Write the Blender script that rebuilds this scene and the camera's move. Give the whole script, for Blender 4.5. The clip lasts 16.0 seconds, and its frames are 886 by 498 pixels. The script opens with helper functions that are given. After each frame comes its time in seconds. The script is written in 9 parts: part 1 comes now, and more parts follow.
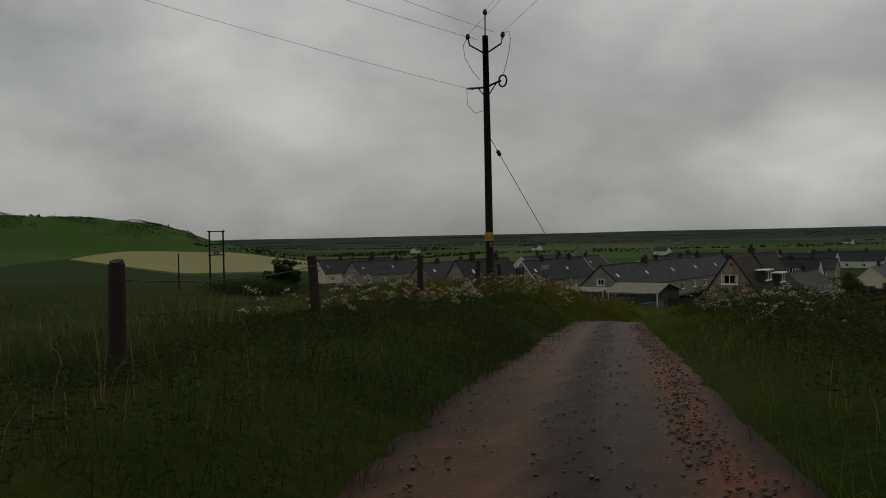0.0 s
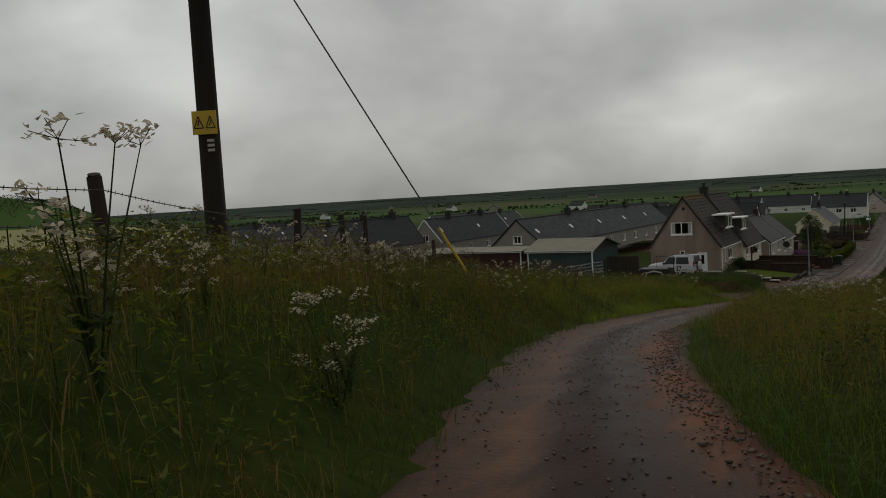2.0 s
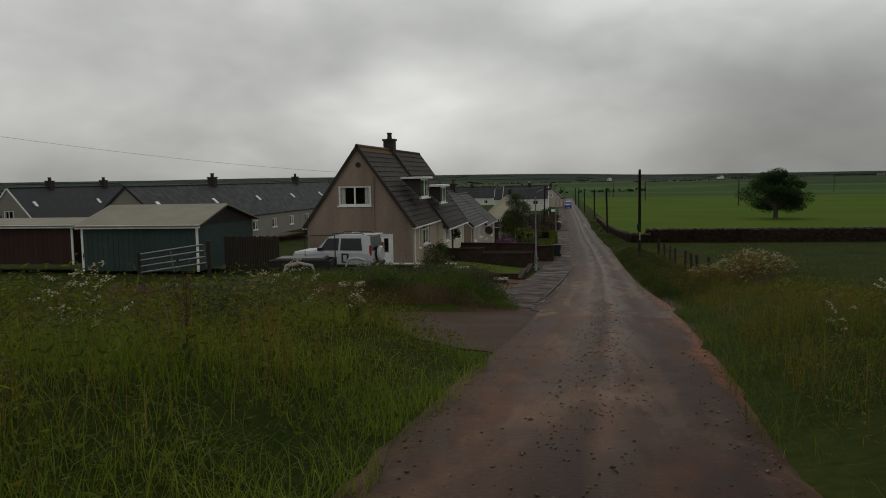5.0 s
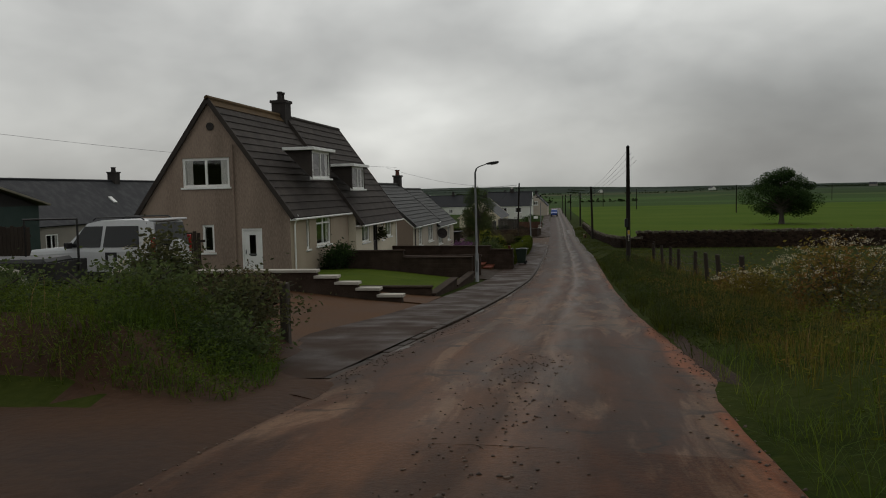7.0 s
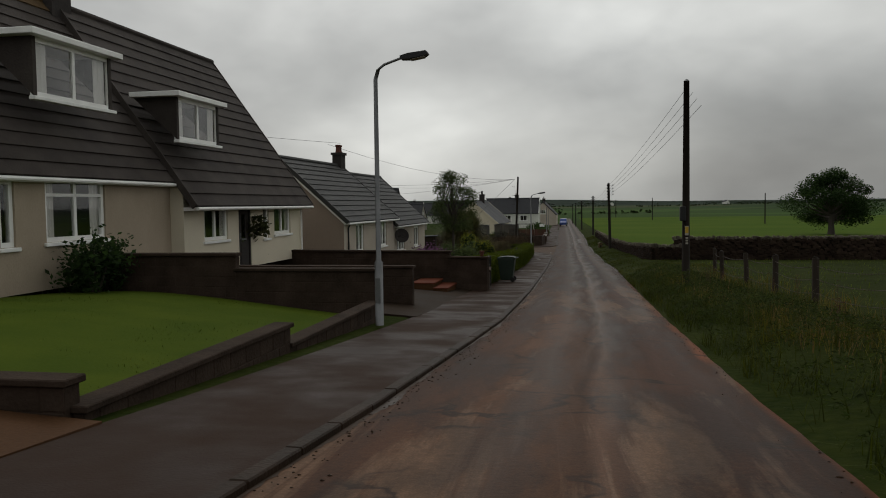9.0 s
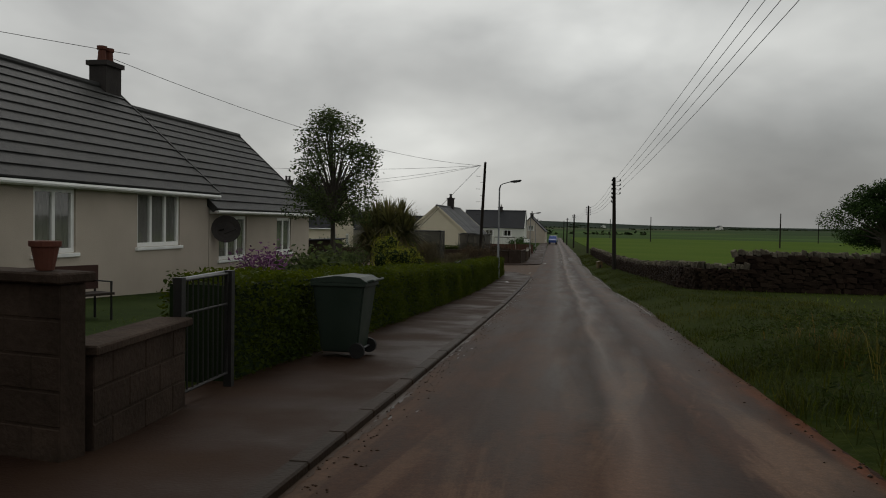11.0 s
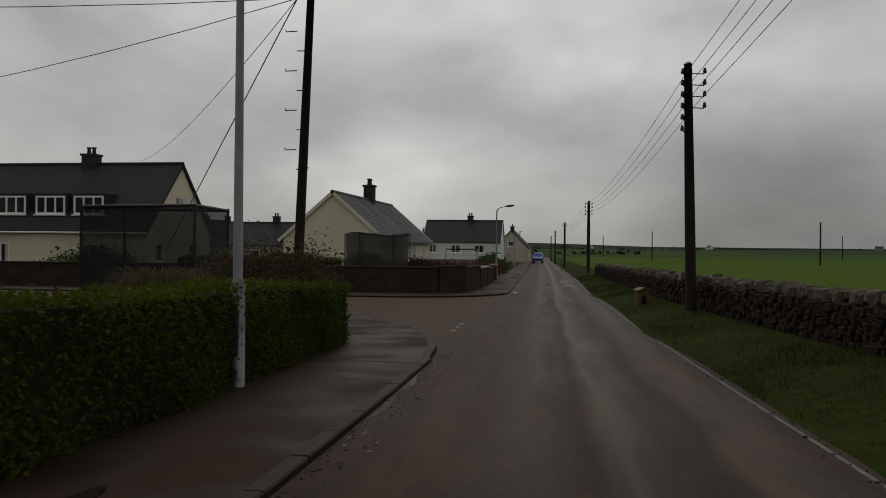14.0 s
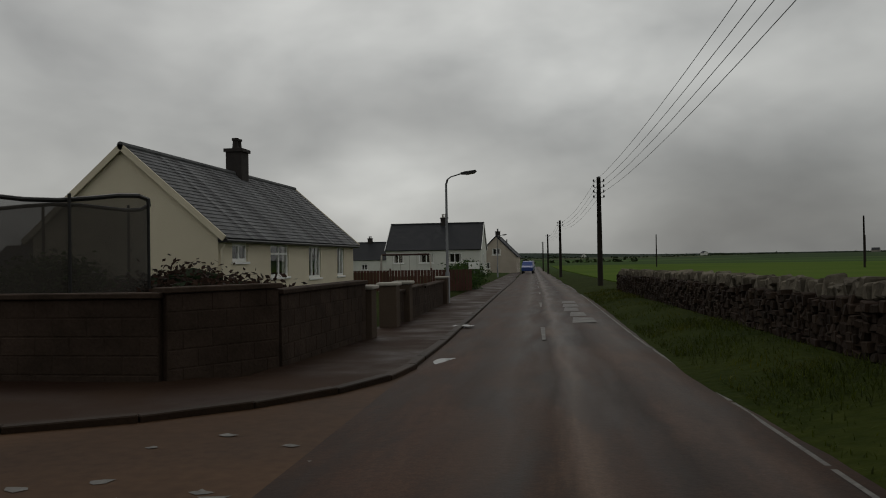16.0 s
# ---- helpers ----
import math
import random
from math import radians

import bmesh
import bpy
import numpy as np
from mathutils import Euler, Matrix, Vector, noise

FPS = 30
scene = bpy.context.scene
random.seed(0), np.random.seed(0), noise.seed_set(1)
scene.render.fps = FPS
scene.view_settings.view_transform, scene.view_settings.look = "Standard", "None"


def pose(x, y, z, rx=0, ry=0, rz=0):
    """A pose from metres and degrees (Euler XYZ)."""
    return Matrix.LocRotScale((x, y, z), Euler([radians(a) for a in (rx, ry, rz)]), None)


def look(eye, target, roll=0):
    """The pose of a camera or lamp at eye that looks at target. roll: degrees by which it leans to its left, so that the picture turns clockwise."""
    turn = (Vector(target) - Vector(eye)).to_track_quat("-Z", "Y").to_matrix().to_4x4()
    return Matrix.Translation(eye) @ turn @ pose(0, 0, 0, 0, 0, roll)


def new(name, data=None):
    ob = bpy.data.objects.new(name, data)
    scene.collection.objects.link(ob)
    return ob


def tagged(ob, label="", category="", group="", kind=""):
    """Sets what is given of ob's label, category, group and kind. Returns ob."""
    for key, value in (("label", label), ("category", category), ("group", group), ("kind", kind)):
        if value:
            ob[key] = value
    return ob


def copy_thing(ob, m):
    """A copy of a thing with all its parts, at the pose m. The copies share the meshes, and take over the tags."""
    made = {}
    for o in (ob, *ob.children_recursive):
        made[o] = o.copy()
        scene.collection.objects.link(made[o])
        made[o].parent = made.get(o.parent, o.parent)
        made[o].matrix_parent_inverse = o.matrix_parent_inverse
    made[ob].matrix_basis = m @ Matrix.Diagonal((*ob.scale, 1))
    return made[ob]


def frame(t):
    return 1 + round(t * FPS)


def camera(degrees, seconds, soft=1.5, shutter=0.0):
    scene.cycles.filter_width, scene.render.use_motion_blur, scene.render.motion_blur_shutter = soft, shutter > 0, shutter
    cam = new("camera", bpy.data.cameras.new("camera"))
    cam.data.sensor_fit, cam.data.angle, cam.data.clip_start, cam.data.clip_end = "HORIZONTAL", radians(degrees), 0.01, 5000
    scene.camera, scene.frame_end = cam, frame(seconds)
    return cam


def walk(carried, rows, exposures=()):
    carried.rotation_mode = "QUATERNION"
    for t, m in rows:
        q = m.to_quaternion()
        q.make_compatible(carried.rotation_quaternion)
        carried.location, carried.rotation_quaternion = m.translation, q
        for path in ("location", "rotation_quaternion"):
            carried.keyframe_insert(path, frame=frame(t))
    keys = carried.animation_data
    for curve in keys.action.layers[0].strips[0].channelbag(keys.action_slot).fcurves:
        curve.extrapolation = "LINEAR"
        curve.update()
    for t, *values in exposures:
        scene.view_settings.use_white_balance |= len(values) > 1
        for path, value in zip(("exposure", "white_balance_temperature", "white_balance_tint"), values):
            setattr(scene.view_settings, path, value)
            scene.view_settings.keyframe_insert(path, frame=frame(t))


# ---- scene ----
# ---- camera and its drive ----
cam = camera(58.0, 16.0, soft=1.0)
PATH = [
    (0, (2.51, -0.29, -2.89), (-9.80, 15.47, -3.18), -1.21),
    (0.5, (-0.66, 5.23, -3.16), (-12.72, 21.19, -3.54), -1.01),
    (1, (-3.69, 11.24, -3.48), (-15.40, 27.43, -4.12), -2.10),
    (1.5, (-6.82, 17.64, -3.99), (-18.07, 34.14, -5.02), -2.63),
    (2, (-9.77, 23.90, -4.58), (-20.41, 40.79, -5.86), -3.56),
    (2.5, (-12.74, 30.36, -5.14), (-22.40, 47.84, -6.29), -3.22),
    (3, (-14.86, 36.26, -5.86), (-23.10, 54.41, -7.46), -4.71),
    (3.5, (-16.31, 41.48, -6.56), (-23.04, 60.24, -8.26), -4.47),
    (4, (-17.11, 46.60, -7.07), (-22.38, 65.83, -8.56), -2.32),
    (4.5, (-17.65, 51.16, -7.71), (-21.60, 70.67, -9.67), -2.16),
    (4.7, (-17.75, 52.90, -7.87), (-21.31, 72.49, -9.75), -1.04),
    (6.8, (-16.37, 70.51, -10.04), (-19.69, 90.17, -11.56), -1.56),
    (7, (-16.43, 72.29, -10.20), (-19.78, 91.96, -11.63), -1.28),
    (7.5, (-16.60, 77.30, -10.72), (-20.05, 96.96, -11.92), -1.05),
    (8, (-16.74, 82.25, -11.02), (-20.20, 101.91, -12.18), -1.80),
    (8.1, (-16.76, 83.25, -11.10), (-20.20, 102.92, -12.29), -1.60),
    (10.4, (-16.95, 108.26, -13.00), (-20.52, 127.92, -13.91), -0.26),
    (10.5, (-17.02, 109.53, -13.07), (-20.54, 129.20, -13.97), -0.25),
    (11, (-17.16, 115.96, -13.39), (-20.52, 135.66, -14.05), 1.03),
    (11.5, (-17.29, 121.87, -13.61), (-20.44, 141.61, -14.25), 0.70),
    (12, (-17.43, 127.87, -13.91), (-20.61, 147.61, -14.17), 0.60),
    (12.5, (-17.56, 133.81, -14.20), (-20.73, 153.55, -14.61), 0.02),
    (13, (-17.60, 139.72, -14.41), (-20.76, 159.47, -14.60), 0.64),
    (13.5, (-17.84, 145.79, -14.66), (-20.94, 165.54, -14.83), 0.61),
    (14, (-17.96, 151.94, -14.84), (-21.01, 171.70, -14.92), 0.56),
    (14.5, (-18.10, 158.11, -15.03), (-21.12, 177.88, -15.12), 0.71),
    (15, (-18.19, 163.82, -15.17), (-21.20, 183.60, -14.94), 0.56),
    (15.5, (-18.30, 169.29, -15.25), (-21.16, 189.08, -15.24), -0.01),
    (16, (-18.44, 175.50, -15.36), (-21.29, 195.30, -15.12), -0.94),
]
walk(cam, [(t, look(eye, target, roll)) for t, eye, target, roll in PATH], exposures=[(0, -0.32), (1, -0.24), (2, -0.08), (4.5, 0.18), (8, 0.2), (11, 0.15), (13, 0.0), (14.5, -0.12), (16, -0.2)])

# ---- sky and light ----
world = bpy.data.worlds.new("overcast_sky")
scene.world = world
world.use_nodes = True


# bearing, height (degrees), spread and strength of the cloud masses
MASSES = [(-11, 9, 0.18, -0.26), (14, 4, 0.26, -0.32), (17, 2, 0.15, -0.16), (30, 14, 0.35, -0.10), (-13, 2.5, 0.12, 0.20), (-1, 14, 0.17, 0.22), (-21, 14, 0.18, 0.14), (-36, 10, 0.28, -0.34), (-50, 12, 0.20, 0.16), (-62, 8, 0.25, 0.05), (2, 6, 0.12, 0.06)]


def sky_nodes():
    nt = world.node_tree
    nt.nodes.clear()
    n, l = nt.nodes.new, nt.links.new
    out, bg = n("ShaderNodeOutputWorld"), n("ShaderNodeBackground")
    sky = n("ShaderNodeTexSky")
    sky.sky_type, sky.sun_disc = "NISHITA", False
    sky.sun_elevation, sky.sun_rotation = radians(48), radians(-25)
    sky.air_density, sky.dust_density = 1.0, 3.0
    grey = n("ShaderNodeHueSaturation")
    grey.inputs["Saturation"].default_value, grey.inputs["Value"].default_value = 0.25, 0.14
    l(sky.outputs[0], grey.inputs["Color"])
    co, mp = n("ShaderNodeTexCoord"), n("ShaderNodeMapping")
    mp.inputs["Scale"].default_value = (1.0, 1.0, 1.9)
    mp.inputs["Location"].default_value = (0.35, 1.3, 0.2)
    l(co.outputs["Generated"], mp.inputs["Vector"])
    big, small = n("ShaderNodeTexNoise"), n("ShaderNodeTexNoise")
    for node, scale, detail in ((big, 1.9, 4.0), (small, 5.5, 4.0)):
        node.inputs["Scale"].default_value, node.inputs["Detail"].default_value = scale, detail
        node.inputs["Distortion"].default_value = 0.2
        l(mp.outputs[0], node.inputs["Vector"])
    both = n("ShaderNodeMix")
    both.data_type = "FLOAT"
    both.inputs[0].default_value = 0.36
    l(big.outputs[0], both.inputs[2])
    l(small.outputs[0], both.inputs[3])
    ramp = n("ShaderNodeValToRGB")
    ramp.color_ramp.elements[0].position, ramp.color_ramp.elements[0].color = 0.36, (0.31, 0.32, 0.312, 1)
    ramp.color_ramp.elements[1].position, ramp.color_ramp.elements[1].color = 0.64, (0.76, 0.77, 0.735, 1)
    l(both.outputs[0], ramp.inputs[0])
    # heavier and thinner masses in the cloud deck, with ragged edges
    ragged, warp = n("ShaderNodeTexNoise"), n("ShaderNodeVectorMath")
    ragged.inputs["Scale"].default_value, ragged.inputs["Detail"].default_value = 3.2, 4.0
    l(mp.outputs[0], ragged.inputs["Vector"])
    warp.operation = "MULTIPLY_ADD"
    warp.inputs[1].default_value = (0.30, 0.30, 0.42)
    l(ragged.outputs["Color"], warp.inputs[0])
    tall = n("ShaderNodeVectorMath")
    tall.operation = "MULTIPLY_ADD"
    tall.inputs[1].default_value, tall.inputs[2].default_value = (1.0, 1.0, 2.0), (-0.15, -0.15, -0.21)
    l(co.outputs["Generated"], tall.inputs[0])
    l(tall.outputs[0], warp.inputs[2])
    total = None
    for az, el, r, gain in MASSES:
        c, dist, sq, ex, k = Vector((math.sin(radians(az)) * math.cos(radians(el)), math.cos(radians(az)) * math.cos(radians(el)), 2.0 * math.sin(radians(el)))), n("ShaderNodeVectorMath"), n("ShaderNodeMath"), n("ShaderNodeMath"), n("ShaderNodeMath")
        dist.operation, dist.inputs[1].default_value = "DISTANCE", c
        l(warp.outputs[0], dist.inputs[0])
        sq.operation = "MULTIPLY"
        l(dist.outputs["Value"], sq.inputs[0])
        l(dist.outputs["Value"], sq.inputs[1])
        ex.operation, ex.inputs[0].default_value = "POWER", math.exp(-1.0 / r ** 2)
        l(sq.outputs[0], ex.inputs[1])
        k.operation, k.inputs[1].default_value = "MULTIPLY_ADD", gain
        l(ex.outputs[0], k.inputs[0])
        k.inputs[2].default_value = 0.80
        if total:
            l(total.outputs[0], k.inputs[2])
        total = k
    # the deck is duller towards the horizon
    sep = n("ShaderNodeSeparateXYZ")
    l(co.outputs["Generated"], sep.inputs[0])
    low = n("ShaderNodeMapRange")
    low.inputs["From Min"].default_value, low.inputs["From Max"].default_value = -0.01, 0.12
    low.inputs["To Min"].default_value, low.inputs["To Max"].default_value = 0.78, 1.0
    l(sep.outputs[2], low.inputs[0])
    mul = n("ShaderNodeMath")
    mul.operation = "MULTIPLY"
    l(total.outputs[0], mul.inputs[0])
    l(low.outputs[0], mul.inputs[1])
    cloud = n("ShaderNodeVectorMath")
    cloud.operation = "SCALE"
    l(ramp.outputs[0], cloud.inputs[0])
    l(mul.outputs[0], cloud.inputs[3])
    add = n("ShaderNodeMix")
    add.data_type = "RGBA"
    add.inputs[0].default_value = 0.88
    l(grey.outputs[0], add.inputs[6])
    l(cloud.outputs[0], add.inputs[7])
    l(add.outputs[2], bg.inputs[0])
    bg.inputs[1].default_value = 1.0
    l(bg.outputs[0], out.inputs[0])


sky_nodes()
sun = new("sun", bpy.data.lights.new("sun", "SUN"))
sun.data.energy, sun.data.angle, sun.data.color = 0.35, radians(30), (1.0, 0.97, 0.93)
sun.matrix_world = look((0, 0, 100), (25, -60, 20))


# ---- materials ----
def material(name, tint, tint2=None, scale=4.0, rough=0.8, bump=0.3, metal=0.0, fine=40.0, rough2=None, per_object=0.0, detail=6.0, spec=0.3, stretch=(1, 1, 1), tint3=None, spots=0.0, leafy=0.0):
    m = bpy.data.materials.new(name)
    m.use_nodes = True
    nt = m.node_tree
    n, l = nt.nodes.new, nt.links.new
    b = nt.nodes["Principled BSDF"]
    tint2 = tint2 or tuple(c * 0.7 for c in tint)
    co, mp = n("ShaderNodeTexCoord"), n("ShaderNodeMapping")
    mp.inputs["Scale"].default_value = stretch
    geo = n("ShaderNodeNewGeometry")
    l(geo.outputs["Position"], mp.inputs["Vector"])
    n1, n2 = n("ShaderNodeTexNoise"), n("ShaderNodeTexNoise")
    for node, s in ((n1, scale), (n2, fine)):
        node.inputs["Scale"].default_value, node.inputs["Detail"].default_value = s, detail
        l(mp.outputs[0], node.inputs["Vector"])
    ramp = n("ShaderNodeValToRGB")
    ramp.color_ramp.elements[0].position, ramp.color_ramp.elements[0].color = 0.32, (*tint, 1)
    ramp.color_ramp.elements[1].position, ramp.color_ramp.elements[1].color = 0.68, (*tint2, 1)
    if tint3:
        e = ramp.color_ramp.elements.new(0.5)
        e.color = (*tint3, 1)
    mixf = n("ShaderNodeMix")
    mixf.data_type = "FLOAT"
    mixf.inputs[0].default_value = 0.35
    l(n1.outputs[0], mixf.inputs[2])
    l(n2.outputs[0], mixf.inputs[3])
    l(mixf.outputs[0], ramp.inputs[0])
    colour = ramp.outputs[0]
    if per_object:
        info, hsv, mr = n("ShaderNodeObjectInfo"), n("ShaderNodeHueSaturation"), n("ShaderNodeMapRange")
        mr.inputs["To Min"].default_value, mr.inputs["To Max"].default_value = 1 - per_object, 1 + per_object
        l(info.outputs["Random"], mr.inputs[0])
        l(mr.outputs[0], hsv.inputs["Value"])
        l(colour, hsv.inputs["Color"])
        colour = hsv.outputs[0]
    if spots:
        geo2, hsv, mr = n("ShaderNodeNewGeometry"), n("ShaderNodeHueSaturation"), n("ShaderNodeMapRange")
        mr.inputs["To Min"].default_value, mr.inputs["To Max"].default_value = 1 - spots, 1 + spots
        l(geo2.outputs["Random Per Island"], mr.inputs[0])
        l(mr.outputs[0], hsv.inputs["Value"])
        l(colour, hsv.inputs["Color"])
        colour = hsv.outputs[0]
    l(colour, b.inputs["Base Color"])
    b.inputs["Metallic"].default_value = metal
    b.inputs["Specular IOR Level"].default_value = spec
    if rough2 is None:
        b.inputs["Roughness"].default_value = rough
    else:
        mr = n("ShaderNodeMapRange")
        mr.inputs["From Min"].default_value, mr.inputs["From Max"].default_value = 0.38, 0.62
        mr.inputs["To Min"].default_value, mr.inputs["To Max"].default_value = rough, rough2
        l(n1.outputs[0], mr.inputs[0])
        l(mr.outputs[0], b.inputs["Roughness"])
    if bump:
        bp = n("ShaderNodeBump")
        bp.inputs["Strength"].default_value, bp.inputs["Distance"].default_value = bump, 0.02
        l(n2.outputs[0], bp.inputs["Height"])
        l(bp.outputs[0], b.inputs["Normal"])
    if leafy:
        tr, mixs, out = n("ShaderNodeBsdfTranslucent"), n("ShaderNodeMixShader"), nt.nodes["Material Output"]
        warm = n("ShaderNodeHueSaturation")
        warm.inputs["Hue"].default_value, warm.inputs["Saturation"].default_value, warm.inputs["Value"].default_value = 0.485, 1.1, 1.5
        l(colour, warm.inputs["Color"])
        l(warm.outputs[0], tr.inputs["Color"])
        mixs.inputs[0].default_value = leafy
        l(b.outputs[0], mixs.inputs[1])
        l(tr.outputs[0], mixs.inputs[2])
        l(mixs.outputs[0], out.inputs["Surface"])
    return m


def glass_material(name, dark=0.8):
    m = bpy.data.materials.new(name)
    m.use_nodes = True
    nt = m.node_tree
    nt.nodes.clear()
    n, l = nt.nodes.new, nt.links.new
    out, mix, fr = n("ShaderNodeOutputMaterial"), n("ShaderNodeMixShader"), n("ShaderNodeLayerWeight")
    tr, gl, pw, sc = n("ShaderNodeBsdfTransparent"), n("ShaderNodeBsdfGlossy"), n("ShaderNodeMath"), n("ShaderNodeMath")
    tr.inputs[0].default_value = (dark, dark, dark, 1)
    gl.inputs["Roughness"].default_value = 0.03
    fr.inputs["Blend"].default_value = 0.5
    pw.operation, pw.inputs[1].default_value = "POWER", 4.0
    sc.operation, sc.inputs[1].default_value, sc.inputs[2].default_value = "MULTIPLY_ADD", 0.75, 0.045
    l(fr.outputs["Facing"], pw.inputs[0])
    l(pw.outputs[0], sc.inputs[0])
    l(sc.outputs[0], mix.inputs[0])
    l(tr.outputs[0], mix.inputs[1])
    l(gl.outputs[0], mix.inputs[2])
    l(mix.outputs[0], out.inputs[0])
    return m


GRASS = material("rough_grass", (0.016, 0.026, 0.008), (0.034, 0.048, 0.013), 0.5, 0.9, 0.6, fine=9.0, tint3=(0.024, 0.036, 0.010), spec=0.02)
BLADE = material("grass_blades", (0.036, 0.065, 0.012), (0.104, 0.123, 0.024), 0.30, 0.7, 0.0, fine=1.6, spots=0.5, tint3=(0.062, 0.088, 0.015), spec=0.10, leafy=0.42)
SHORTBLADE = material("street_verge_grass", (0.025, 0.034, 0.004), (0.070, 0.067, 0.010), 0.30, 0.7, 0.0, fine=1.6, spots=0.5, tint3=(0.032, 0.043, 0.008), spec=0.10, leafy=0.42)
LUSH = material("lush_bank_grass", (0.071, 0.114, 0.014), (0.174, 0.198, 0.033), 0.30, 0.7, 0.0, fine=1.6, spots=0.45, tint3=(0.113, 0.149, 0.020), spec=0.10, leafy=0.42)
HERB = material("olive_herb_stalk", (0.081, 0.076, 0.018), (0.165, 0.086, 0.037), 0.40, 0.75, 0.0, fine=1.4, spots=0.45, tint3=(0.109, 0.096, 0.023), spec=0.10, leafy=0.42)
NETTLE = material("dark_nettle_leaf", (0.016, 0.030, 0.008), (0.040, 0.052, 0.014), 0.5, 0.75, 0.0, fine=2.0, spots=0.5, spec=0.10, leafy=0.42)
WEED = material("verge_weed_leaf", (0.043, 0.068, 0.010), (0.123, 0.083, 0.029), 0.35, 0.75, 0.0, fine=1.8, spots=0.5, tint3=(0.081, 0.094, 0.016), spec=0.10, leafy=0.42)
DRYBLADE = material("seeding_grass", (0.189, 0.126, 0.059), (0.126, 0.096, 0.041), 0.5, 0.8, 0.0, fine=3.0, spots=0.35, spec=0.10, leafy=0.45)


def way_material(name, bands, later, rough, rough2, spec, change, streak=0.3, dapple=0.4, relief=0.8, silt=0.0, wet=(), soak=0.3, shine=0.15, silt_later=False, crack=0.0):
    """Surface of the way: bands across it by the sideways offset in metres, turning into the later bands beyond a distance along it."""
    m = bpy.data.materials.new(name)
    m.use_nodes = True
    nt = m.node_tree
    n, l = nt.nodes.new, nt.links.new
    b = nt.nodes["Principled BSDF"]
    uv, sep, geo = n("ShaderNodeUVMap"), n("ShaderNodeSeparateXYZ"), n("ShaderNodeNewGeometry")
    uv.uv_map = "way"
    l(uv.outputs[0], sep.inputs[0])
    mp = n("ShaderNodeMapping")
    mp.inputs["Scale"].default_value = (1.0, streak, 1.0)
    l(geo.outputs["Position"], mp.inputs["Vector"])
    noises = []
    for s, vec in ((0.55, mp), (2.6, mp), (17.0, None), (60.0, None)):
        k = n("ShaderNodeTexNoise")
        k.inputs["Scale"].default_value, k.inputs["Detail"].default_value = s, 7
        l((vec.outputs[0] if vec else geo.outputs["Position"]), k.inputs["Vector"])
        noises.append(k)
    wob = n("ShaderNodeMath")
    wob.operation = "MULTIPLY_ADD"
    wob.inputs[1].default_value, wob.inputs[2].default_value = 0.6, -0.3
    l(noises[1].outputs[0], wob.inputs[0])
    off = n("ShaderNodeMath")
    l(sep.outputs[0], off.inputs[0])
    l(wob.outputs[0], off.inputs[1])
    pos = n("ShaderNodeMapRange")
    pos.inputs["From Min"].default_value, pos.inputs["From Max"].default_value = -2.5, 2.5
    l(off.outputs[0], pos.inputs[0])
    ramps = []
    for stops in (bands, later):
        r = n("ShaderNodeValToRGB")
        r.color_ramp.elements[0].position, r.color_ramp.elements[0].color = (stops[0][0] + 2.5) / 5, (*stops[0][1], 1)
        r.color_ramp.elements[1].position, r.color_ramp.elements[1].color = (stops[-1][0] + 2.5) / 5, (*stops[-1][1], 1)
        for o, c in stops[1:-1]:
            r.color_ramp.elements.new((o + 2.5) / 5).color = (*c, 1)
        l(pos.outputs[0], r.inputs[0])
        ramps.append(r)
    along = n("ShaderNodeMath")
    along.operation = "MULTIPLY_ADD"
    along.inputs[1].default_value = 50.0
    l(noises[0].outputs[0], along.inputs[0])
    l(sep.outputs[1], along.inputs[2])
    turn = n("ShaderNodeMapRange")
    turn.inputs["From Min"].default_value, turn.inputs["From Max"].default_value = change + 15, change + 35
    l(along.outputs[0], turn.inputs[0])
    mix = n("ShaderNodeMix")
    mix.data_type = "RGBA"
    l(turn.outputs[0], mix.inputs[0])
    l(ramps[0].outputs[0], mix.inputs[6])
    l(ramps[1].outputs[0], mix.inputs[7])
    if silt:
        # broken sheets of paler dried silt, thinning out down the street
        sn, sm, sk, lay = n("ShaderNodeTexNoise"), n("ShaderNodeMapRange"), n("ShaderNodeMath"), n("ShaderNodeMix")
        sn.inputs["Scale"].default_value, sn.inputs["Detail"].default_value, sn.inputs["Roughness"].default_value, sn.inputs["Distortion"].default_value = 0.9, 10, 0.66, 0.9
        l(mp.outputs[0], sn.inputs["Vector"])
        sm.inputs["From Min"].default_value, sm.inputs["From Max"].default_value = 0.505, 0.56
        sm.inputs["To Max"].default_value = silt
        l(sn.outputs[0], sm.inputs[0])
        inv = n("ShaderNodeMath")
        inv.operation, inv.inputs[0].default_value = ("ADD" if silt_later else "SUBTRACT"), (0.15 if silt_later else 1.15)
        l(turn.outputs[0], inv.inputs[1])
        sk.operation = "MULTIPLY"
        l(sm.outputs[0], sk.inputs[0])
        l(inv.outputs[0], sk.inputs[1])
        lay.data_type = "RGBA"
        l(sk.outputs[0], lay.inputs[0])
        l(mix.outputs[2], lay.inputs[6])
        lay.inputs[7].default_value = (0.150, 0.091, 0.057, 1)
        mix = lay
    grain = n("ShaderNodeMix")
    grain.data_type = "FLOAT"
    grain.inputs[0].default_value = 0.60
    l(noises[2].outputs[0], grain.inputs[2])
    l(noises[1].outputs[0], grain.inputs[3])
    val = n("ShaderNodeMapRange")
    val.inputs["From Min"].default_value, val.inputs["From Max"].default_value = 0.33, 0.67
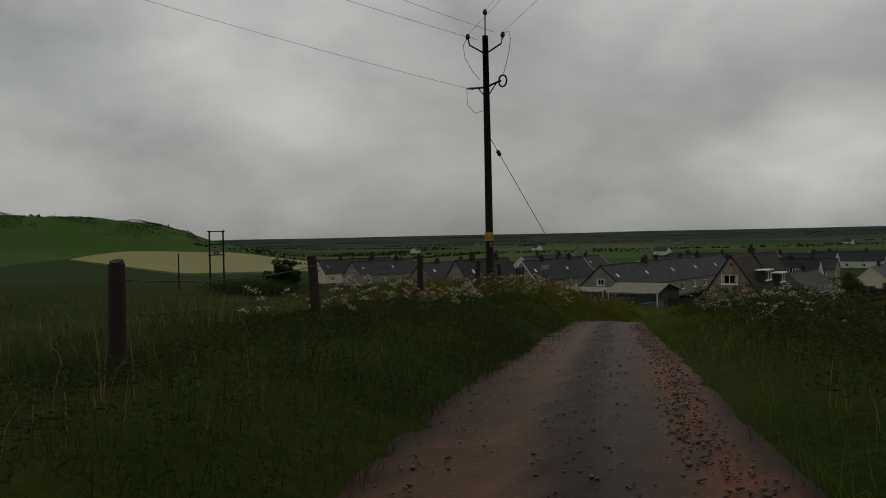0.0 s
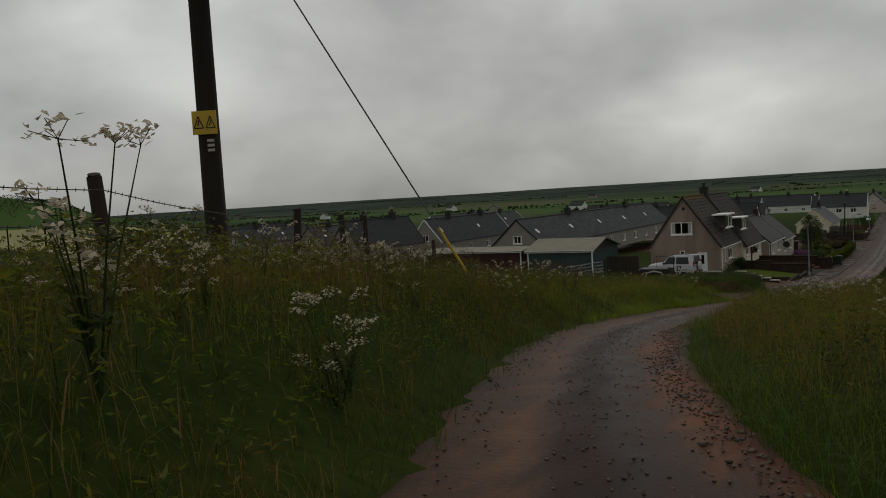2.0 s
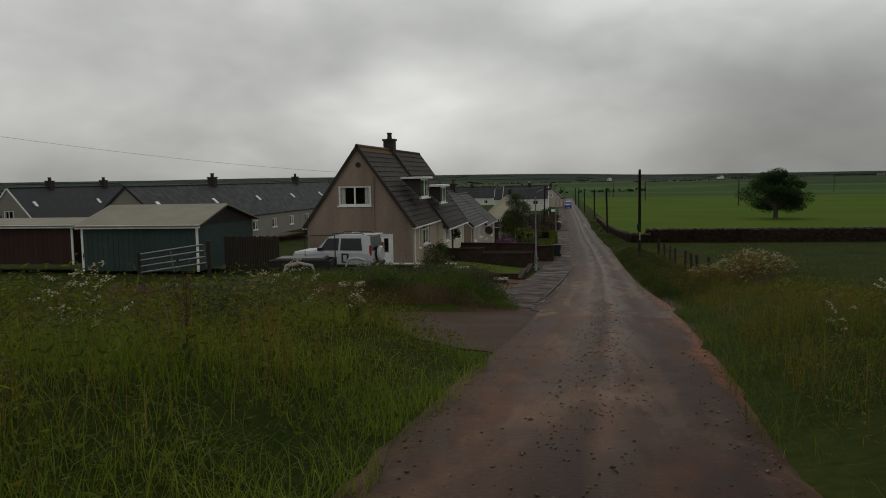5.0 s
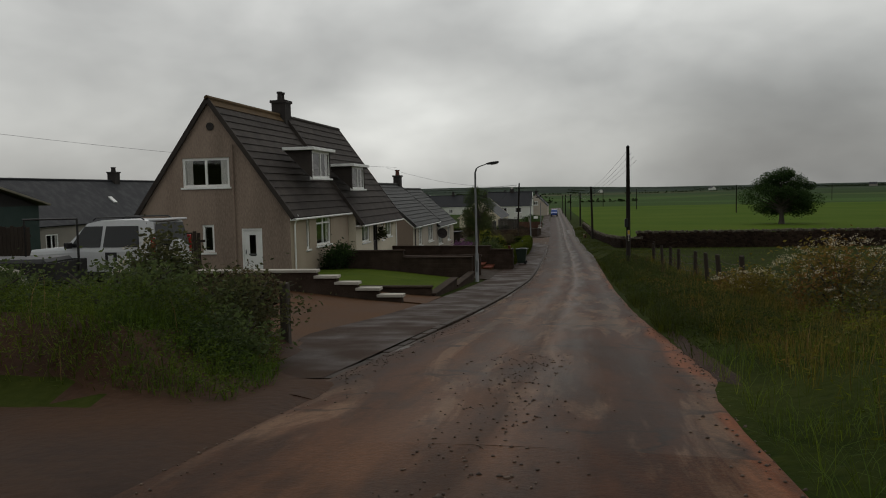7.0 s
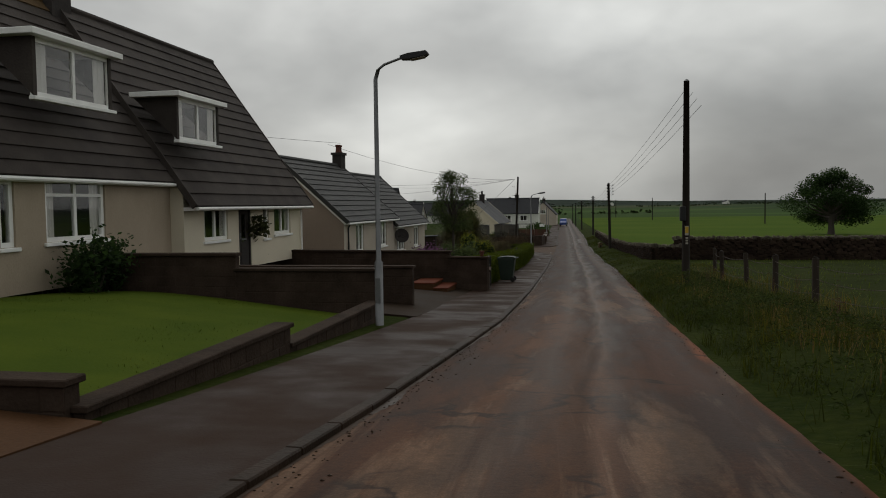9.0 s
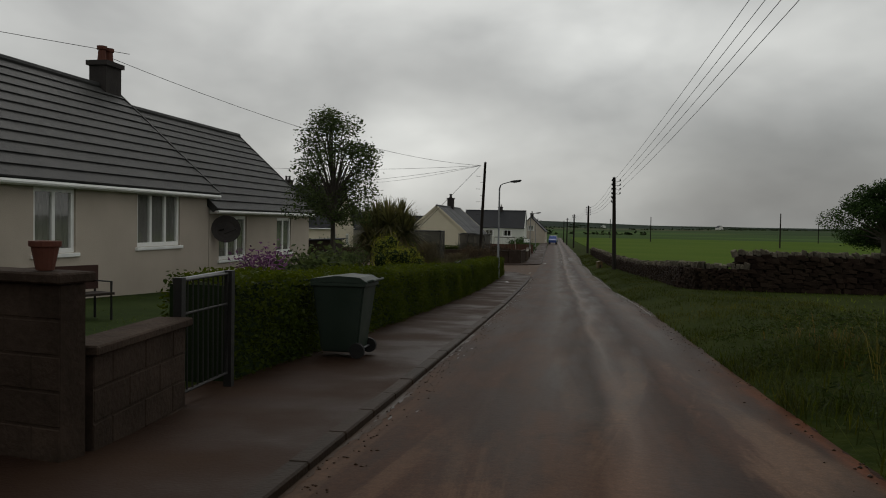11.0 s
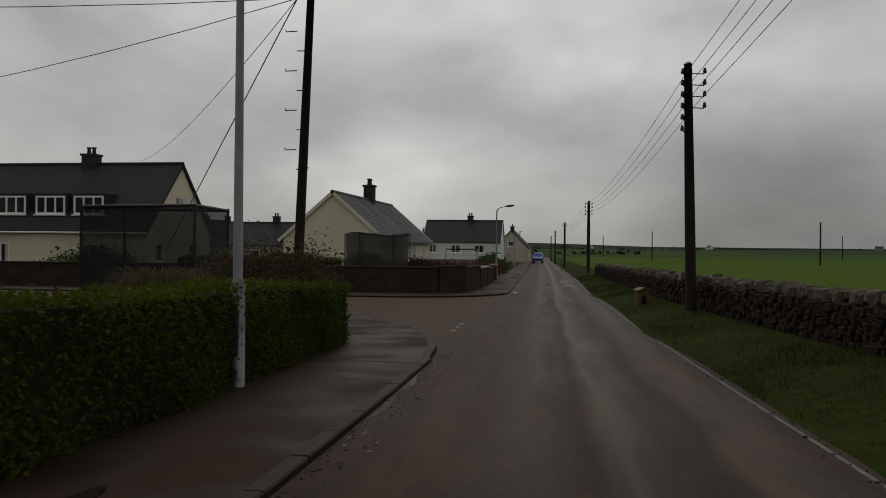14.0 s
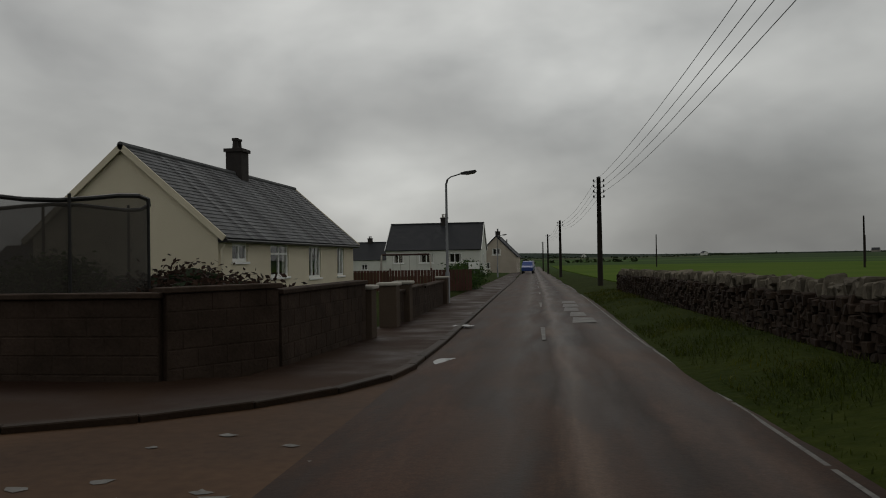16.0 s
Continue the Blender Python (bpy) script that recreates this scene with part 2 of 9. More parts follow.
    val.inputs["To Min"].default_value, val.inputs["To Max"].default_value = 1 - dapple, 1 + dapple
    l(grain.outputs[0], val.inputs[0])
    hsv = n("ShaderNodeHueSaturation")
    l(val.outputs[0], hsv.inputs["Value"])
    l(mix.outputs[2], hsv.inputs["Color"])
    # damp patches with broken edges, and coarse grit
    damp, dm, grit, gm, gain, gain2 = n("ShaderNodeTexNoise"), n("ShaderNodeMapRange"), n("ShaderNodeTexVoronoi"), n("ShaderNodeMapRange"), n("ShaderNodeMath"), n("ShaderNodeHueSaturation")
    patch = n("ShaderNodeMapping")
    patch.inputs["Scale"].default_value = (1.0, 0.28, 1.0)
    l(geo.outputs["Position"], patch.inputs["Vector"])
    damp.inputs["Scale"].default_value, damp.inputs["Detail"].default_value, damp.inputs["Roughness"].default_value = 1.25, 9, 0.68
    l(patch.outputs[0], damp.inputs["Vector"])
    dm.inputs["From Min"].default_value, dm.inputs["From Max"].default_value = 0.45, 0.56
    dm.inputs["To Min"].default_value, dm.inputs["To Max"].default_value = 1.14, 1.0 - soak
    l(damp.outputs[0], dm.inputs[0])
    grit.inputs["Scale"].default_value = 48.0
    l(geo.outputs["Position"], grit.inputs["Vector"])
    gm.inputs["From Min"].default_value, gm.inputs["From Max"].default_value = 0.10, 0.55
    gm.inputs["To Min"].default_value, gm.inputs["To Max"].default_value = 1.14, 0.86
    l(grit.outputs["Distance"], gm.inputs[0])
    gain.operation = "MULTIPLY"
    l(dm.outputs[0], gain.inputs[0])
    l(gm.outputs[0], gain.inputs[1])
    l(gain.outputs[0], gain2.inputs["Value"])
    l(hsv.outputs[0], gain2.inputs["Color"])
    if crack:
        # broken surface: dark cracks and frayed holes, dying out down the street
        warp, cells, cm, where, wm, cut, keep, cracked = n("ShaderNodeTexNoise"), n("ShaderNodeTexVoronoi"), n("ShaderNodeMapRange"), n("ShaderNodeTexNoise"), n("ShaderNodeMapRange"), n("ShaderNodeMath"), n("ShaderNodeMath"), n("ShaderNodeMix")
        warp.inputs["Scale"].default_value, warp.inputs["Detail"].default_value = 2.2, 6
        l(geo.outputs["Position"], warp.inputs["Vector"])
        bend = n("ShaderNodeVectorMath")
        bend.operation, bend.inputs[1].default_value = "MULTIPLY_ADD", (0.9, 0.9, 0.0)
        l(warp.outputs["Color"], bend.inputs[0])
        l(geo.outputs["Position"], bend.inputs[2])
        cells.feature, cells.inputs["Scale"].default_value = "DISTANCE_TO_EDGE", 0.85
        l(bend.outputs[0], cells.inputs["Vector"])
        cm.inputs["From Min"].default_value, cm.inputs["From Max"].default_value = 0.012, 0.055
        cm.inputs["To Min"].default_value, cm.inputs["To Max"].default_value = 1.0, 0.0
        l(cells.outputs["Distance"], cm.inputs[0])
        where.inputs["Scale"].default_value, where.inputs["Detail"].default_value = 0.7, 4
        l(geo.outputs["Position"], where.inputs["Vector"])
        wm.inputs["From Min"].default_value, wm.inputs["From Max"].default_value = 0.50, 0.60
        l(where.outputs[0], wm.inputs[0])
        cut.operation, keep.operation = "MULTIPLY", "MULTIPLY"
        l(cm.outputs[0], cut.inputs[0])
        l(wm.outputs[0], cut.inputs[1])
        fade = n("ShaderNodeMapRange")
        fade.inputs["To Min"].default_value, fade.inputs["To Max"].default_value = crack, crack * 0.12
        l(turn.outputs[0], fade.inputs[0])
        l(cut.outputs[0], keep.inputs[0])
        l(fade.outputs[0], keep.inputs[1])
        cracked.data_type, cracked.inputs[7].default_value = "RGBA", (0.020, 0.013, 0.010, 1)
        l(keep.outputs[0], cracked.inputs[0])
        l(gain2.outputs[0], cracked.inputs[6])
        l(cracked.outputs[2], b.inputs["Base Color"])
    else:
        l(gain2.outputs[0], b.inputs["Base Color"])
    ro = n("ShaderNodeMapRange")
    ro.inputs["From Min"].default_value, ro.inputs["From Max"].default_value = 0.40, 0.60
    ro.inputs["To Min"].default_value, ro.inputs["To Max"].default_value = rough, rough2
    l(noises[1].outputs[0], ro.inputs[0])
    sheen, dry = n("ShaderNodeMapRange"), n("ShaderNodeMath")
    sheen.inputs["From Min"].default_value, sheen.inputs["From Max"].default_value = 0.47, 0.58
    sheen.inputs["To Min"].default_value, sheen.inputs["To Max"].default_value = 0.0, shine
    l(damp.outputs[0], sheen.inputs[0])
    dry.operation = "SUBTRACT"
    l(ro.outputs[0], dry.inputs[0])
    l(sheen.outputs[0], dry.inputs[1])
    l(dry.outputs[0], b.inputs["Roughness"])
    if wet:
        # water standing in the wheel lines along the way
        wr, sub = n("ShaderNodeValToRGB"), n("ShaderNodeMath")
        wr.color_ramp.elements[0].position, wr.color_ramp.elements[0].color = (wet[0][0] + 2.5) / 5, (wet[0][1],) * 3 + (1,)
        wr.color_ramp.elements[1].position, wr.color_ramp.elements[1].color = (wet[-1][0] + 2.5) / 5, (wet[-1][1],) * 3 + (1,)
        for o, c in wet[1:-1]:
            wr.color_ramp.elements.new((o + 2.5) / 5).color = (c, c, c, 1)
        l(pos.outputs[0], wr.inputs[0])
        sub.operation = "SUBTRACT"
        l(dry.outputs[0], sub.inputs[0])
        l(wr.outputs[0], sub.inputs[1])
        l(sub.outputs[0], b.inputs["Roughness"])
    b.inputs["Specular IOR Level"].default_value = spec
    bp = n("ShaderNodeBump")
    bp.inputs["Strength"].default_value, bp.inputs["Distance"].default_value = relief, 0.03
    hm = n("ShaderNodeMix")
    hm.data_type = "FLOAT"
    hm.inputs[0].default_value = 0.4
    l(noises[2].outputs[0], hm.inputs[2])
    l(noises[3].outputs[0], hm.inputs[3])
    l(hm.outputs[0], bp.inputs["Height"])
    l(bp.outputs[0], b.inputs["Normal"])
    return m


TRACKBANDS = [(-2.3, (0.023, 0.010, 0.006)), (-1.5, (0.030, 0.014, 0.008)), (-1.05, (0.070, 0.034, 0.018)), (-0.55, (0.098, 0.048, 0.025)), (-0.22, (0.025, 0.011, 0.007)), (0.25, (0.021, 0.010, 0.006)), (0.55, (0.047, 0.022, 0.012)), (0.88, (0.114, 0.050, 0.025)), (1.12, (0.114, 0.038, 0.017)), (1.42, (0.028, 0.011, 0.006)), (2.4, (0.019, 0.009, 0.004))]
STREETBANDS = [(-2.3, (0.042, 0.019, 0.010)), (-1.5, (0.066, 0.029, 0.015)), (-0.7, (0.091, 0.041, 0.020)), (0.0, (0.062, 0.028, 0.014)), (0.22, (0.092, 0.042, 0.021)), (0.40, (0.060, 0.027, 0.014)), (1.2, (0.052, 0.022, 0.012)), (1.74, (0.057, 0.024, 0.012)), (1.88, (0.160, 0.054, 0.023)), (1.99, (0.131, 0.042, 0.017)), (2.12, (0.042, 0.019, 0.009))]
# the paler bands from 1.1 to 1.55 paint a wet sheen into the colour
TARBANDS = [(-2.3, (0.036, 0.017, 0.009)), (-1.3, (0.044, 0.021, 0.012)), (-0.5, (0.040, 0.020, 0.011)), (0.05, (0.036, 0.018, 0.010)), (0.22, (0.072, 0.042, 0.027)), (0.42, (0.040, 0.021, 0.013)), (0.85, (0.034, 0.019, 0.013)), (1.1, (0.066, 0.040, 0.029)), (1.55, (0.062, 0.037, 0.026)), (1.8, (0.038, 0.019, 0.011)), (2.3, (0.040, 0.018, 0.009))]
TARMAC = way_material("wet_muddy_tarmac", STREETBANDS, TARBANDS, 0.55, 0.60, 0.045, 120, 0.10, 0.30, 0.10, 0.55, [(-2.3, 0.0), (-1.0, 0.02), (-0.5, 0.12), (0.0, 0.02), (0.22, 0.16), (0.5, 0.12), (0.9, 0.02), (1.4, 0.10), (2.3, 0.0)], 0.34, 0.03, crack=0.8)
MUD = way_material("wet_track_mud", TRACKBANDS, STREETBANDS, 0.55, 0.60, 0.045, 52, 0.10, 0.34, 0.4, 0.34, [(-2.3, 0.0), (-1.0, 0.02), (-0.5, 0.08), (0.0, 0.02), (0.22, 0.14), (0.5, 0.10), (0.9, 0.02), (2.3, 0.0)], 0.34, 0.03, True)
APRON = material("wet_mud_apron", (0.026, 0.013, 0.008), (0.061, 0.031, 0.017), 0.5, 0.60, 0.7, fine=9.0, rough2=0.72, spec=0.045)
TARMAC2 = material("side_road_tarmac", (0.039, 0.021, 0.012), (0.085, 0.048, 0.027), 0.5, 0.60, 0.12, fine=9.0, rough2=0.66, spec=0.045)
PAVE = material("wet_pavement", (0.023, 0.012, 0.009), (0.039, 0.022, 0.013), 0.8, 0.47, 0.22, fine=45.0, rough2=0.80, spec=0.065)
KERB = material("muddy_kerb_concrete", (0.014, 0.009, 0.005), (0.036, 0.021, 0.013), 1.5, 0.6, 0.4, fine=30.0, per_object=0.15, spec=0.10)
CLAY = material("red_clay_silt", (0.104, 0.048, 0.028), (0.068, 0.035, 0.023), 1.2, 0.5, 0.8, fine=18.0, rough2=0.8, spec=0.10)
DRIVE = material("driveway_concrete", (0.020, 0.014, 0.010), (0.042, 0.029, 0.020), 0.6, 0.66, 0.3, fine=35.0, rough2=0.78, spec=0.05)
DRIVERED = material("red_brown_drive", (0.047, 0.023, 0.011), (0.101, 0.051, 0.025), 0.45, 0.66, 0.3, fine=30.0, rough2=0.78, spec=0.05)
PEBBLE = material("roughcast_render", (0.172, 0.130, 0.104), (0.395, 0.304, 0.242), 0.55, 0.9, 0.4, fine=30.0, stretch=(1, 1, 0.22), tint3=(0.315, 0.240, 0.190), spec=0.1)
SANDREN = material("sand_coloured_render", (0.330, 0.272, 0.205), (0.425, 0.352, 0.268), 0.8, 0.9, 0.5, fine=45.0, stretch=(1, 1, 0.5), spec=0.1)
TANREN = material("weathered_tan_roughcast", (0.215, 0.165, 0.130), (0.290, 0.228, 0.182), 0.6, 0.9, 0.6, fine=45.0, stretch=(1, 1, 0.5), spec=0.1)
PINKREN = material("pinkish_render", (0.395, 0.340, 0.280), (0.490, 0.425, 0.352), 0.7, 0.9, 0.5, fine=50.0)
CREAM = material("cream_painted_render", (0.60, 0.53, 0.40), (0.70, 0.63, 0.48), 0.5, 0.85, 0.35, fine=45.0)
CREAM2 = material("pale_cream_render", (0.567, 0.515, 0.399), (0.670, 0.605, 0.476), 0.5, 0.85, 0.35, fine=45.0)
WHITEW = material("whitewashed_render", (0.575, 0.575, 0.525), (0.685, 0.685, 0.621), 0.6, 0.85, 0.3, fine=40.0)
GREYREN = material("grey_render", (0.204, 0.189, 0.162), (0.278, 0.257, 0.218), 0.6, 0.9, 0.4, fine=40.0)
TILE = material("brown_concrete_tile", (0.034, 0.028, 0.026), (0.066, 0.056, 0.049), 1.2, 0.75, 0.6, fine=22.0, per_object=0.10, spec=0.10)
TILE2 = material("dark_concrete_tile", (0.031, 0.031, 0.031), (0.057, 0.056, 0.053), 1.2, 0.55, 0.6, fine=22.0, per_object=0.10, spec=0.10)
SLATE = material("wet_slate", (0.060, 0.062, 0.066), (0.125, 0.124, 0.126), 1.6, 0.62, 0.6, fine=14.0, rough2=0.75, spec=0.12, spots=0.5)
DARKSLATE = material("dark_slate", (0.020, 0.021, 0.024), (0.040, 0.041, 0.045), 1.4, 0.5, 0.5, fine=9.0, rough2=0.75, spec=0.10)
MOSS = material("mossy_ridge_tile", (0.11, 0.065, 0.025), (0.07, 0.045, 0.022), 3.0, 0.9, 0.6, fine=25.0)
UPVC = material("white_upvc", (0.901, 0.901, 0.872), (0.756, 0.756, 0.727), 2.0, 0.35, 0.0)
PIPE = material("black_rainwater_goods", (0.012, 0.012, 0.012), (0.02, 0.02, 0.02), 3.0, 0.4, 0.0)
GLASS = glass_material("window_glass", 0.92)
CURTAIN = material("net_curtain", (0.76, 0.745, 0.70), (0.60, 0.585, 0.55), 3.0, 0.9, 0.2, fine=25.0, stretch=(1, 1, 0.1))
NETDIM = material("dim_net_curtain", (0.30, 0.29, 0.265), (0.20, 0.195, 0.18), 3.0, 0.9, 0.2, fine=25.0, stretch=(1, 1, 0.1))
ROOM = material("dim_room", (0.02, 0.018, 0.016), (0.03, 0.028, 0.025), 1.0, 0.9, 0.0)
BRICK = material("brown_blockwork", (0.026, 0.018, 0.013), (0.058, 0.040, 0.030), 2.4, 0.88, 0.7, fine=24.0, per_object=0.10, spec=0.08)
DARKBRICK = material("dark_chimney_brick", (0.024, 0.021, 0.020), (0.045, 0.038, 0.035), 3.0, 0.9, 0.6, fine=20.0)
PIERREN = material("weathered_pier_render", (0.062, 0.044, 0.032), (0.089, 0.065, 0.047), 1.5, 0.85, 0.5, fine=30.0, spec=0.1)
COPE = material("pale_coping", (0.42, 0.39, 0.34), (0.30, 0.28, 0.24), 1.2, 0.8, 0.4, fine=30.0)
POTCLAY = material("terracotta_pot", (0.110, 0.034, 0.020), (0.075, 0.027, 0.018), 3.0, 0.8, 0.2)
REDSLAB = material("red_slab", (0.137, 0.036, 0.017), (0.090, 0.025, 0.014), 1.0, 0.7, 0.4, fine=25.0, spec=0.10)
LAWN = material("mown_lawn", (0.043, 0.069, 0.008), (0.070, 0.095, 0.011), 0.8, 0.9, 0.6, fine=30.0, spec=0.02)
FIELD = material("green_pasture", (0.045, 0.085, 0.007), (0.070, 0.104, 0.011), 0.05, 0.95, 0.3, fine=2.0, spec=0.02)
YFIELD = material("hay_field", (0.26, 0.24, 0.105), (0.21, 0.20, 0.085), 0.03, 0.95, 0.2, fine=1.0, spec=0.10)
STONE = material("drystone", (0.016, 0.009, 0.007), (0.030, 0.021, 0.014), 2.2, 0.9, 0.8, fine=18.0, per_object=0.35, spots=0.35, spec=0.10)
LICHEN = material("lichened_stone", (0.057, 0.048, 0.036), (0.141, 0.123, 0.095), 3.0, 0.9, 0.8, fine=18.0, per_object=0.3, spots=0.3, spec=0.10)
POLEW = material("creosoted_pole", (0.012, 0.010, 0.008), (0.024, 0.019, 0.015), 2.0, 0.85, 0.6, fine=18.0, stretch=(1, 1, 0.08), spec=0.1)
POSTW = material("weathered_fence_wood", (0.022, 0.015, 0.011), (0.038, 0.028, 0.020), 2.0, 0.9, 0.6, fine=20.0, stretch=(1, 1, 0.12))
STEEL = material("galvanised_steel", (0.132, 0.135, 0.138), (0.192, 0.195, 0.198), 3.0, 0.45, 0.1, metal=0.7)
WIRE = material("overhead_wire", (0.077, 0.079, 0.084), (0.110, 0.110, 0.110), 2.0, 0.6, 0.0)
BARB = material("rusty_wire", (0.045, 0.036, 0.030), (0.07, 0.05, 0.04), 2.0, 0.7, 0.0, metal=0.5)
YELLOW = material("yellow_plastic", (0.55, 0.37, 0.035), (0.45, 0.30, 0.03), 3.0, 0.5, 0.0)
BLACK = material("black_plastic", (0.012, 0.012, 0.013), (0.02, 0.02, 0.02), 3.0, 0.5, 0.0)
IRON = material("black_ironwork", (0.010, 0.010, 0.010), (0.02, 0.018, 0.016), 4.0, 0.5, 0.2)
BINGREEN = material("bin_plastic", (0.016, 0.026, 0.018), (0.024, 0.036, 0.026), 2.0, 0.42, 0.1, rough2=0.6)
HEDGEL = material("privet_leaf", (0.026, 0.043, 0.004), (0.066, 0.084, 0.010), 1.0, 0.6, 0.0, fine=6.0, spots=0.14, spec=0.10, leafy=0.45)
HEDGEFAR = material("far_hedgerow", (0.022, 0.034, 0.014), (0.040, 0.055, 0.022), 0.05, 0.9, 0.0, spots=0.3, spec=0.05)
SHADECORE = material("hedge_shade", (0.010, 0.018, 0.006), (0.016, 0.026, 0.008), 2.0, 0.95, 0.3, spec=0.10)
LEAFDARK = material("sycamore_leaf", (0.016, 0.032, 0.011), (0.035, 0.062, 0.018), 0.6, 0.7, 0.0, spots=0.45, spec=0.10, leafy=0.45)
LEAFROWAN = material("rowan_leaf", (0.032, 0.053, 0.019), (0.068, 0.086, 0.033), 0.6, 0.7, 0.0, spots=0.45, spec=0.10, leafy=0.45)
LEAFYEL = material("golden_shrub_leaf", (0.238, 0.246, 0.036), (0.162, 0.189, 0.031), 1.0, 0.7, 0.0, spots=0.18, spec=0.10, leafy=0.45)
LEAFOLIVE = material("olive_shrub_leaf", (0.042, 0.055, 0.022), (0.070, 0.062, 0.032), 0.8, 0.8, 0.0, spots=0.45, spec=0.10, leafy=0.45)
TWIGGY = material("wiry_brown_twig", (0.060, 0.040, 0.026), (0.085, 0.070, 0.035), 0.8, 0.8, 0.0, spots=0.5, spec=0.1, leafy=0.3)
LEAFPURPLE = material("purple_flower", (0.22, 0.08, 0.20), (0.14, 0.06, 0.13), 2.0, 0.8, 0.0, spots=0.3)
LEAFCOPPER = material("copper_shrub_leaf", (0.024, 0.018, 0.014), (0.045, 0.028, 0.020), 1.2, 0.7, 0.0, spots=0.45, spec=0.10, leafy=0.4)
PALM = material("cordyline_leaf", (0.050, 0.060, 0.020), (0.105, 0.095, 0.040), 1.0, 0.55, 0.0, spots=0.4, leafy=0.45)
PAMPAS = material("pampas_blade", (0.050, 0.044, 0.020), (0.085, 0.066, 0.034), 1.0, 0.8, 0.0, spots=0.4, spec=0.10, leafy=0.3)
PALMDRY = material("dry_cordyline_leaf", (0.11, 0.085, 0.045), (0.16, 0.125, 0.07), 1.0, 0.8, 0.0, spots=0.4)
BARK = material("bark", (0.040, 0.033, 0.027), (0.070, 0.058, 0.047), 3.0, 0.9, 0.8, fine=16.0, stretch=(1, 1, 0.2))
UMBEL = material("cow_parsley_flower", (0.463, 0.419, 0.318), (0.356, 0.323, 0.225), 5.0, 0.8, 0.0, spots=0.3, spec=0.10, leafy=0.45)
STEM = material("green_stem", (0.042, 0.059, 0.016), (0.063, 0.077, 0.024), 2.0, 0.7, 0.0, spots=0.3, spec=0.10, leafy=0.45)
DOCK = material("dock_seed", (0.10, 0.050, 0.035), (0.075, 0.045, 0.030), 3.0, 0.8, 0.0, spots=0.4, spec=0.10)
SHEDG = material("green_shed_boards", (0.026, 0.048, 0.042), (0.040, 0.064, 0.056), 2.0, 0.7, 0.4, fine=20.0, per_object=0.12)
SHEDROOF = material("weathered_felt_roof", (0.16, 0.145, 0.105), (0.22, 0.20, 0.15), 0.8, 0.8, 0.3, fine=20.0)
REDSHED = material("red_brown_boards", (0.039, 0.017, 0.013), (0.055, 0.025, 0.018), 1.5, 0.8, 0.4, fine=20.0, per_object=0.15)
CARWHITE = material("silver_white_paint", (0.50, 0.51, 0.52), (0.44, 0.45, 0.46), 2.0, 0.25, 0.0, spec=0.5)
CARBLUE = material("blue_paint", (0.018, 0.045, 0.19), (0.022, 0.055, 0.22), 2.0, 0.25, 0.0, spec=0.5)
RUBBER = material("tyre_rubber", (0.010, 0.010, 0.010), (0.018, 0.017, 0.016), 4.0, 0.8, 0.2)
CARGLASS = material("dark_car_glass", (0.008, 0.009, 0.010), (0.012, 0.013, 0.014), 1.0, 0.22, 0.0, spec=0.30)
REDLENS = material("red_lens", (0.30, 0.012, 0.010), (0.25, 0.01, 0.01), 3.0, 0.2, 0.0, spec=0.5)
PAINT = material("worn_road_paint", (0.150, 0.142, 0.126), (0.038, 0.032, 0.028), 5.0, 0.6, 0.2, fine=24.0)
FILM = material("wet_film", (0.030, 0.022, 0.017), (0.040, 0.030, 0.024), 2.0, 0.42, 0.0, spec=0.26)
WATER = material("rain_puddle", (0.016, 0.013, 0.011), (0.022, 0.018, 0.015), 2.0, 0.16, 0.0, spec=0.4)


def net_material(name, tint, cover):
    m = bpy.data.materials.new(name)
    m.use_nodes = True
    nt = m.node_tree
    n, l = nt.nodes.new, nt.links.new
    b, out = nt.nodes["Principled BSDF"], nt.nodes["Material Output"]
    b.inputs["Base Color"].default_value, b.inputs["Roughness"].default_value = (*tint, 1), 0.9
    tr, mix, wv = n("ShaderNodeBsdfTransparent"), n("ShaderNodeMixShader"), n("ShaderNodeTexNoise")
    wv.inputs["Scale"].default_value = 3.0
    mr = n("ShaderNodeMapRange")
    mr.inputs["To Min"].default_value, mr.inputs["To Max"].default_value = cover - 0.1, cover + 0.1
    l(wv.outputs[0], mr.inputs[0])
    l(mr.outputs[0], mix.inputs[0])
    l(tr.outputs[0], mix.inputs[1])
    l(b.outputs[0], mix.inputs[2])
    l(mix.outputs[0], out.inputs["Surface"])
    return m


NET = net_material("trampoline_net", (0.045, 0.038, 0.030), 0.74)
DARKNET = net_material("dark_trampoline_net", (0.012, 0.013, 0.013), 0.66)
TRIM = material("red_brown_fence", (0.10, 0.040, 0.028), (0.07, 0.03, 0.022), 1.5, 0.8, 0.3, per_object=0.15)


# ---- mesh helpers ----
def mesh_object(name, bm, mat, smooth=False):
    me = bpy.data.meshes.new(name)
    bm.normal_update()
    bm.to_mesh(me)
    bm.free()
    for m in mat if isinstance(mat, (list, tuple)) else [mat]:
        me.materials.append(m)
    if smooth:
        me.polygons.foreach_set("use_smooth", [True] * len(me.polygons))
    return new(name, me)


def part(name, bm, mat, parent, label="", smooth=False):
    ob = mesh_object(name, bm, mat, smooth)
    ob.parent = parent
    if label:
        ob["label"] = label
    return ob


def thing(name, label, category, m=None, group="", kind=""):
    ob = new(name)
    ob.matrix_world = m or Matrix()
    return tagged(ob, label, category, group, kind)


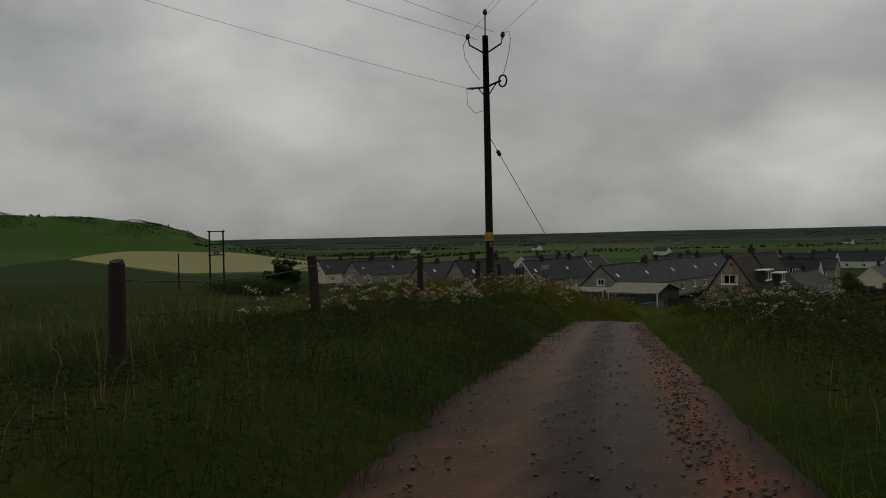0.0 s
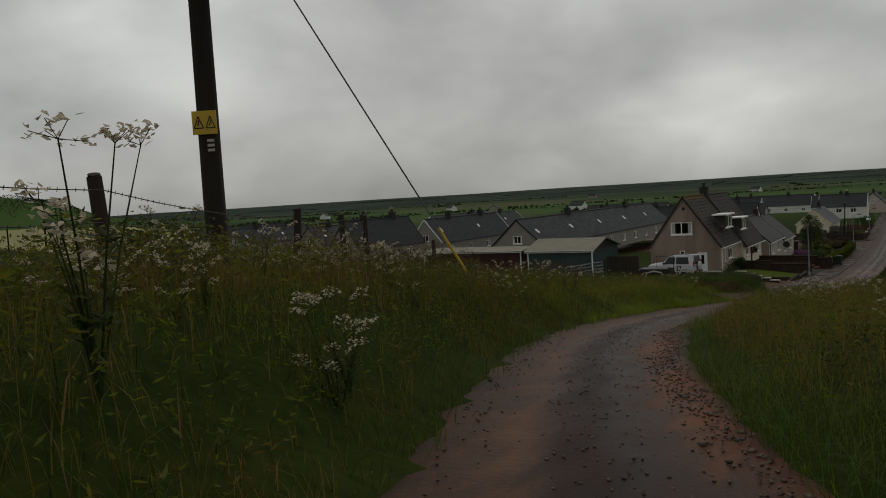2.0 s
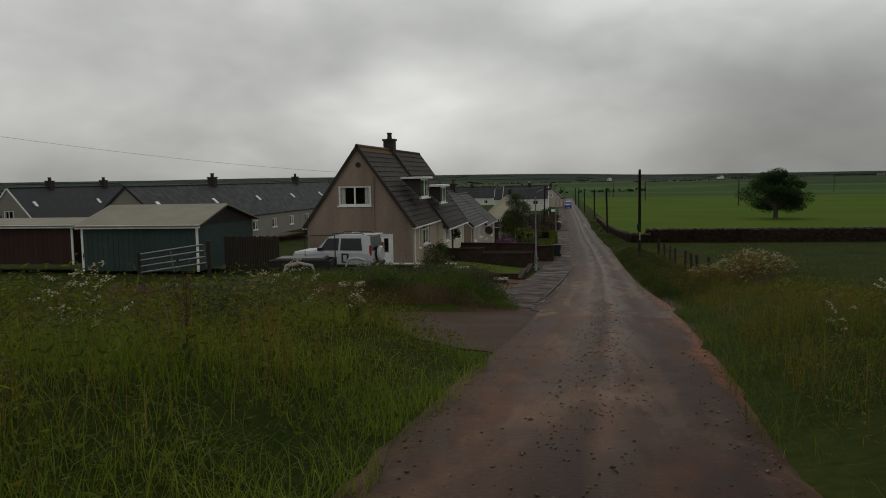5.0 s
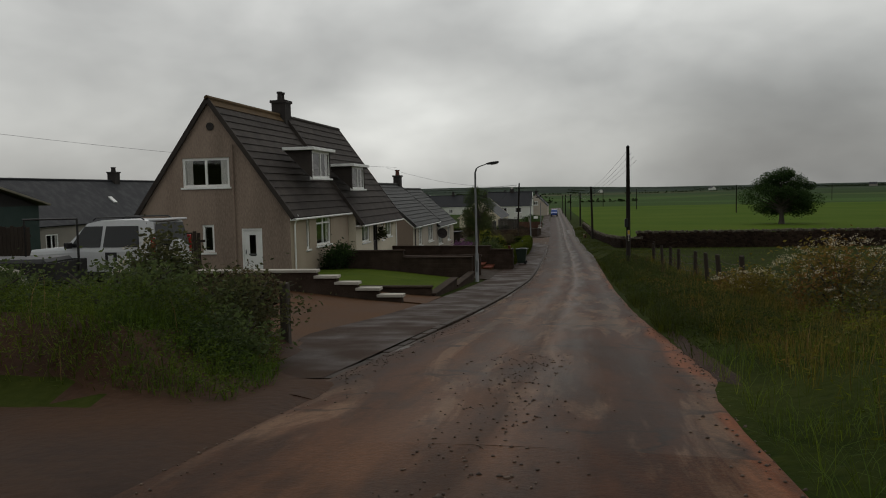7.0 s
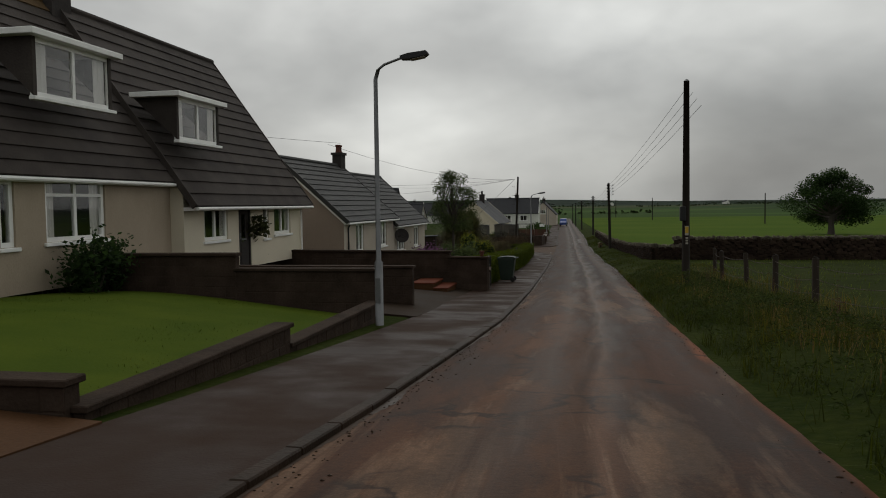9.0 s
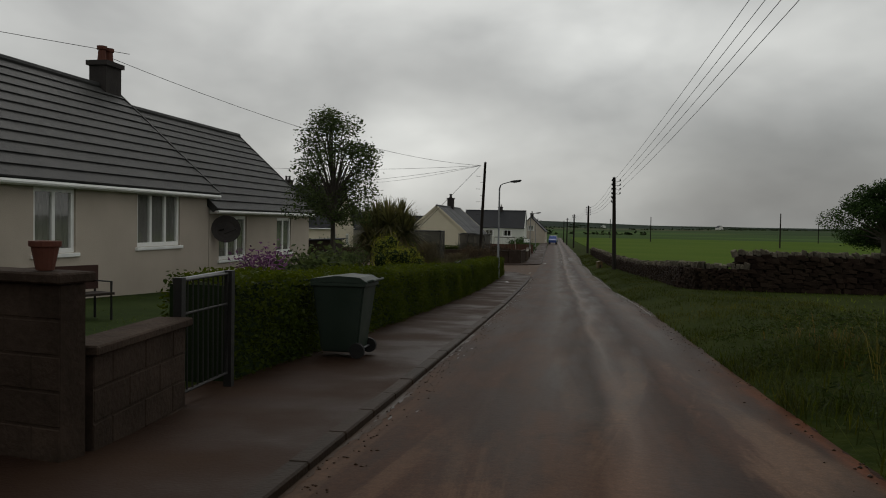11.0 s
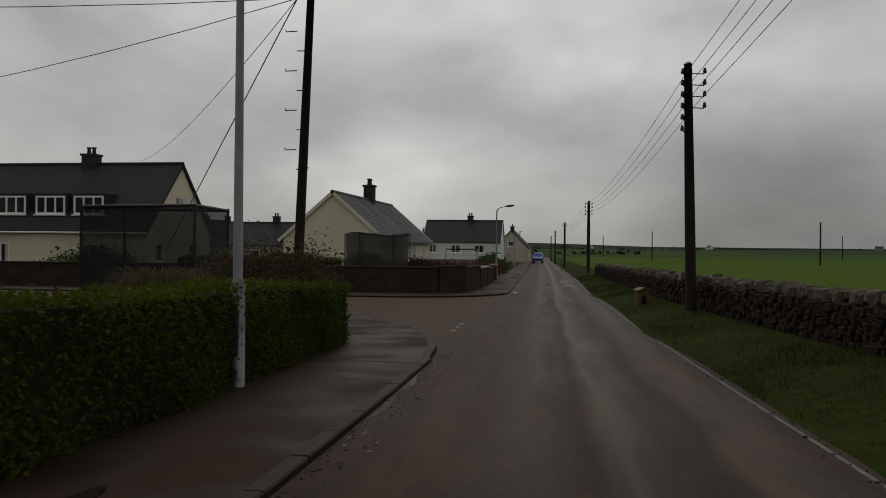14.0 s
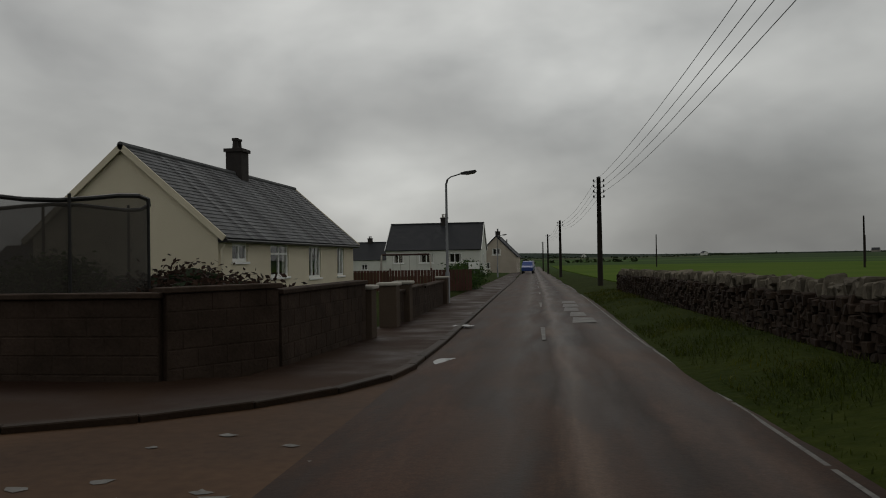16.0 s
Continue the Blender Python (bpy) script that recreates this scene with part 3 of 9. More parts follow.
def box(bm, x0, x1, y0, y1, z0, z1, bevel=0.0, m=None):
    r = bmesh.ops.create_cube(bm, size=1.0, matrix=Matrix.Translation(((x0 + x1) / 2, (y0 + y1) / 2, (z0 + z1) / 2)) @ Matrix.Diagonal((abs(x1 - x0), abs(y1 - y0), abs(z1 - z0), 1)))
    vs = r["verts"]
    if bevel:
        es = list({e for v in vs for e in v.link_edges})
        rb = bmesh.ops.bevel(bm, geom=es, offset=bevel, segments=1, affect="EDGES")
        vs = list({v for f in rb["faces"] for v in f.verts} | {v for v in vs if v.is_valid})
    if m:
        bmesh.ops.transform(bm, matrix=m, verts=[v for v in vs if v.is_valid])
    return vs


def bbox(*a, **k):
    bm = bmesh.new()
    box(bm, *a, **k)
    return bm


def tube(bm, points, radii, sides=8, cap=True):
    points = [Vector(p) for p in points]
    radii = radii if isinstance(radii, (list, tuple)) else [radii] * len(points)
    rings = []
    for i, p in enumerate(points):
        d = (points[min(i + 1, len(points) - 1)] - points[max(i - 1, 0)]).normalized()
        a = d.cross(Vector((0, 0, 1)) if abs(d.z) < 0.95 else Vector((1, 0, 0))).normalized()
        b = d.cross(a)
        rings.append([bm.verts.new(p + radii[i] * (math.cos(2 * math.pi * k / sides) * a + math.sin(2 * math.pi * k / sides) * b)) for k in range(sides)])
    for r0, r1 in zip(rings, rings[1:]):
        for k in range(sides):
            bm.faces.new((r0[k], r0[(k + 1) % sides], r1[(k + 1) % sides], r1[k]))
    if cap:
        bm.faces.new(rings[0])
        bm.faces.new(list(reversed(rings[-1])))
    return bm


def tubes(*specs, sides=8):
    bm = bmesh.new()
    for pts, r in specs:
        tube(bm, pts, r, sides)
    return bm


def prism(bm, outline, depth, m):
    """A flat outline in the local xz plane, pushed along local y."""
    a = [bm.verts.new(m @ Vector((x, 0, z))) for x, z in outline]
    b = [bm.verts.new(m @ Vector((x, depth, z))) for x, z in outline]
    n = len(outline)
    bm.faces.new(a)
    bm.faces.new(list(reversed(b)))
    for i in range(n):
        bm.faces.new((a[i], b[i], b[(i + 1) % n], a[(i + 1) % n]))
    return bm


def raw_mesh(name, verts, faces, mat, smooth=False, way=None):
    """verts: an n x 3 array; faces: an m x k array of indices."""
    verts, faces = np.asarray(verts, np.float32), np.asarray(faces, np.int32)
    me = bpy.data.meshes.new(name)
    k = faces.shape[1]
    me.vertices.add(len(verts))
    me.vertices.foreach_set("co", verts.ravel())
    me.loops.add(faces.size)
    me.loops.foreach_set("vertex_index", faces.ravel())
    me.polygons.add(len(faces))
    me.polygons.foreach_set("loop_start", np.arange(0, faces.size, k, dtype=np.int32))
    me.polygons.foreach_set("loop_total", np.full(len(faces), k, np.int32))
    me.materials.append(mat)
    if smooth:
        me.polygons.foreach_set("use_smooth", np.ones(len(faces), bool))
    me.update(calc_edges=True)
    if way is not None:
        me.uv_layers.new(name="way").data.foreach_set("uv", np.asarray(way, np.float32)[faces.ravel()].ravel())
    me.validate()
    return new(name, me)


# ---- the lie of the land ----
ROAD_Y = np.arange(-20.0, 241.0, 10.0)
ROAD_Z = np.array([-3.71, -4.01, -4.32, -4.79, -5.56, -6.57, -7.72, -8.94, -10.15, -11.28, -12.29, -13.16, -13.88, -14.47, -14.97, -15.39, -15.79, -16.16, -16.48, -16.69, -16.76, -16.88, -17.0, -17.12, -17.24, -17.36, -17.48])


def base_z(y):
    y = np.asarray(y, float)
    a = np.interp(y, ROAD_Y, ROAD_Z)
    b = np.interp(y - 4, ROAD_Y, ROAD_Z)
    c = np.interp(y + 4, ROAD_Y, ROAD_Z)
    z = (a * 2 + b + c) / 4
    z = np.where(y < -20, -3.71 - 0.03 * (y + 20).clip(-160, 0), z)
    return np.where(y > 236, -17.43 - 0.008 * (y - 236).clip(0, 110), z)


# middle line of the way: a track that bends into the straight street
WAY_Y = np.array([-30, -14, 0, 6, 12, 18, 24, 30, 36, 42, 48, 54, 62, 72, 82, 100, 110, 120, 140, 165, 190, 220, 300, 420.0])
WAY_X = np.array([21.0, 11.0, 2.35, -0.9, -3.75, -6.65, -9.55, -12.3, -14.6, -16.2, -17.1, -17.75, -17.75, -17.35, -17.1, -16.9, -16.83, -16.93, -17.22, -17.95, -18.67, -19.45, -22.0, -26.0])
WAY_W = np.array([1.55, 1.55, 1.52, 1.42, 1.28, 1.22, 1.27, 1.27, 1.32, 1.35, 1.35, 1.35, 1.5, 2.0, 2.33, 2.03, 1.90, 1.93, 2.07, 2.05, 1.83, 2.15, 2.2, 2.2])


def way_x(y):
    return np.interp(y, WAY_Y, WAY_X)


def way_w(y):
    return np.interp(y, WAY_Y, WAY_W)


def bumps(x, y, s):
    return np.sin(x * s * 1.3 + 1.7 * np.sin(y * s * 0.7)) * np.cos(y * s * 1.1 + 1.3 * np.sin(x * s * 0.9))


def smooth(a):
    a = np.clip(a, 0, 1)
    return a * a * (3 - 2 * a)


def ground_z(x, y):
    x, y = np.asarray(x, float), np.asarray(y, float)
    z = base_z(y)
    d, w = x - way_x(y), way_w(y)
    off = np.abs(d) - w * 1.05
    track = smooth((88 - y) / 12)
    # banks beside the track
    bank = smooth(off / 1.6) * (0.38 + 0.16 * bumps(x, y, 0.35)) * (1 - 0.55 * smooth((off - 5) / 14))
    # a muddy gateway breaks the bank on the inside of the bend
    gate = 1 - smooth((y - 67.5) / 3) * (1 - smooth((y - 79) / 1.2)) * (d < 0)
    z = z + track * bank * gate
    # the higher bank on the outside of the bend
    outer = smooth((-d - w - 0.3) / 2.0) * (1 - smooth((-d - w - 6) / 12))
    z = z + outer * np.interp(y, [18, 30, 40, 48, 58, 66, 70], [0, 0.75, 0.62, 0.45, 0.30, 0.22, 0])
    # mound on the inside of the bend, before the first drive
    z = z + 0.55 * smooth((y - 79.2) / 1.3) * (1 - smooth((y - 83.8) / 1.6)) * smooth((-20.6 - x) / 1.2) * (1 - smooth((-x - 34) / 4))
    # gardens rise a little from the street
    left = smooth((-d - w - 1.5) / 7.0) * smooth((y - 84) / 10) * (0.55 - 0.35 * smooth((y - 112) / 20))
    left = left * (1 - smooth((y - 161) / 2.5) * (1 - smooth((y - 184.8) / 1.5)))
    z = z + left
    right = smooth((d - w) / 1.2) * smooth((y - 84) / 10) * 0.22
    z = z + right
    # under the street itself the sheet lies deeper
    z = z - 0.10 * (1 - smooth((np.abs(d) - w + 0.4) / 0.3))
    z = z - 0.14 * smooth((y - 80) / 3) * smooth((-d - w + 0.5) / 0.4) * (1 - smooth((-d - w - 1.6) / 0.5)) * (1 - smooth((y - 330) / 5))
    z = z - 0.12 * smooth((y - 163.5) / 1.5) * (1 - smooth((y - 184.5) / 1.5)) * smooth((-d - w + 0.4) / 0.6) * (1 - smooth((-x - 95) / 4))
    # far land
    r = np.hypot(x, y - 60)
    z = z + 24.0 * smooth((r - 700) / 3600) + 5.0 * smooth((r - 300) / 900) * bumps(x, y, 0.0035) * 0.4
    z = z + 30 * smooth((y - 900) / 2600) * np.exp(-((x - 500) / 1600) ** 2) * 0.08
    th = np.degrees(np.arctan2(-x, y))
    z = z - 20.0 * smooth((r - 700) / 3600) * smooth((8 - th) / 16)
    # the land climbs past the hay field to a rough hill with a steep end
    r2, th = np.hypot(x, y), np.degrees(np.arctan2(-x, y))
    z = z + 9.5 * smooth((r2 - 350) / 230) * smooth((th - 46) / 8) * (1 - smooth((th - 92) / 20)) * (1 - smooth((r2 - 900) / 500))
    hill = np.interp(th, [54.0, 54.7, 55.6, 56.8, 58.9, 63.4, 66.9, 80, 110], [0, 8, 15, 18.5, 24, 26, 30, 27, 0])
    z = z + hill * smooth((r2 - 570) / 80) * (1 - smooth((r2 - 900) / 500)) * (1 + 0.05 * bumps(x, y, 0.05) + 0.03 * bumps(x, y, 0.13))
    return z


def gz(x, y):
    return float(ground_z(np.array([x]), np.array([y]))[0])


def axis(dense0, dense1, step, far, grow=1.09):
    mid = list(np.arange(dense0, dense1 + 1e-6, step))
    out, s, p = [], step, dense1
    while p < far:
        s *= grow
        p += s
        out.append(p)
    low, s, p = [], step, dense0
    while p > -far:
        s *= grow
        p -= s
        low.append(p)
    return np.array(low[::-1] + mid + out)


GX, GY = axis(-48, 4, 0.6, 4700), axis(-6, 200, 0.8, 4700)
XX, YY = np.meshgrid(GX, GY)
ZZ = ground_z(XX, YY)
nx, ny = len(GX), len(GY)
idx = np.arange(nx * ny).reshape(ny, nx)
quads = np.stack([idx[:-1, :-1], idx[:-1, 1:], idx[1:, 1:], idx[1:, :-1]], -1).reshape(-1, 4)


def land_material():
    """Rough grass near the track, pasture and hay further off, hedged fields in the distance."""
    m = bpy.data.materials.new("land")
    m.use_nodes = True
    nt = m.node_tree
    n, l = nt.nodes.new, nt.links.new
    b = nt.nodes["Principled BSDF"]
    b.inputs["Roughness"].default_value, b.inputs["Specular IOR Level"].default_value = 0.95, 0.02
    geo = n("ShaderNodeNewGeometry")
    vor, nz, nf = n("ShaderNodeTexVoronoi"), n("ShaderNodeTexNoise"), n("ShaderNodeTexNoise")
    mp = n("ShaderNodeMapping")
    mp.inputs["Scale"].default_value, mp.inputs["Rotation"].default_value = (0.0038, 0.0075, 0.0), (0, 0, 0.25)
    l(geo.outputs["Position"], mp.inputs["Vector"])
    vor.inputs["Scale"].default_value = 1.0
    l(mp.outputs[0], vor.inputs["Vector"])
    nz.inputs["Scale"].default_value, nz.inputs["Detail"].default_value = 0.35, 8
    nf.inputs["Scale"].default_value, nf.inputs["Detail"].default_value = 6.0, 6
    l(geo.outputs["Position"], nz.inputs["Vector"])
    l(geo.outputs["Position"], nf.inputs["Vector"])
    sep = n("ShaderNodeSeparateColor")
    l(vor.outputs["Color"], sep.inputs[0])
    far = n("ShaderNodeValToRGB")
    far.color_ramp.interpolation = "CONSTANT"
    cols = [(0.0, (0.038, 0.066, 0.020)), (0.3, (0.050, 0.090, 0.024)), (0.5, (0.030, 0.050, 0.018)), (0.66, (0.060, 0.085, 0.028)), (0.8, (0.042, 0.075, 0.020)), (0.92, (0.085, 0.090, 0.040))]
    far.color_ramp.elements[0].color = (*cols[0][1], 1)
    far.color_ramp.elements[1].position, far.color_ramp.elements[1].color = cols[1][0], (*cols[1][1], 1)
    for p, c in cols[2:]:
        e = far.color_ramp.elements.new(p)
        e.color = (*c, 1)
    l(sep.outputs[0], far.inputs[0])
    near = n("ShaderNodeValToRGB")
    near.color_ramp.elements[0].position, near.color_ramp.elements[0].color = 0.35, (0.014, 0.022, 0.004, 1)
    near.color_ramp.elements[1].position, near.color_ramp.elements[1].color = 0.68, (0.036, 0.044, 0.009, 1)
    mixn = n("ShaderNodeMix")
    mixn.data_type = "FLOAT"
    mixn.inputs[0].default_value = 0.5
    l(nz.outputs[0], mixn.inputs[2])
    l(nf.outputs[0], mixn.inputs[3])
    l(mixn.outputs[0], near.inputs[0])
    sp = n("ShaderNodeSeparateXYZ")
    l(geo.outputs["Position"], sp.inputs[0])
    ln = n("ShaderNodeVectorMath")
    ln.operation = "DISTANCE"
    ln.inputs[1].default_value = (-20, 90, -12)
    l(geo.outputs["Position"], ln.inputs[0])
    mr = n("ShaderNodeMapRange")
    mr.inputs["From Min"].default_value, mr.inputs["From Max"].default_value = 150, 330
    l(ln.outputs["Value"], mr.inputs[0])
    # distant haze put into the land colour, darker from 700 m outwards
    haze_tint, haze_far, wild = n("ShaderNodeValToRGB"), n("ShaderNodeMapRange"), n("ShaderNodeMix")
    haze_tint.color_ramp.elements[0].position, haze_tint.color_ramp.elements[0].color = 0.36, (0.018, 0.026, 0.020, 1)
    haze_tint.color_ramp.elements[1].position, haze_tint.color_ramp.elements[1].color = 0.66, (0.036, 0.050, 0.036, 1)
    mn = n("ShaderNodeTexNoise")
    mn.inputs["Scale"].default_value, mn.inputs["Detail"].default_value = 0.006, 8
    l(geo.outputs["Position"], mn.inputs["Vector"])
    l(mn.outputs[0], haze_tint.inputs[0])
    haze_far.inputs["From Min"].default_value, haze_far.inputs["From Max"].default_value = 700, 1500
    l(ln.outputs["Value"], haze_far.inputs[0])
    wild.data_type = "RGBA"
    l(haze_far.outputs[0], wild.inputs[0])
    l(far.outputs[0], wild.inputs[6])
    l(haze_tint.outputs[0], wild.inputs[7])
    mix = n("ShaderNodeMix")
    mix.data_type = "RGBA"
    l(mr.outputs[0], mix.inputs[0])
    l(near.outputs[0], mix.inputs[6])
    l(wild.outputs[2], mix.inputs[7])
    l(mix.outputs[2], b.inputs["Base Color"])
    bp = n("ShaderNodeBump")
    bp.inputs["Strength"].default_value, bp.inputs["Distance"].default_value = 0.7, 0.06
    l(nf.outputs[0], bp.inputs["Height"])
    l(bp.outputs[0], b.inputs["Normal"])
    return m


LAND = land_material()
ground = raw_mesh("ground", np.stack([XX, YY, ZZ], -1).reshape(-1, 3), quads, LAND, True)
tagged(ground, "rough green grassland falling away to distant fields", "ground", kind="structure")


def sheet(name, x0, x1, y0, y1, mat, lift, label, category, step=6.0, kind="structure", edge=None, skirt=0.35):
    """A patch that lies on the land."""
    xs = np.linspace(x0, x1, max(2, int(abs(x1 - x0) / step) + 1))
    ys = np.linspace(y0, y1, max(2, int(abs(y1 - y0) / step) + 1))
    a, b = np.meshgrid(xs, ys)
    if edge:
        a, b = edge(a, b)
    z = ground_z(a, b) + lift
    i = np.arange(a.size).reshape(a.shape)
    q = np.stack([i[:-1, :-1], i[:-1, 1:], i[1:, 1:], i[1:, :-1]], -1).reshape(-1, 4)
    v = np.stack([a, b, z], -1).reshape(-1, 3)
    # a turned-down border, so that the patch has an edge and no gap under it
    rim = v[np.concatenate([i[0, :-1], i[:-1, -1], i[-1, :0:-1], i[:0:-1, 0]])]
    n, o = len(rim), len(v)
    k = np.arange(n)
    q = np.concatenate([q, np.stack([o + k, o + n + k, o + n + (k + 1) % n, o + (k + 1) % n], -1)])
    v = np.concatenate([v, rim, rim - (0, 0, skirt)])
    return tagged(raw_mesh(name, v, q, mat, True), label, category, kind=kind)


# pasture beyond the cross wall, and the hay field
def pasture_shape(a, b):
    """From the roadside wall to the far side of the field."""
    y = 152 + 268 * b
    near = np.maximum(way_x(y) + way_w(y) + 3.0, -40)
    return near + (260 - near) * a ** 1.6, y


sheet("ground_pasture", 0, 1, 0, 1, FIELD, 0.06, "bright green grazing pasture beyond the stone wall", "field", 0.012, edge=pasture_shape)


def hay_shape(a, b):
    """The hay field in bearings and distances from the head of the track."""
    th = 62.9 - 15.6 * a
    lo, hi = np.interp(th, [47.3, 55.6, 62.9], [361, 358, 480]), np.interp(th, [47.3, 54.25, 59.3, 62.9], [540, 520, 570, 484])
    r = lo + (hi - lo) * b
    return -r * np.sin(np.radians(th)), r * np.cos(np.radians(th))


sheet("ground_hay_field", 0, 1, 0, 1, YFIELD, 0.8, "pale yellow mown hay field below the hill", "field", 0.05, edge=hay_shape, skirt=1.2)


# ---- the way: track, street, pavement ----
def ribbon(name, y0, y1, step, lo, hi, cols, height, mat, label, category, kind="structure"):
    """A strip along the way between the sideways offsets lo(y) and hi(y)."""
    ys = np.arange(y0, y1 + step * 0.5, step)
    t = np.linspace(0, 1, cols)
    rows, flat = [], []
    for y in ys:
        e = 0.5
        tx, ty = way_x(y + e) - way_x(y - e), 2 * e
        n = np.array([ty, -tx]) / math.hypot(tx, ty)
        o = lo(y) + (hi(y) - lo(y)) * t
        px, py = way_x(y) + n[0] * o, y + n[1] * o
        rows.append(np.stack([px, py, height(px, py, o)], -1))
        flat.append(np.stack([o * (1 + (2.1 / way_w(y) - 1) * float(smooth((y - 60) / 15))), 0 * o + y], -1))
    v = np.array(rows)
    i = np.arange(v.shape[0] * cols).reshape(-1, cols)
    q = np.stack([i[:-1, :-1], i[:-1, 1:], i[1:, 1:], i[1:, :-1]], -1).reshape(-1, 4)
    return tagged(raw_mesh(name, v.reshape(-1, 3), q, mat, True, np.array(flat).reshape(-1, 2)), label, category, kind=kind)


def track_z(px, py, o):
    w = way_w(py)
    worn = 1 - smooth((py - 62) / 15)
    rut = -0.05 * np.exp(-((np.abs(o) - 0.75) / 0.28) ** 2) - 0.10 * smooth((np.abs(o) - w) / 0.35)
    return base_z(py) + worn * (rut + 0.012 * bumps(px, py, 3.1) + 0.010 * bumps(px, py, 7.3) + 0.01) + 0.02 - 0.045 * (1 - worn) * (o / w) ** 2


def street_z(px, py, o):
    w = way_w(py)
    return base_z(py) + 0.02 - 0.045 * (o / w) ** 2 + 0.003 * bumps(px, py, 1.9)


sheet("ground_gateway", -34, -18.4, 69.0, 80.5, APRON, 0.035, "churned wet mud of a gateway off the track", "mud", 0.5)
ribbon("road_track", -30, 78, 0.25, lambda y: -way_w(y) - 0.35, lambda y: way_w(y) + 0.35 + 0.9 * float(smooth((14 - y) / 8)), 27, track_z, MUD, "wet rutted farm track of brown mud and gravel", "track")
ribbon("road", 78, 420, 0.5, lambda y: -way_w(y) - 0.35 * (1 - float(smooth((y - 78) / 3.5))), lambda y: way_w(y) + 0.35 * (1 - float(smooth((y - 78) / 12))), 19, street_z, TARMAC, "wet narrow tarmac street smeared with mud", "road")


def flat_z(lift):
    return lambda px, py, o: base_z(py) + lift


def edge_z(px, py, o):
    k = smooth((o - way_w(py) + 0.16) / 0.6)
    return street_z(px, py, o) * (1 - k) + np.maximum(ground_z(px, py), street_z(px, py, o)) * k - 0.006 + 0.028 * np.sin(np.pi * k) - 0.05 * k ** 4 + 0.004 * bumps(px, py, 4.3)


EDGE = material("red_edge_mud", (0.043, 0.019, 0.010), (0.017, 0.009, 0.006), 1.6, 0.7, 0.7, fine=16.0, spec=0.06)
ribbon("verge_edge_mud", 70, 124, 0.2, lambda y: way_w(y) - 0.16 - 0.05 * math.sin(y * 1.7) - 0.04 * math.sin(y * 4.1), lambda y: way_w(y) + 0.44, 9, edge_z, EDGE, "ridge of red-brown mud along the verge", "mud")
ribbon("pavement_near", 81.5, 164.5, 0.8, lambda y: -way_w(y) - 2.05 - 0.35 * math.sin(max(0.0, 92 - y) * 0.1), lambda y: -way_w(y) - 0.12, 7, lambda px, py, o: base_z(py) - 0.03 + 0.060 * smooth((py - 81) / 6.5), PAVE, "wet dark tarmac pavement with puddles", "pavement")
ribbon("pavement_far", 186.3, 330, 0.8, lambda y: -way_w(y) - 1.9, lambda y: -way_w(y) - 0.12, 7, flat_z(0.030), PAVE, "wet dark tarmac pavement past the side road", "pavement")


SILT = material("gutter_silt", (0.022, 0.013, 0.007), (0.056, 0.032, 0.019), 1.4, 0.42, 0.5, fine=14.0, rough2=0.75, spec=0.14, stretch=(1, 0.5, 1))
ribbon("road_gutter_silt", 84, 163, 0.12, lambda y: -way_w(y) + 0.02, lambda y: -way_w(y) + 0.04 + 0.06 * max(0.0, math.sin(y * 0.83) + 0.5 * math.sin(y * 3.7 + 1)) + 0.03 * math.sin(y * 11.3) ** 2, 3, lambda px, py, o: street_z(px, py, o) + 0.003, SILT, "wet brown silt washed along the kerb", "mud")


sheet("ground_drive_mouth", -21.4, -18.9, 80.0, 85.4, APRON, 0.03, "wet mud at the mouth of the drive", "mud", 0.4)


# ---- houses ----
def wall_panel(bm, length, height, thick, holes, m, slopes=None):
    """A wall from local x 0 to length, outer face at y 0, with rectangular holes (x0, x1, z0, z1), laid by m; slopes: eave height and ridge height of a gable."""
    xs = sorted({0.0, length, *(h[0] for h in holes), *(h[1] for h in holes)})
    top = slopes[1] if slopes else height
    zs = sorted({0.0, top, *(h[2] for h in holes), *(h[3] for h in holes)})
    tmp = bmesh.new()
    for a, b in zip(xs, xs[1:]):
        for c, d in zip(zs, zs[1:]):
            if not any(h[0] <= (a + b) / 2 <= h[1] and h[2] <= (c + d) / 2 <= h[3] for h in holes):
                box(tmp, a, b, 0, thick, c, d)
    if slopes:
        e, r = slopes
        for co, no in (((0, 0, e), (-(r - e), 0, length / 2)), ((length, 0, e), ((r - e), 0, length / 2))):
            bmesh.ops.bisect_plane(tmp, geom=tmp.verts[:] + tmp.edges[:] + tmp.faces[:], plane_co=co, plane_no=no, clear_outer=True)
    bmesh.ops.remove_doubles(tmp, verts=tmp.verts[:], dist=0.0005)
    bmesh.ops.transform(tmp, matrix=m, verts=tmp.verts)
    me = bpy.data.meshes.new("tmp")
    tmp.to_mesh(me)
    tmp.free()
    bm.from_mesh(me)
    bpy.data.meshes.remove(me)


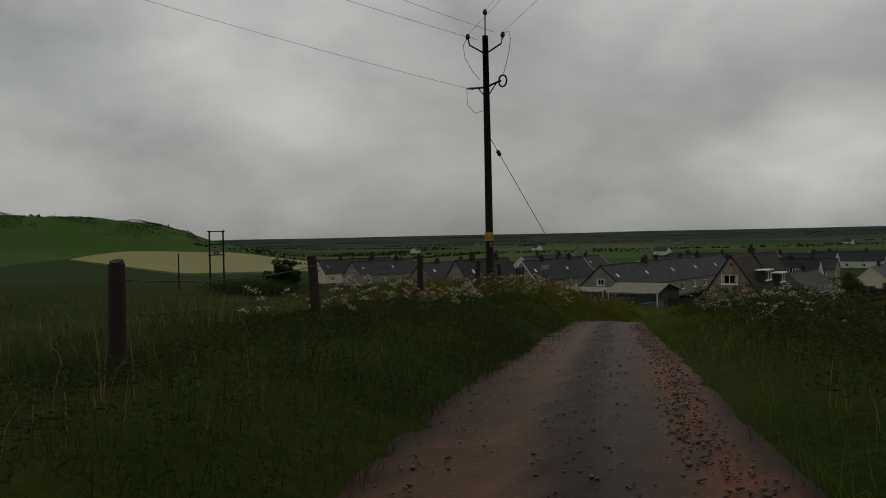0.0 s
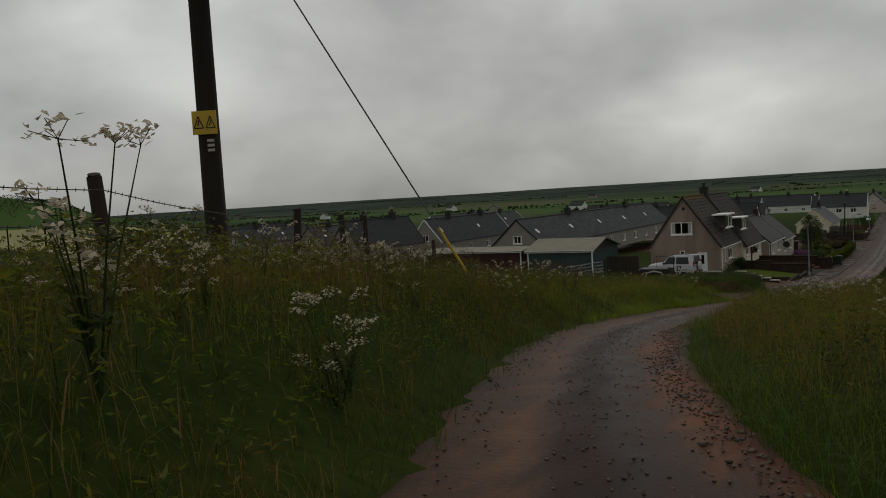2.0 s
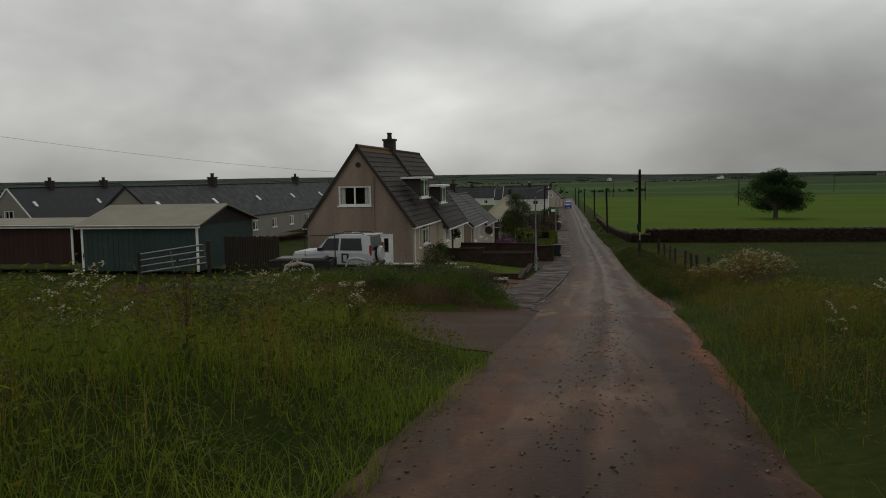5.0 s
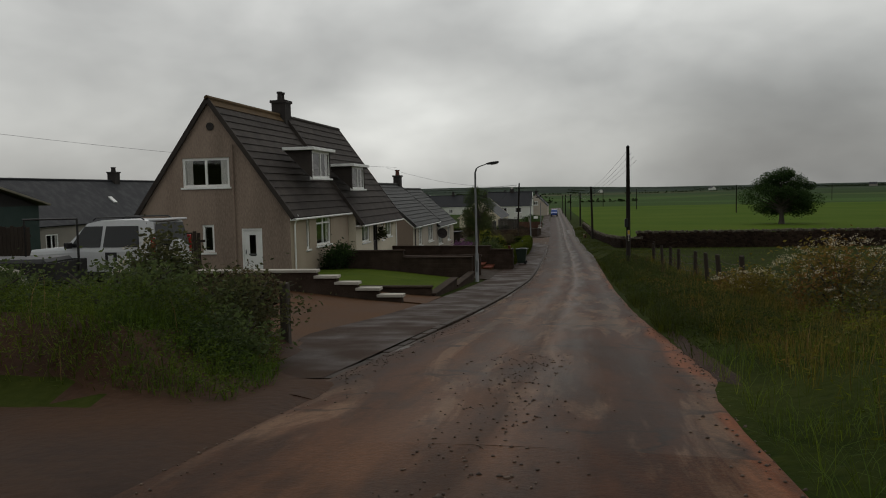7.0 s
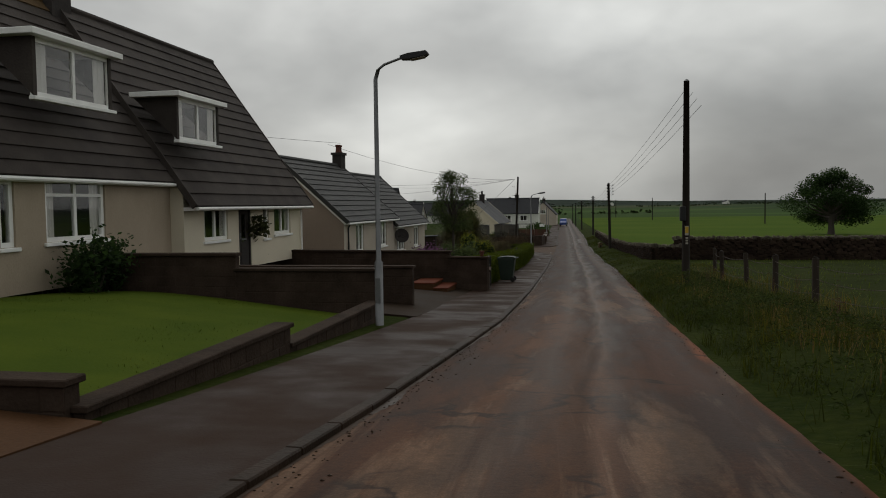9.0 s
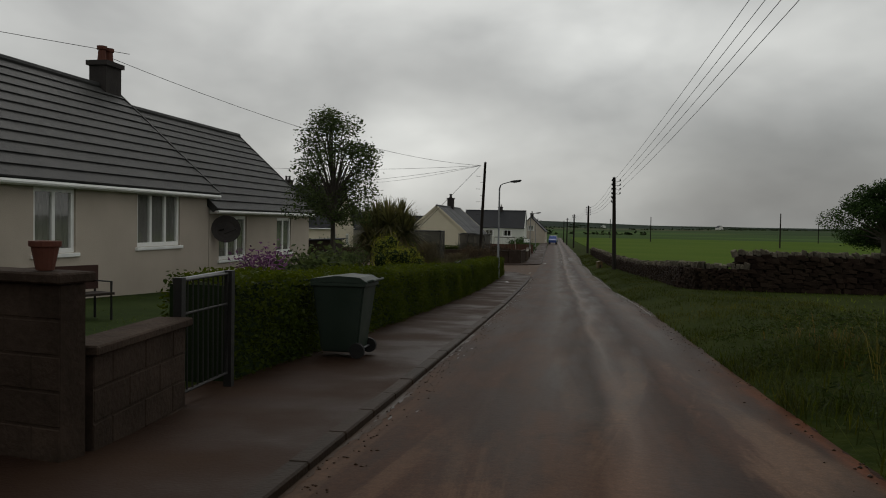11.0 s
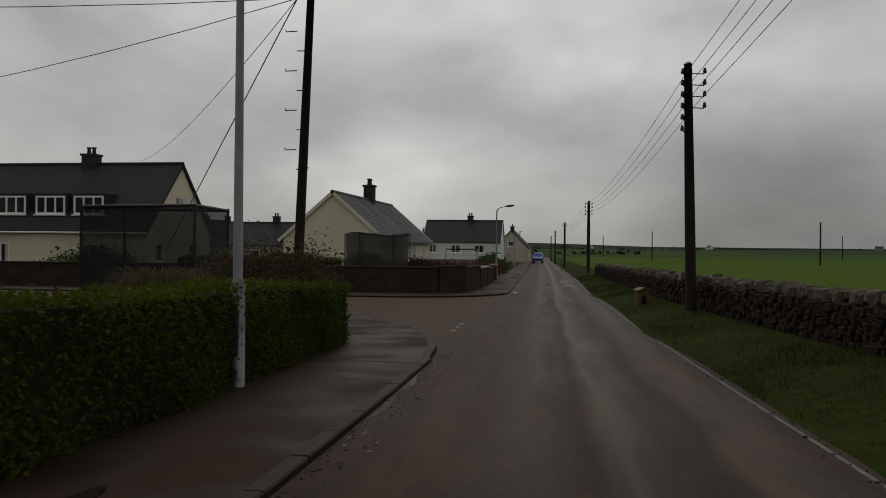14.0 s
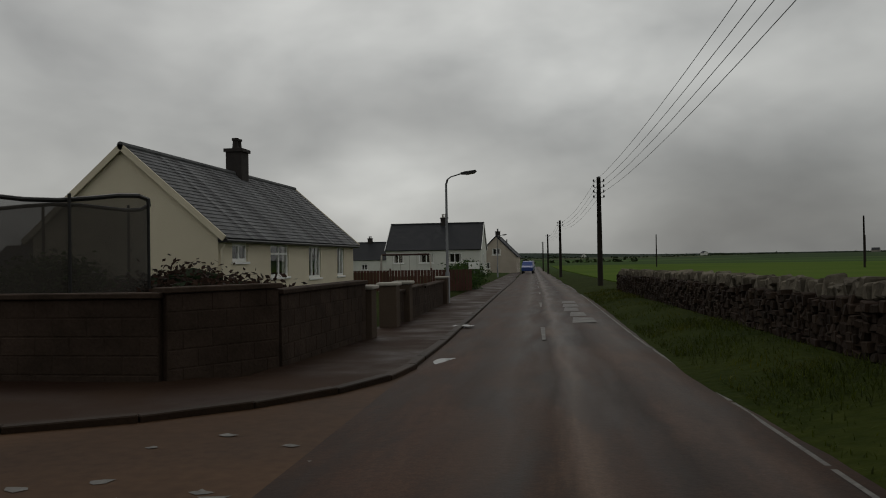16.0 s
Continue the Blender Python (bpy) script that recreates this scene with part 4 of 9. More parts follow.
def add_window(parent, m, w, h, panes=2, curtain=True, sill=True, transom=0.0, frame_mat=None, name="window", net=False):
    """A window at local x 0..w, z 0..h, set into a wall whose outer face is local y 0."""
    fm, f = frame_mat or UPVC, 0.105
    bm = bmesh.new()
    lights = []
    for i in range(panes):
        a = f if i == 0 else w * i / panes + 0.05
        b = w - f if i == panes - 1 else w * (i + 1) / panes - 0.05
        lights += [(a, b, f, h * transom - 0.035), (a, b, h * transom + 0.035, h - f)] if transom else [(a, b, f, h - f)]
    wall_panel(bm, w, h, 0.07, lights, m @ Matrix.Translation((0, 0.05, 0)))
    win = part(name, bm, fm, parent)
    for i in range(panes):
        bm = bbox(w * i / panes + 0.03, w * (i + 1) / panes - 0.03, 0.082, 0.09, f * 0.6, h - f * 0.6)
        bmesh.ops.transform(bm, matrix=m, verts=bm.verts)
        p = part("pane", bm, GLASS, win)
        p.visible_shadow = False
    if curtain:
        for a, b in ((0.06, w - 0.06),) if net else ((0.06, 0.20 * w), (0.80 * w, w - 0.06)):
            bm = bmesh.new()
            k = 22 if net else 6
            rows = [[bm.verts.new((a + (b - a) * i / k, (0.105 if net else 0.135) + 0.02 * (i % 2) + back, z)) for i in range(k + 1)] for back, z in ((0, 0.05), (0, h - 0.02), (0.008, h - 0.02), (0.008, 0.05))]
            for r0, r1 in zip(rows, rows[1:] + rows[:1]):
                for i in range(k):
                    bm.faces.new((r0[i], r0[i + 1], r1[i + 1], r1[i]))
            bmesh.ops.transform(bm, matrix=m, verts=bm.verts)
            part("curtain", bm, NETDIM if net else CURTAIN, win)
    if sill:
        bm = bbox(-0.08, w + 0.08, -0.07, 0.10, -0.09, -0.005, 0.012)
        bmesh.ops.transform(bm, matrix=m, verts=bm.verts)
        part("sill", bm, COPE if fm is not UPVC else UPVC, win)
    return win


def add_door(parent, m, w, h, mat, lite=True):
    bm = bmesh.new()
    box(bm, 0, 0.07, 0.02, 0.14, 0, h)
    box(bm, w - 0.07, w, 0.02, 0.14, 0, h)
    box(bm, 0.07, w - 0.07, 0.02, 0.14, h - 0.07, h)
    bmesh.ops.transform(bm, matrix=m, verts=bm.verts)
    door = part("door", bm, mat, parent)
    bm = bmesh.new()
    a, b = w * 0.34, w * 0.66
    box(bm, 0.075, a, 0.06, 0.11, 0.03, h - 0.075)
    box(bm, b, w - 0.075, 0.06, 0.11, 0.03, h - 0.075)
    box(bm, a, b, 0.06, 0.11, 0.03, h * 0.42)
    box(bm, a, b, 0.06, 0.11, h * 0.86, h - 0.075)
    for z0, z1 in ((0.12, h * 0.2), (h * 0.24, h * 0.39)):
        box(bm, a - 0.05, b + 0.05, 0.045, 0.06, z0, z1, 0.006)
    bmesh.ops.transform(bm, matrix=m, verts=bm.verts)
    part("door_leaf", bm, mat, door)
    bm = bbox(a, b, 0.08, 0.09, h * 0.42, h * 0.86)
    bmesh.ops.transform(bm, matrix=m, verts=bm.verts)
    part("pane", bm, GLASS, door).visible_shadow = False
    bm = bbox(a - 0.03, b + 0.03, 0.035, 0.058, h * 0.44, h * 0.47)
    box(bm, w * 0.16, w * 0.19, 0.02, 0.06, h * 0.46, h * 0.56)
    bmesh.ops.transform(bm, matrix=m, verts=bm.verts)
    part("handle", bm, STEEL, door)


def house(label, place, rz, w, L, eave, ridge, wall_mat, roof_mat, over=0.35, front=(), back=(), g0=(), g1=(), doors=(), chimneys=(), courses=0, gutter=True, verge=None, ridge_mat=None, category="house", group="", over_back=None, front_out=0.0, fascia=None, rooflights=(), net=False, front_mat=None):
    """Ridge along local y from 0 to L, width w about x 0, front on +x. Openings: (along, z, width, height, panes)."""
    h = thing("house", label, category, pose(*place, 0, 0, rz), group)
    T = 0.25
    walls = {
        "front": (pose(w / 2, 0, 0, 0, 0, 90), L, None, front),
        "back": (pose(-w / 2, L, 0, 0, 0, -90), L, None, back),
        "g0": (pose(-w / 2 + 0.004, -0.004, 0), w - 0.008, (eave, ridge), g0),
        "g1": (pose(w / 2 - 0.004, L + 0.004, 0, 0, 0, 180), w - 0.008, (eave, ridge), g1),
    }
    for side, (m, length, slopes, opens) in walls.items():
        holes = [(a, a + ww, z, z + hh) for a, z, ww, hh, *_ in opens]
        holes += [(a, a + ww, 0.0, hh) for s, a, ww, hh, _ in doors if s == side]
        bm = bmesh.new()
        wall_panel(bm, length, eave, T, holes, m, slopes)
        part("gable_wall" if slopes else "wall", bm, front_mat if front_mat and side == "front" else wall_mat, h)
        for a, z, ww, hh, panes, *rest in opens:
            add_window(h, m @ pose(a, 0, z), ww, hh, panes, curtain=w > 5 and hh > 0.7, transom=rest[0] if rest else 0.0, net=net)
        for s, a, ww, hh, dm in doors:
            if s == side:
                add_door(h, m @ pose(a, 0, 0), ww, hh, dm)
    # solid near-black block, its colour standing for the unlit rooms
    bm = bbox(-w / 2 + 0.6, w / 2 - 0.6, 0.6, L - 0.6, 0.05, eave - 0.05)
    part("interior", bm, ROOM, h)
    # roof slopes
    ang = math.atan2(ridge - eave, w / 2)
    for sgn in (1, -1):
        ov = over if sgn > 0 else (over_back or over)
        run = w / 2 / math.cos(ang) + ov
        m = pose(0, 0, ridge + 0.10, 0, 0, 0) @ (Matrix() if sgn > 0 else pose(0, L, 0, 0, 0, 180)) @ pose(0, 0, 0, 0, math.degrees(ang), 0)
        bm = bbox(0, run, -0.12, L + 0.12, -0.10, 0.0)
        bmesh.ops.transform(bm, matrix=m, verts=bm.verts)
        slope = part("roof", bm, roof_mat, h)
        if courses:
            step = run / courses
            base = None
            for i in range(courses):
                if base is None:
                    bm = bmesh.new()
                    k = max(1, int((L + 0.3) / 0.33))
                    for j in range(k):
                        a, b = -0.15 + (L + 0.3) * j / k, -0.15 + (L + 0.3) * (j + 1) / k
                        lip = 0.036 if roof_mat is SLATE else 0.055
                        vs = [bm.verts.new(v) for v in ((0, a, 0.012), (step + 0.05, a, lip), (step + 0.05, b - 0.008, lip), (0, b - 0.008, 0.012), (step + 0.05, a, 0.005), (step + 0.05, b - 0.008, 0.005))]
                        bm.faces.new((vs[0], vs[1], vs[2], vs[3]))
                        bm.faces.new((vs[1], vs[4], vs[5], vs[2]))
                    base = part("tile_course", bm, roof_mat, slope)
                    base.matrix_local = m
                else:
                    o = base.copy()
                    scene.collection.objects.link(o)
                    o.matrix_local = m @ Matrix.Translation((i * step, 0, 0))
            if ridge_mat:
                base.data = base.data.copy()
                base.data.materials[0] = ridge_mat
        for yy in rooflights if sgn > 0 else ():
            bm = bbox(run * 0.42, run * 0.42 + 0.8, yy, yy + 0.55, 0.0, 0.09, 0.01)
            bmesh.ops.transform(bm, matrix=m, verts=bm.verts)
            light = part("rooflight", bm, UPVC, h)
            bm = bbox(run * 0.42 + 0.07, run * 0.42 + 0.73, yy + 0.07, yy + 0.48, 0.085, 0.098)
            bmesh.ops.transform(bm, matrix=m, verts=bm.verts)
            part("pane", bm, GLASS, light)
        for y0 in (-0.16, L + 0.10):
            bm = bbox(0, run + 0.03, y0, y0 + 0.06, -0.13, 0.062)
            bmesh.ops.transform(bm, matrix=m, verts=bm.verts)
            part("verge", bm, verge or roof_mat, h)
        if gutter:
            ex = (w / 2 + math.cos(ang) * ov) * sgn
            ez = ridge + 0.10 - math.sin(ang) * run
            bm = bmesh.new()
            tube(bm, [(ex + 0.05 * sgn, -0.1, ez - 0.10), (ex + 0.05 * sgn, L + 0.1, ez - 0.10)], 0.05, 8)
            part("gutter", bm, fascia or UPVC, h)
            bm = bbox(min(w / 2 * sgn, ex), max(w / 2 * sgn, ex), 0.0, L, ez - 0.16, ez - 0.06)
            part("fascia", bm, fascia or UPVC, h)
    bm = bmesh.new()
    tube(bm, [(0, -0.16, ridge + 0.11), (0, L + 0.16, ridge + 0.11)], 0.11, 8)
    part("ridge", bm, ridge_mat or roof_mat, h)
    for cy, cw, cl, top, pots, pm in chimneys:
        bm = bbox(-cw / 2, cw / 2, cy - cl / 2, cy + cl / 2, ridge - 1.0, top - 0.12)
        box(bm, -cw / 2 - 0.07, cw / 2 + 0.07, cy - cl / 2 - 0.07, cy + cl / 2 + 0.07, top - 0.14, top)
        st = part("chimney", bm, DARKBRICK, h)
        for i in range(pots):
            yy = cy + (i - (pots - 1) / 2) * 0.36
            bm = bmesh.new()
            tube(bm, [(0, yy, top), (0, yy, top + 0.1), (0, yy, top + 0.34), (0, yy, top + 0.36), (0, yy, top + 0.46)], [0.15, 0.13, 0.11, 0.15, 0.15], 10)
            part("chimney_pot", bm, pm, st)
    return h


def downpipe(h, m, z0, z1, mat, off=0.0):
    bm = bmesh.new()
    tube(bm, [(off, -0.22, z1), (off, -0.2, z1 - 0.12), (off, -0.07, z1 - 0.4), (off, -0.07, z0)], 0.04, 8)
    bmesh.ops.transform(bm, matrix=m, verts=bm.verts)
    part("downpipe", bm, mat, h)


def dormer(h, x_face, y0, w, z0, ht, slope_ang, mat_cheek):
    """A flat-roofed box dormer whose window stands at x_face."""
    back = ht / math.tan(slope_ang) + 0.4
    for a in (y0, y0 + w - 0.12):
        bm = bmesh.new()
        prism(bm, [(x_face, z0), (x_face, z0 + ht), (x_face - back, z0 + ht)], 0.12, pose(0, a, 0))
        part("dormer_cheek", bm, mat_cheek, h)
    bm = bbox(x_face - back, x_face + 0.22, y0 - 0.25, y0 + w + 0.2, z0 + ht, z0 + ht + 0.14, 0.01)
    part("dormer_roof", bm, UPVC, h)
    m = pose(x_face + 0.02, y0 + 0.02, z0, 0, 0, 90)
    add_window(h, m, w - 0.04, ht, 2, curtain=True)


Z1 = gz(-29.5, 105.5) + 0.02
EAVE1, RIDGE1 = -10.95 - Z1, -6.1 - Z1
h1 = house(
    "brown roughcast semi-detached house with steep tiled roof and dormers", (-31.95, 104.6, Z1), 0, 6.95, 8.7, EAVE1, RIDGE1, PEBBLE, TILE,
    front=[(2.0, -12.65 - Z1, 0.45, 1.4, 1), (3.4, -12.6 - Z1, 2.2, 1.45, 2, 0.72)],
    g0=[(2.15, -9.78 - Z1, 2.15, 1.25, 2), (2.95, -12.6 - Z1, 0.55, 1.2, 1)],
    doors=[("g0", 4.75, 0.92, 2.05, UPVC)],
    chimneys=[(8.6, 0.75, 0.85, -5.2 - Z1, 2, DARKBRICK)], courses=16, ridge_mat=MOSS, group="semi-detached pair", front_mat=SANDREN)
dormer(h1, 3.475 - 0.10, 3.3, 2.9, -9.42 - Z1, 1.28, math.atan2(RIDGE1 - EAVE1, 3.475), TILE)
downpipe(h1, pose(3.475, 0.35, 0, 0, 0, 90), 0, EAVE1 - 0.1, UPVC)
bm = tubes(([(1.0, -0.07, 0.1), (1.0, -0.07, RIDGE1 - 1.9)], 0.055))
part("soil_pipe", bm, PEBBLE, h1)
bm = tubes(([(0.05, -0.03, RIDGE1 - 1.1), (0.05, -0.06, RIDGE1 - 1.1)], 0.17), sides=14)
part("gable_vent", bm, DARKBRICK, h1)
h1b = house(
    "cream and brown semi-detached house with tiled roof and one dormer", (-31.75, 113.3, Z1 - 0.25), 0, 7.35, 9.3, EAVE1 - 0.1, RIDGE1 + 0.2, CREAM2, TILE,
    front=[(1.2, 1.0, 1.6, 1.3, 2, 0.72), (5.6, 0.9, 0.5, 1.4, 1), (6.6, 1.0, 1.6, 1.3, 2)],
    doors=[("front", 3.6, 0.95, 2.05, DARKBRICK)], courses=16, group="semi-detached pair", over=0.75, over_back=0.4)
dormer(h1b, 3.5, 0.1, 2.6, -9.95 - Z1 + 0.25, 1.2, math.atan2(RIDGE1 - EAVE1, 3.675), TILE)
downpipe(h1b, pose(3.675, 9.2, 0, 0, 0, 90), 0, EAVE1 - 0.4, UPVC)

Z2 = gz(-28.5, 137) - 0.05
E2, R2 = -12.5 - Z2, -9.62 - Z2
h2 = house(
    "low grey-pink rendered cottage with dark tiled roof", (-31.4, 128.7, Z2), 0, 6.4, 9.85, E2, R2, TANREN, TILE2,
    front=[(2.0, -14.2 - Z2, 1.4, 1.42, 2), (5.9, -14.15 - Z2, 2.2, 1.44, 3)],
    g0=[(2.58, -14.2 - Z2, 0.5, 1.2, 1)],
    chimneys=[(9.5, 0.55, 0.8, -8.75 - Z2, 2, POTCLAY)], courses=12, group="cottage pair", fascia=UPVC, net=True, front_mat=PINKREN)
SL2 = math.atan2(R2 - E2, 3.2)
for sgn in (1, -1):
    bm = bbox(0, 3.2 / math.cos(SL2) + 0.3, -0.045, -0.015, -0.24, -0.11)
    bmesh.ops.transform(bm, matrix=pose(0, 0, R2 + 0.10) @ Matrix.Diagonal((sgn, 1, 1, 1)) @ pose(0, 0, 0, 0, math.degrees(SL2), 0), verts=bm.verts)
    part("bargeboard", bm, UPVC, h2)
downpipe(h2, pose(3.2, 0.5, 0, 0, 0, 90), 0, E2 - 0.05, PIPE)
GL = -12.85 - Z2
bm = tubes(([(-0.4, -0.01, GL - 0.08), (-0.4, -0.18, GL - 0.05)], [0.02, 0.02]), ([(-0.4, -0.19, GL - 0.1), (-0.4, -0.19, GL - 0.06), (-0.4, -0.19, GL + 0.1), (-0.4, -0.19, GL + 0.15)], [0.04, 0.13, 0.13, 0.03]))
part("globe_lamp", bm, UPVC, h2, "white globe wall lamp")
h2b = house(
    "low grey-pink rendered cottage with a satellite dish on its front", (-31.4, 138.6, Z2 - 0.15), 0, 6.4, 9.0, E2 - 0.30, R2 - 0.25, PINKREN, TILE2,
    front=[(0.65, -14.68 - Z2 + 0.15, 2.1, 1.38, 3), (5.45, -14.62 - Z2 + 0.15, 1.5, 1.3, 2)], courses=12, group="cottage pair", fascia=UPVC, net=True)
bm = bmesh.new()
bmesh.ops.create_uvsphere(bm, u_segments=18, v_segments=10, radius=1.3)
bmesh.ops.bisect_plane(bm, geom=bm.verts[:] + bm.edges[:] + bm.faces[:], plane_co=(0, 0, -1.1), plane_no=(0, 0, 1), clear_outer=True)
bmesh.ops.transform(bm, matrix=pose(3.6, 0.30, E2 - 1.05, 0, 72, -62) @ Matrix.Diagonal((0.66, 0.66, 0.66, 1)) @ Matrix.Translation((0, 0, 1.1)), verts=bm.verts)
tube(bm, [(3.2, 0.3, E2 - 1.15), (3.55, 0.3, E2 - 1.05)], 0.03)
tube(bm, [(3.55, 0.3, E2 - 1.2), (4.0, 0.15, E2 - 1.05)], 0.015)
part("satellite_dish", bm, DARKBRICK, h2b, "dark grey satellite dish")

Z3 = gz(-29.5, 204) + 0.02
h3 = house(
    "cream bungalow with slate roof and a brick chimney", (-32.1, 199.2, Z3), 0, 6.3, 16.6, -14.45 - Z3, -11.7 - Z3, CREAM, SLATE,
    front=[(1.1, -15.35 - Z3, 1.3, 0.62, 2), (4.6, -15.95 - Z3, 2.0, 1.25, 2, 0.7), (9.2, -16.1 - Z3, 1.7, 1.4, 3), (13.6, -16.1 - Z3, 1.2, 1.4, 2)],
    g0=[(1.6, 0.5, 0.9, 0.8, 2)],
    chimneys=[(9.2, 0.7, 0.8, -10.5 - Z3, 2, DARKBRICK)], courses=22, verge=CREAM, fascia=PIPE)
downpipe(h3, pose(3.15, 0.12, 0, 0, 0, 90), 0, -14.6 - Z3, CREAM2)

# terrace across the side road, its ridge square to the street
Z4 = gz(-50, 203) - 0.1
h4 = house(
    "cream-gabled terrace with dark slate roof and white dormer windows", (-43.0, 201.2, Z4), 90, 8.6, 32, -14.0 - Z4, -9.72 - Z4, CREAM, DARKSLATE,
    g0=[(3.5, -12.9 - Z4, 1.5, 1.1, 2), (1.2, 0.9, 0.9, 1.2, 1), (5.6, 0.9, 1.2, 1.2, 2)],
    back=[(32 - 2.5 - 6.6 * i - 2.0, 0.8, 1.9, 1.25, 3) for i in range(4)], chimneys=[(6.4, 0.9, 0.9, -8.95 - Z4, 2, DARKBRICK), (21.5, 0.9, 0.9, -8.95 - Z4, 2, DARKBRICK)])


def cat_dormer(h, y0, w, z0, ht, side):
    """A slated dormer on the -x slope of a terrace."""
    bm = bmesh.new()
    xf = -3.55
    prism(bm, [(xf, z0), (xf, z0 + ht + 0.25), (xf + 2.6, z0 + ht + 0.25)], w + 0.3, pose(0, y0 - 0.15, 0))
    d = part("dormer", bm, DARKSLATE, h)
    add_window(h, pose(xf - 0.10, y0 + w, z0 + 0.1, 0, 0, -90), w, ht, 3, curtain=False)


for y0 in (3.3, 5.9, 8.6, 10.9, 14.2, 16.6, 19.6, 22.0, 25.4, 27.8):
    cat_dormer(h4, y0, 2.0, -13.2 - Z4, 1.15, -1)

# further houses along the street and over the village: place, turn, size, eave, ridge, walls, roof
FAR_HOUSES = [
    ((-34.0, 308, -18.3), 90, 7.6, 12.0, 2.8, 6.2, WHITEW, DARKSLATE, "white house with dark roof down the street"),
    ((-29.2, 316, -18.3), 0, 7.0, 14.0, 2.9, 6.4, PINKREN, DARKSLATE, "dark-roofed house at the street's far end"),
    ((-52, 262, -17.6), 90, 7.5, 24.0, 2.6, 5.6, GREYREN, DARKSLATE, "grey terrace with dark roof behind the gardens"),
    ((-91.5, 124.0, -14.6), -3, 6.8, 17.0, 2.6, 7.1, GREYREN, DARKSLATE, "grey gabled terrace with dark slate roof"),
    ((-91.0, 147.0, -15.4), 0, 7.2, 28.0, 2.7, 6.9, GREYREN, DARKSLATE, "grey terrace with white bargeboards and slate roof"),
    ((-62.0, 127.0, -14.7), 0, 8.0, 62.0, 2.6, 6.2, GREYREN, DARKSLATE, "long terrace under one dark slate roof"),
    ((-186, 176.0, -16.4), -8, 8.0, 30.0, 2.8, 7.0, CREAM, DARKSLATE, "cream-gabled house with dark roof at the field's edge"),
    ((-160, 165.0, -16.0), -4, 8.0, 24.0, 2.8, 6.6, GREYREN, DARKSLATE, "grey house with a dark roof and dormer"),
    ((-122, 150.0, -15.8), 0, 8.2, 22.0, 2.8, 6.6, GREYREN, DARKSLATE, "grey house with a dark slate roof"),
    ((-122, 205.0, -16.6), 0, 8.2, 40.0, 2.8, 6.6, WHITEW, DARKSLATE, "dark-roofed terrace in the village"),
    ((-90, 205.0, -16.6), 0, 8.2, 40.0, 2.8, 6.2, WHITEW, DARKSLATE, "white terrace with dark slate roof"),
    ((-75, 262.0, -17.2), 4, 8.2, 30.0, 2.8, 6.4, GREYREN, DARKSLATE, "grey terrace with dark slate roof"),
    ((-62, 310.0, -17.6), 88, 8.2, 26.0, 2.8, 6.4, WHITEW, DARKSLATE, "white house with dark slate roof in the village"),
    ((-150, 240.0, -16.8), 0, 8.2, 36.0, 2.8, 6.4, WHITEW, DARKSLATE, "pale house among village roofs"),
    ((-96, 318.0, -17.6), 80, 8.2, 34.0, 2.8, 6.4, GREYREN, DARKSLATE, "far terrace with dark roof"),
    ((-50, 345.0, -17.8), 85, 8.2, 30.0, 2.8, 6.4, WHITEW, DARKSLATE, "far white terrace with dark roof"),
]
for (x, y, z), rz, w, L, e, r, wm, rm, label in FAR_HOUSES:
    z = gz(x, y) if y > 250 else z
    n = max(1, int(L / 6))
    wins = [(L * (i + 0.5) / n - 0.8, 0.9, 1.6, 1.2, 2) for i in range(n)]
    house(label, (x, y, z - 0.3), rz, w, L, e + 0.3, r + 0.3, wm, rm, front=wins, back=wins, g0=[(w / 2 - 0.75, e + 0.5, 1.5, 1.15, 2), (1.2, 1.0, 1.2, 1.1, 2)], g1=[(w / 2 - 0.75, e + 0.5, 1.5, 1.15, 2)],
          chimneys=[(L * 0.3, 0.8, 0.9, r + 1.3, 2, DARKBRICK)] + ([(L * 0.75, 0.8, 0.9, r + 1.3, 2, DARKBRICK)] if L > 16 else []), gutter=False, verge=UPVC if wm is WHITEW or L == 28.0 else None, group="village houses", rooflights=[L * (k + 0.35) / n for k in range(0, n, 2)] if y < 250 else ())

ZW = gz(-33, 281)
house("white bungalow with dark slate roof beside the street", (-28.2, 281, ZW), 90, 8.0, 12.3, -14.1 - ZW, -10.8 - ZW, WHITEW, DARKSLATE, back=[(8.0, -15.9 - ZW, 1.9, 1.25, 2), (4.3, -15.9 - ZW, 1.9, 1.25, 2), (0.9, -15.9 - ZW, 1.4, 1.25, 2)],
      g0=[(3.2, -16.0 - ZW, 1.5, 1.3, 2)], chimneys=[(5.2, 0.7, 0.9, -9.9 - ZW, 2, COPE)], gutter=False, verge=UPVC, group="village houses")


# ---- poles, lamps and wires ----
def wire(name, a, b, sag, r=0.008, label="thin black overhead wire", mat=None, n=14, group="overhead wires"):
    a, b = Vector(a), Vector(b)
    pts = [a.lerp(b, i / n) - Vector((0, 0, 4 * sag * (i / n) * (1 - i / n))) for i in range(n + 1)]
    return tagged(mesh_object(name, tubes((pts, r), sides=5), mat or WIRE, True), label, "wire", group)


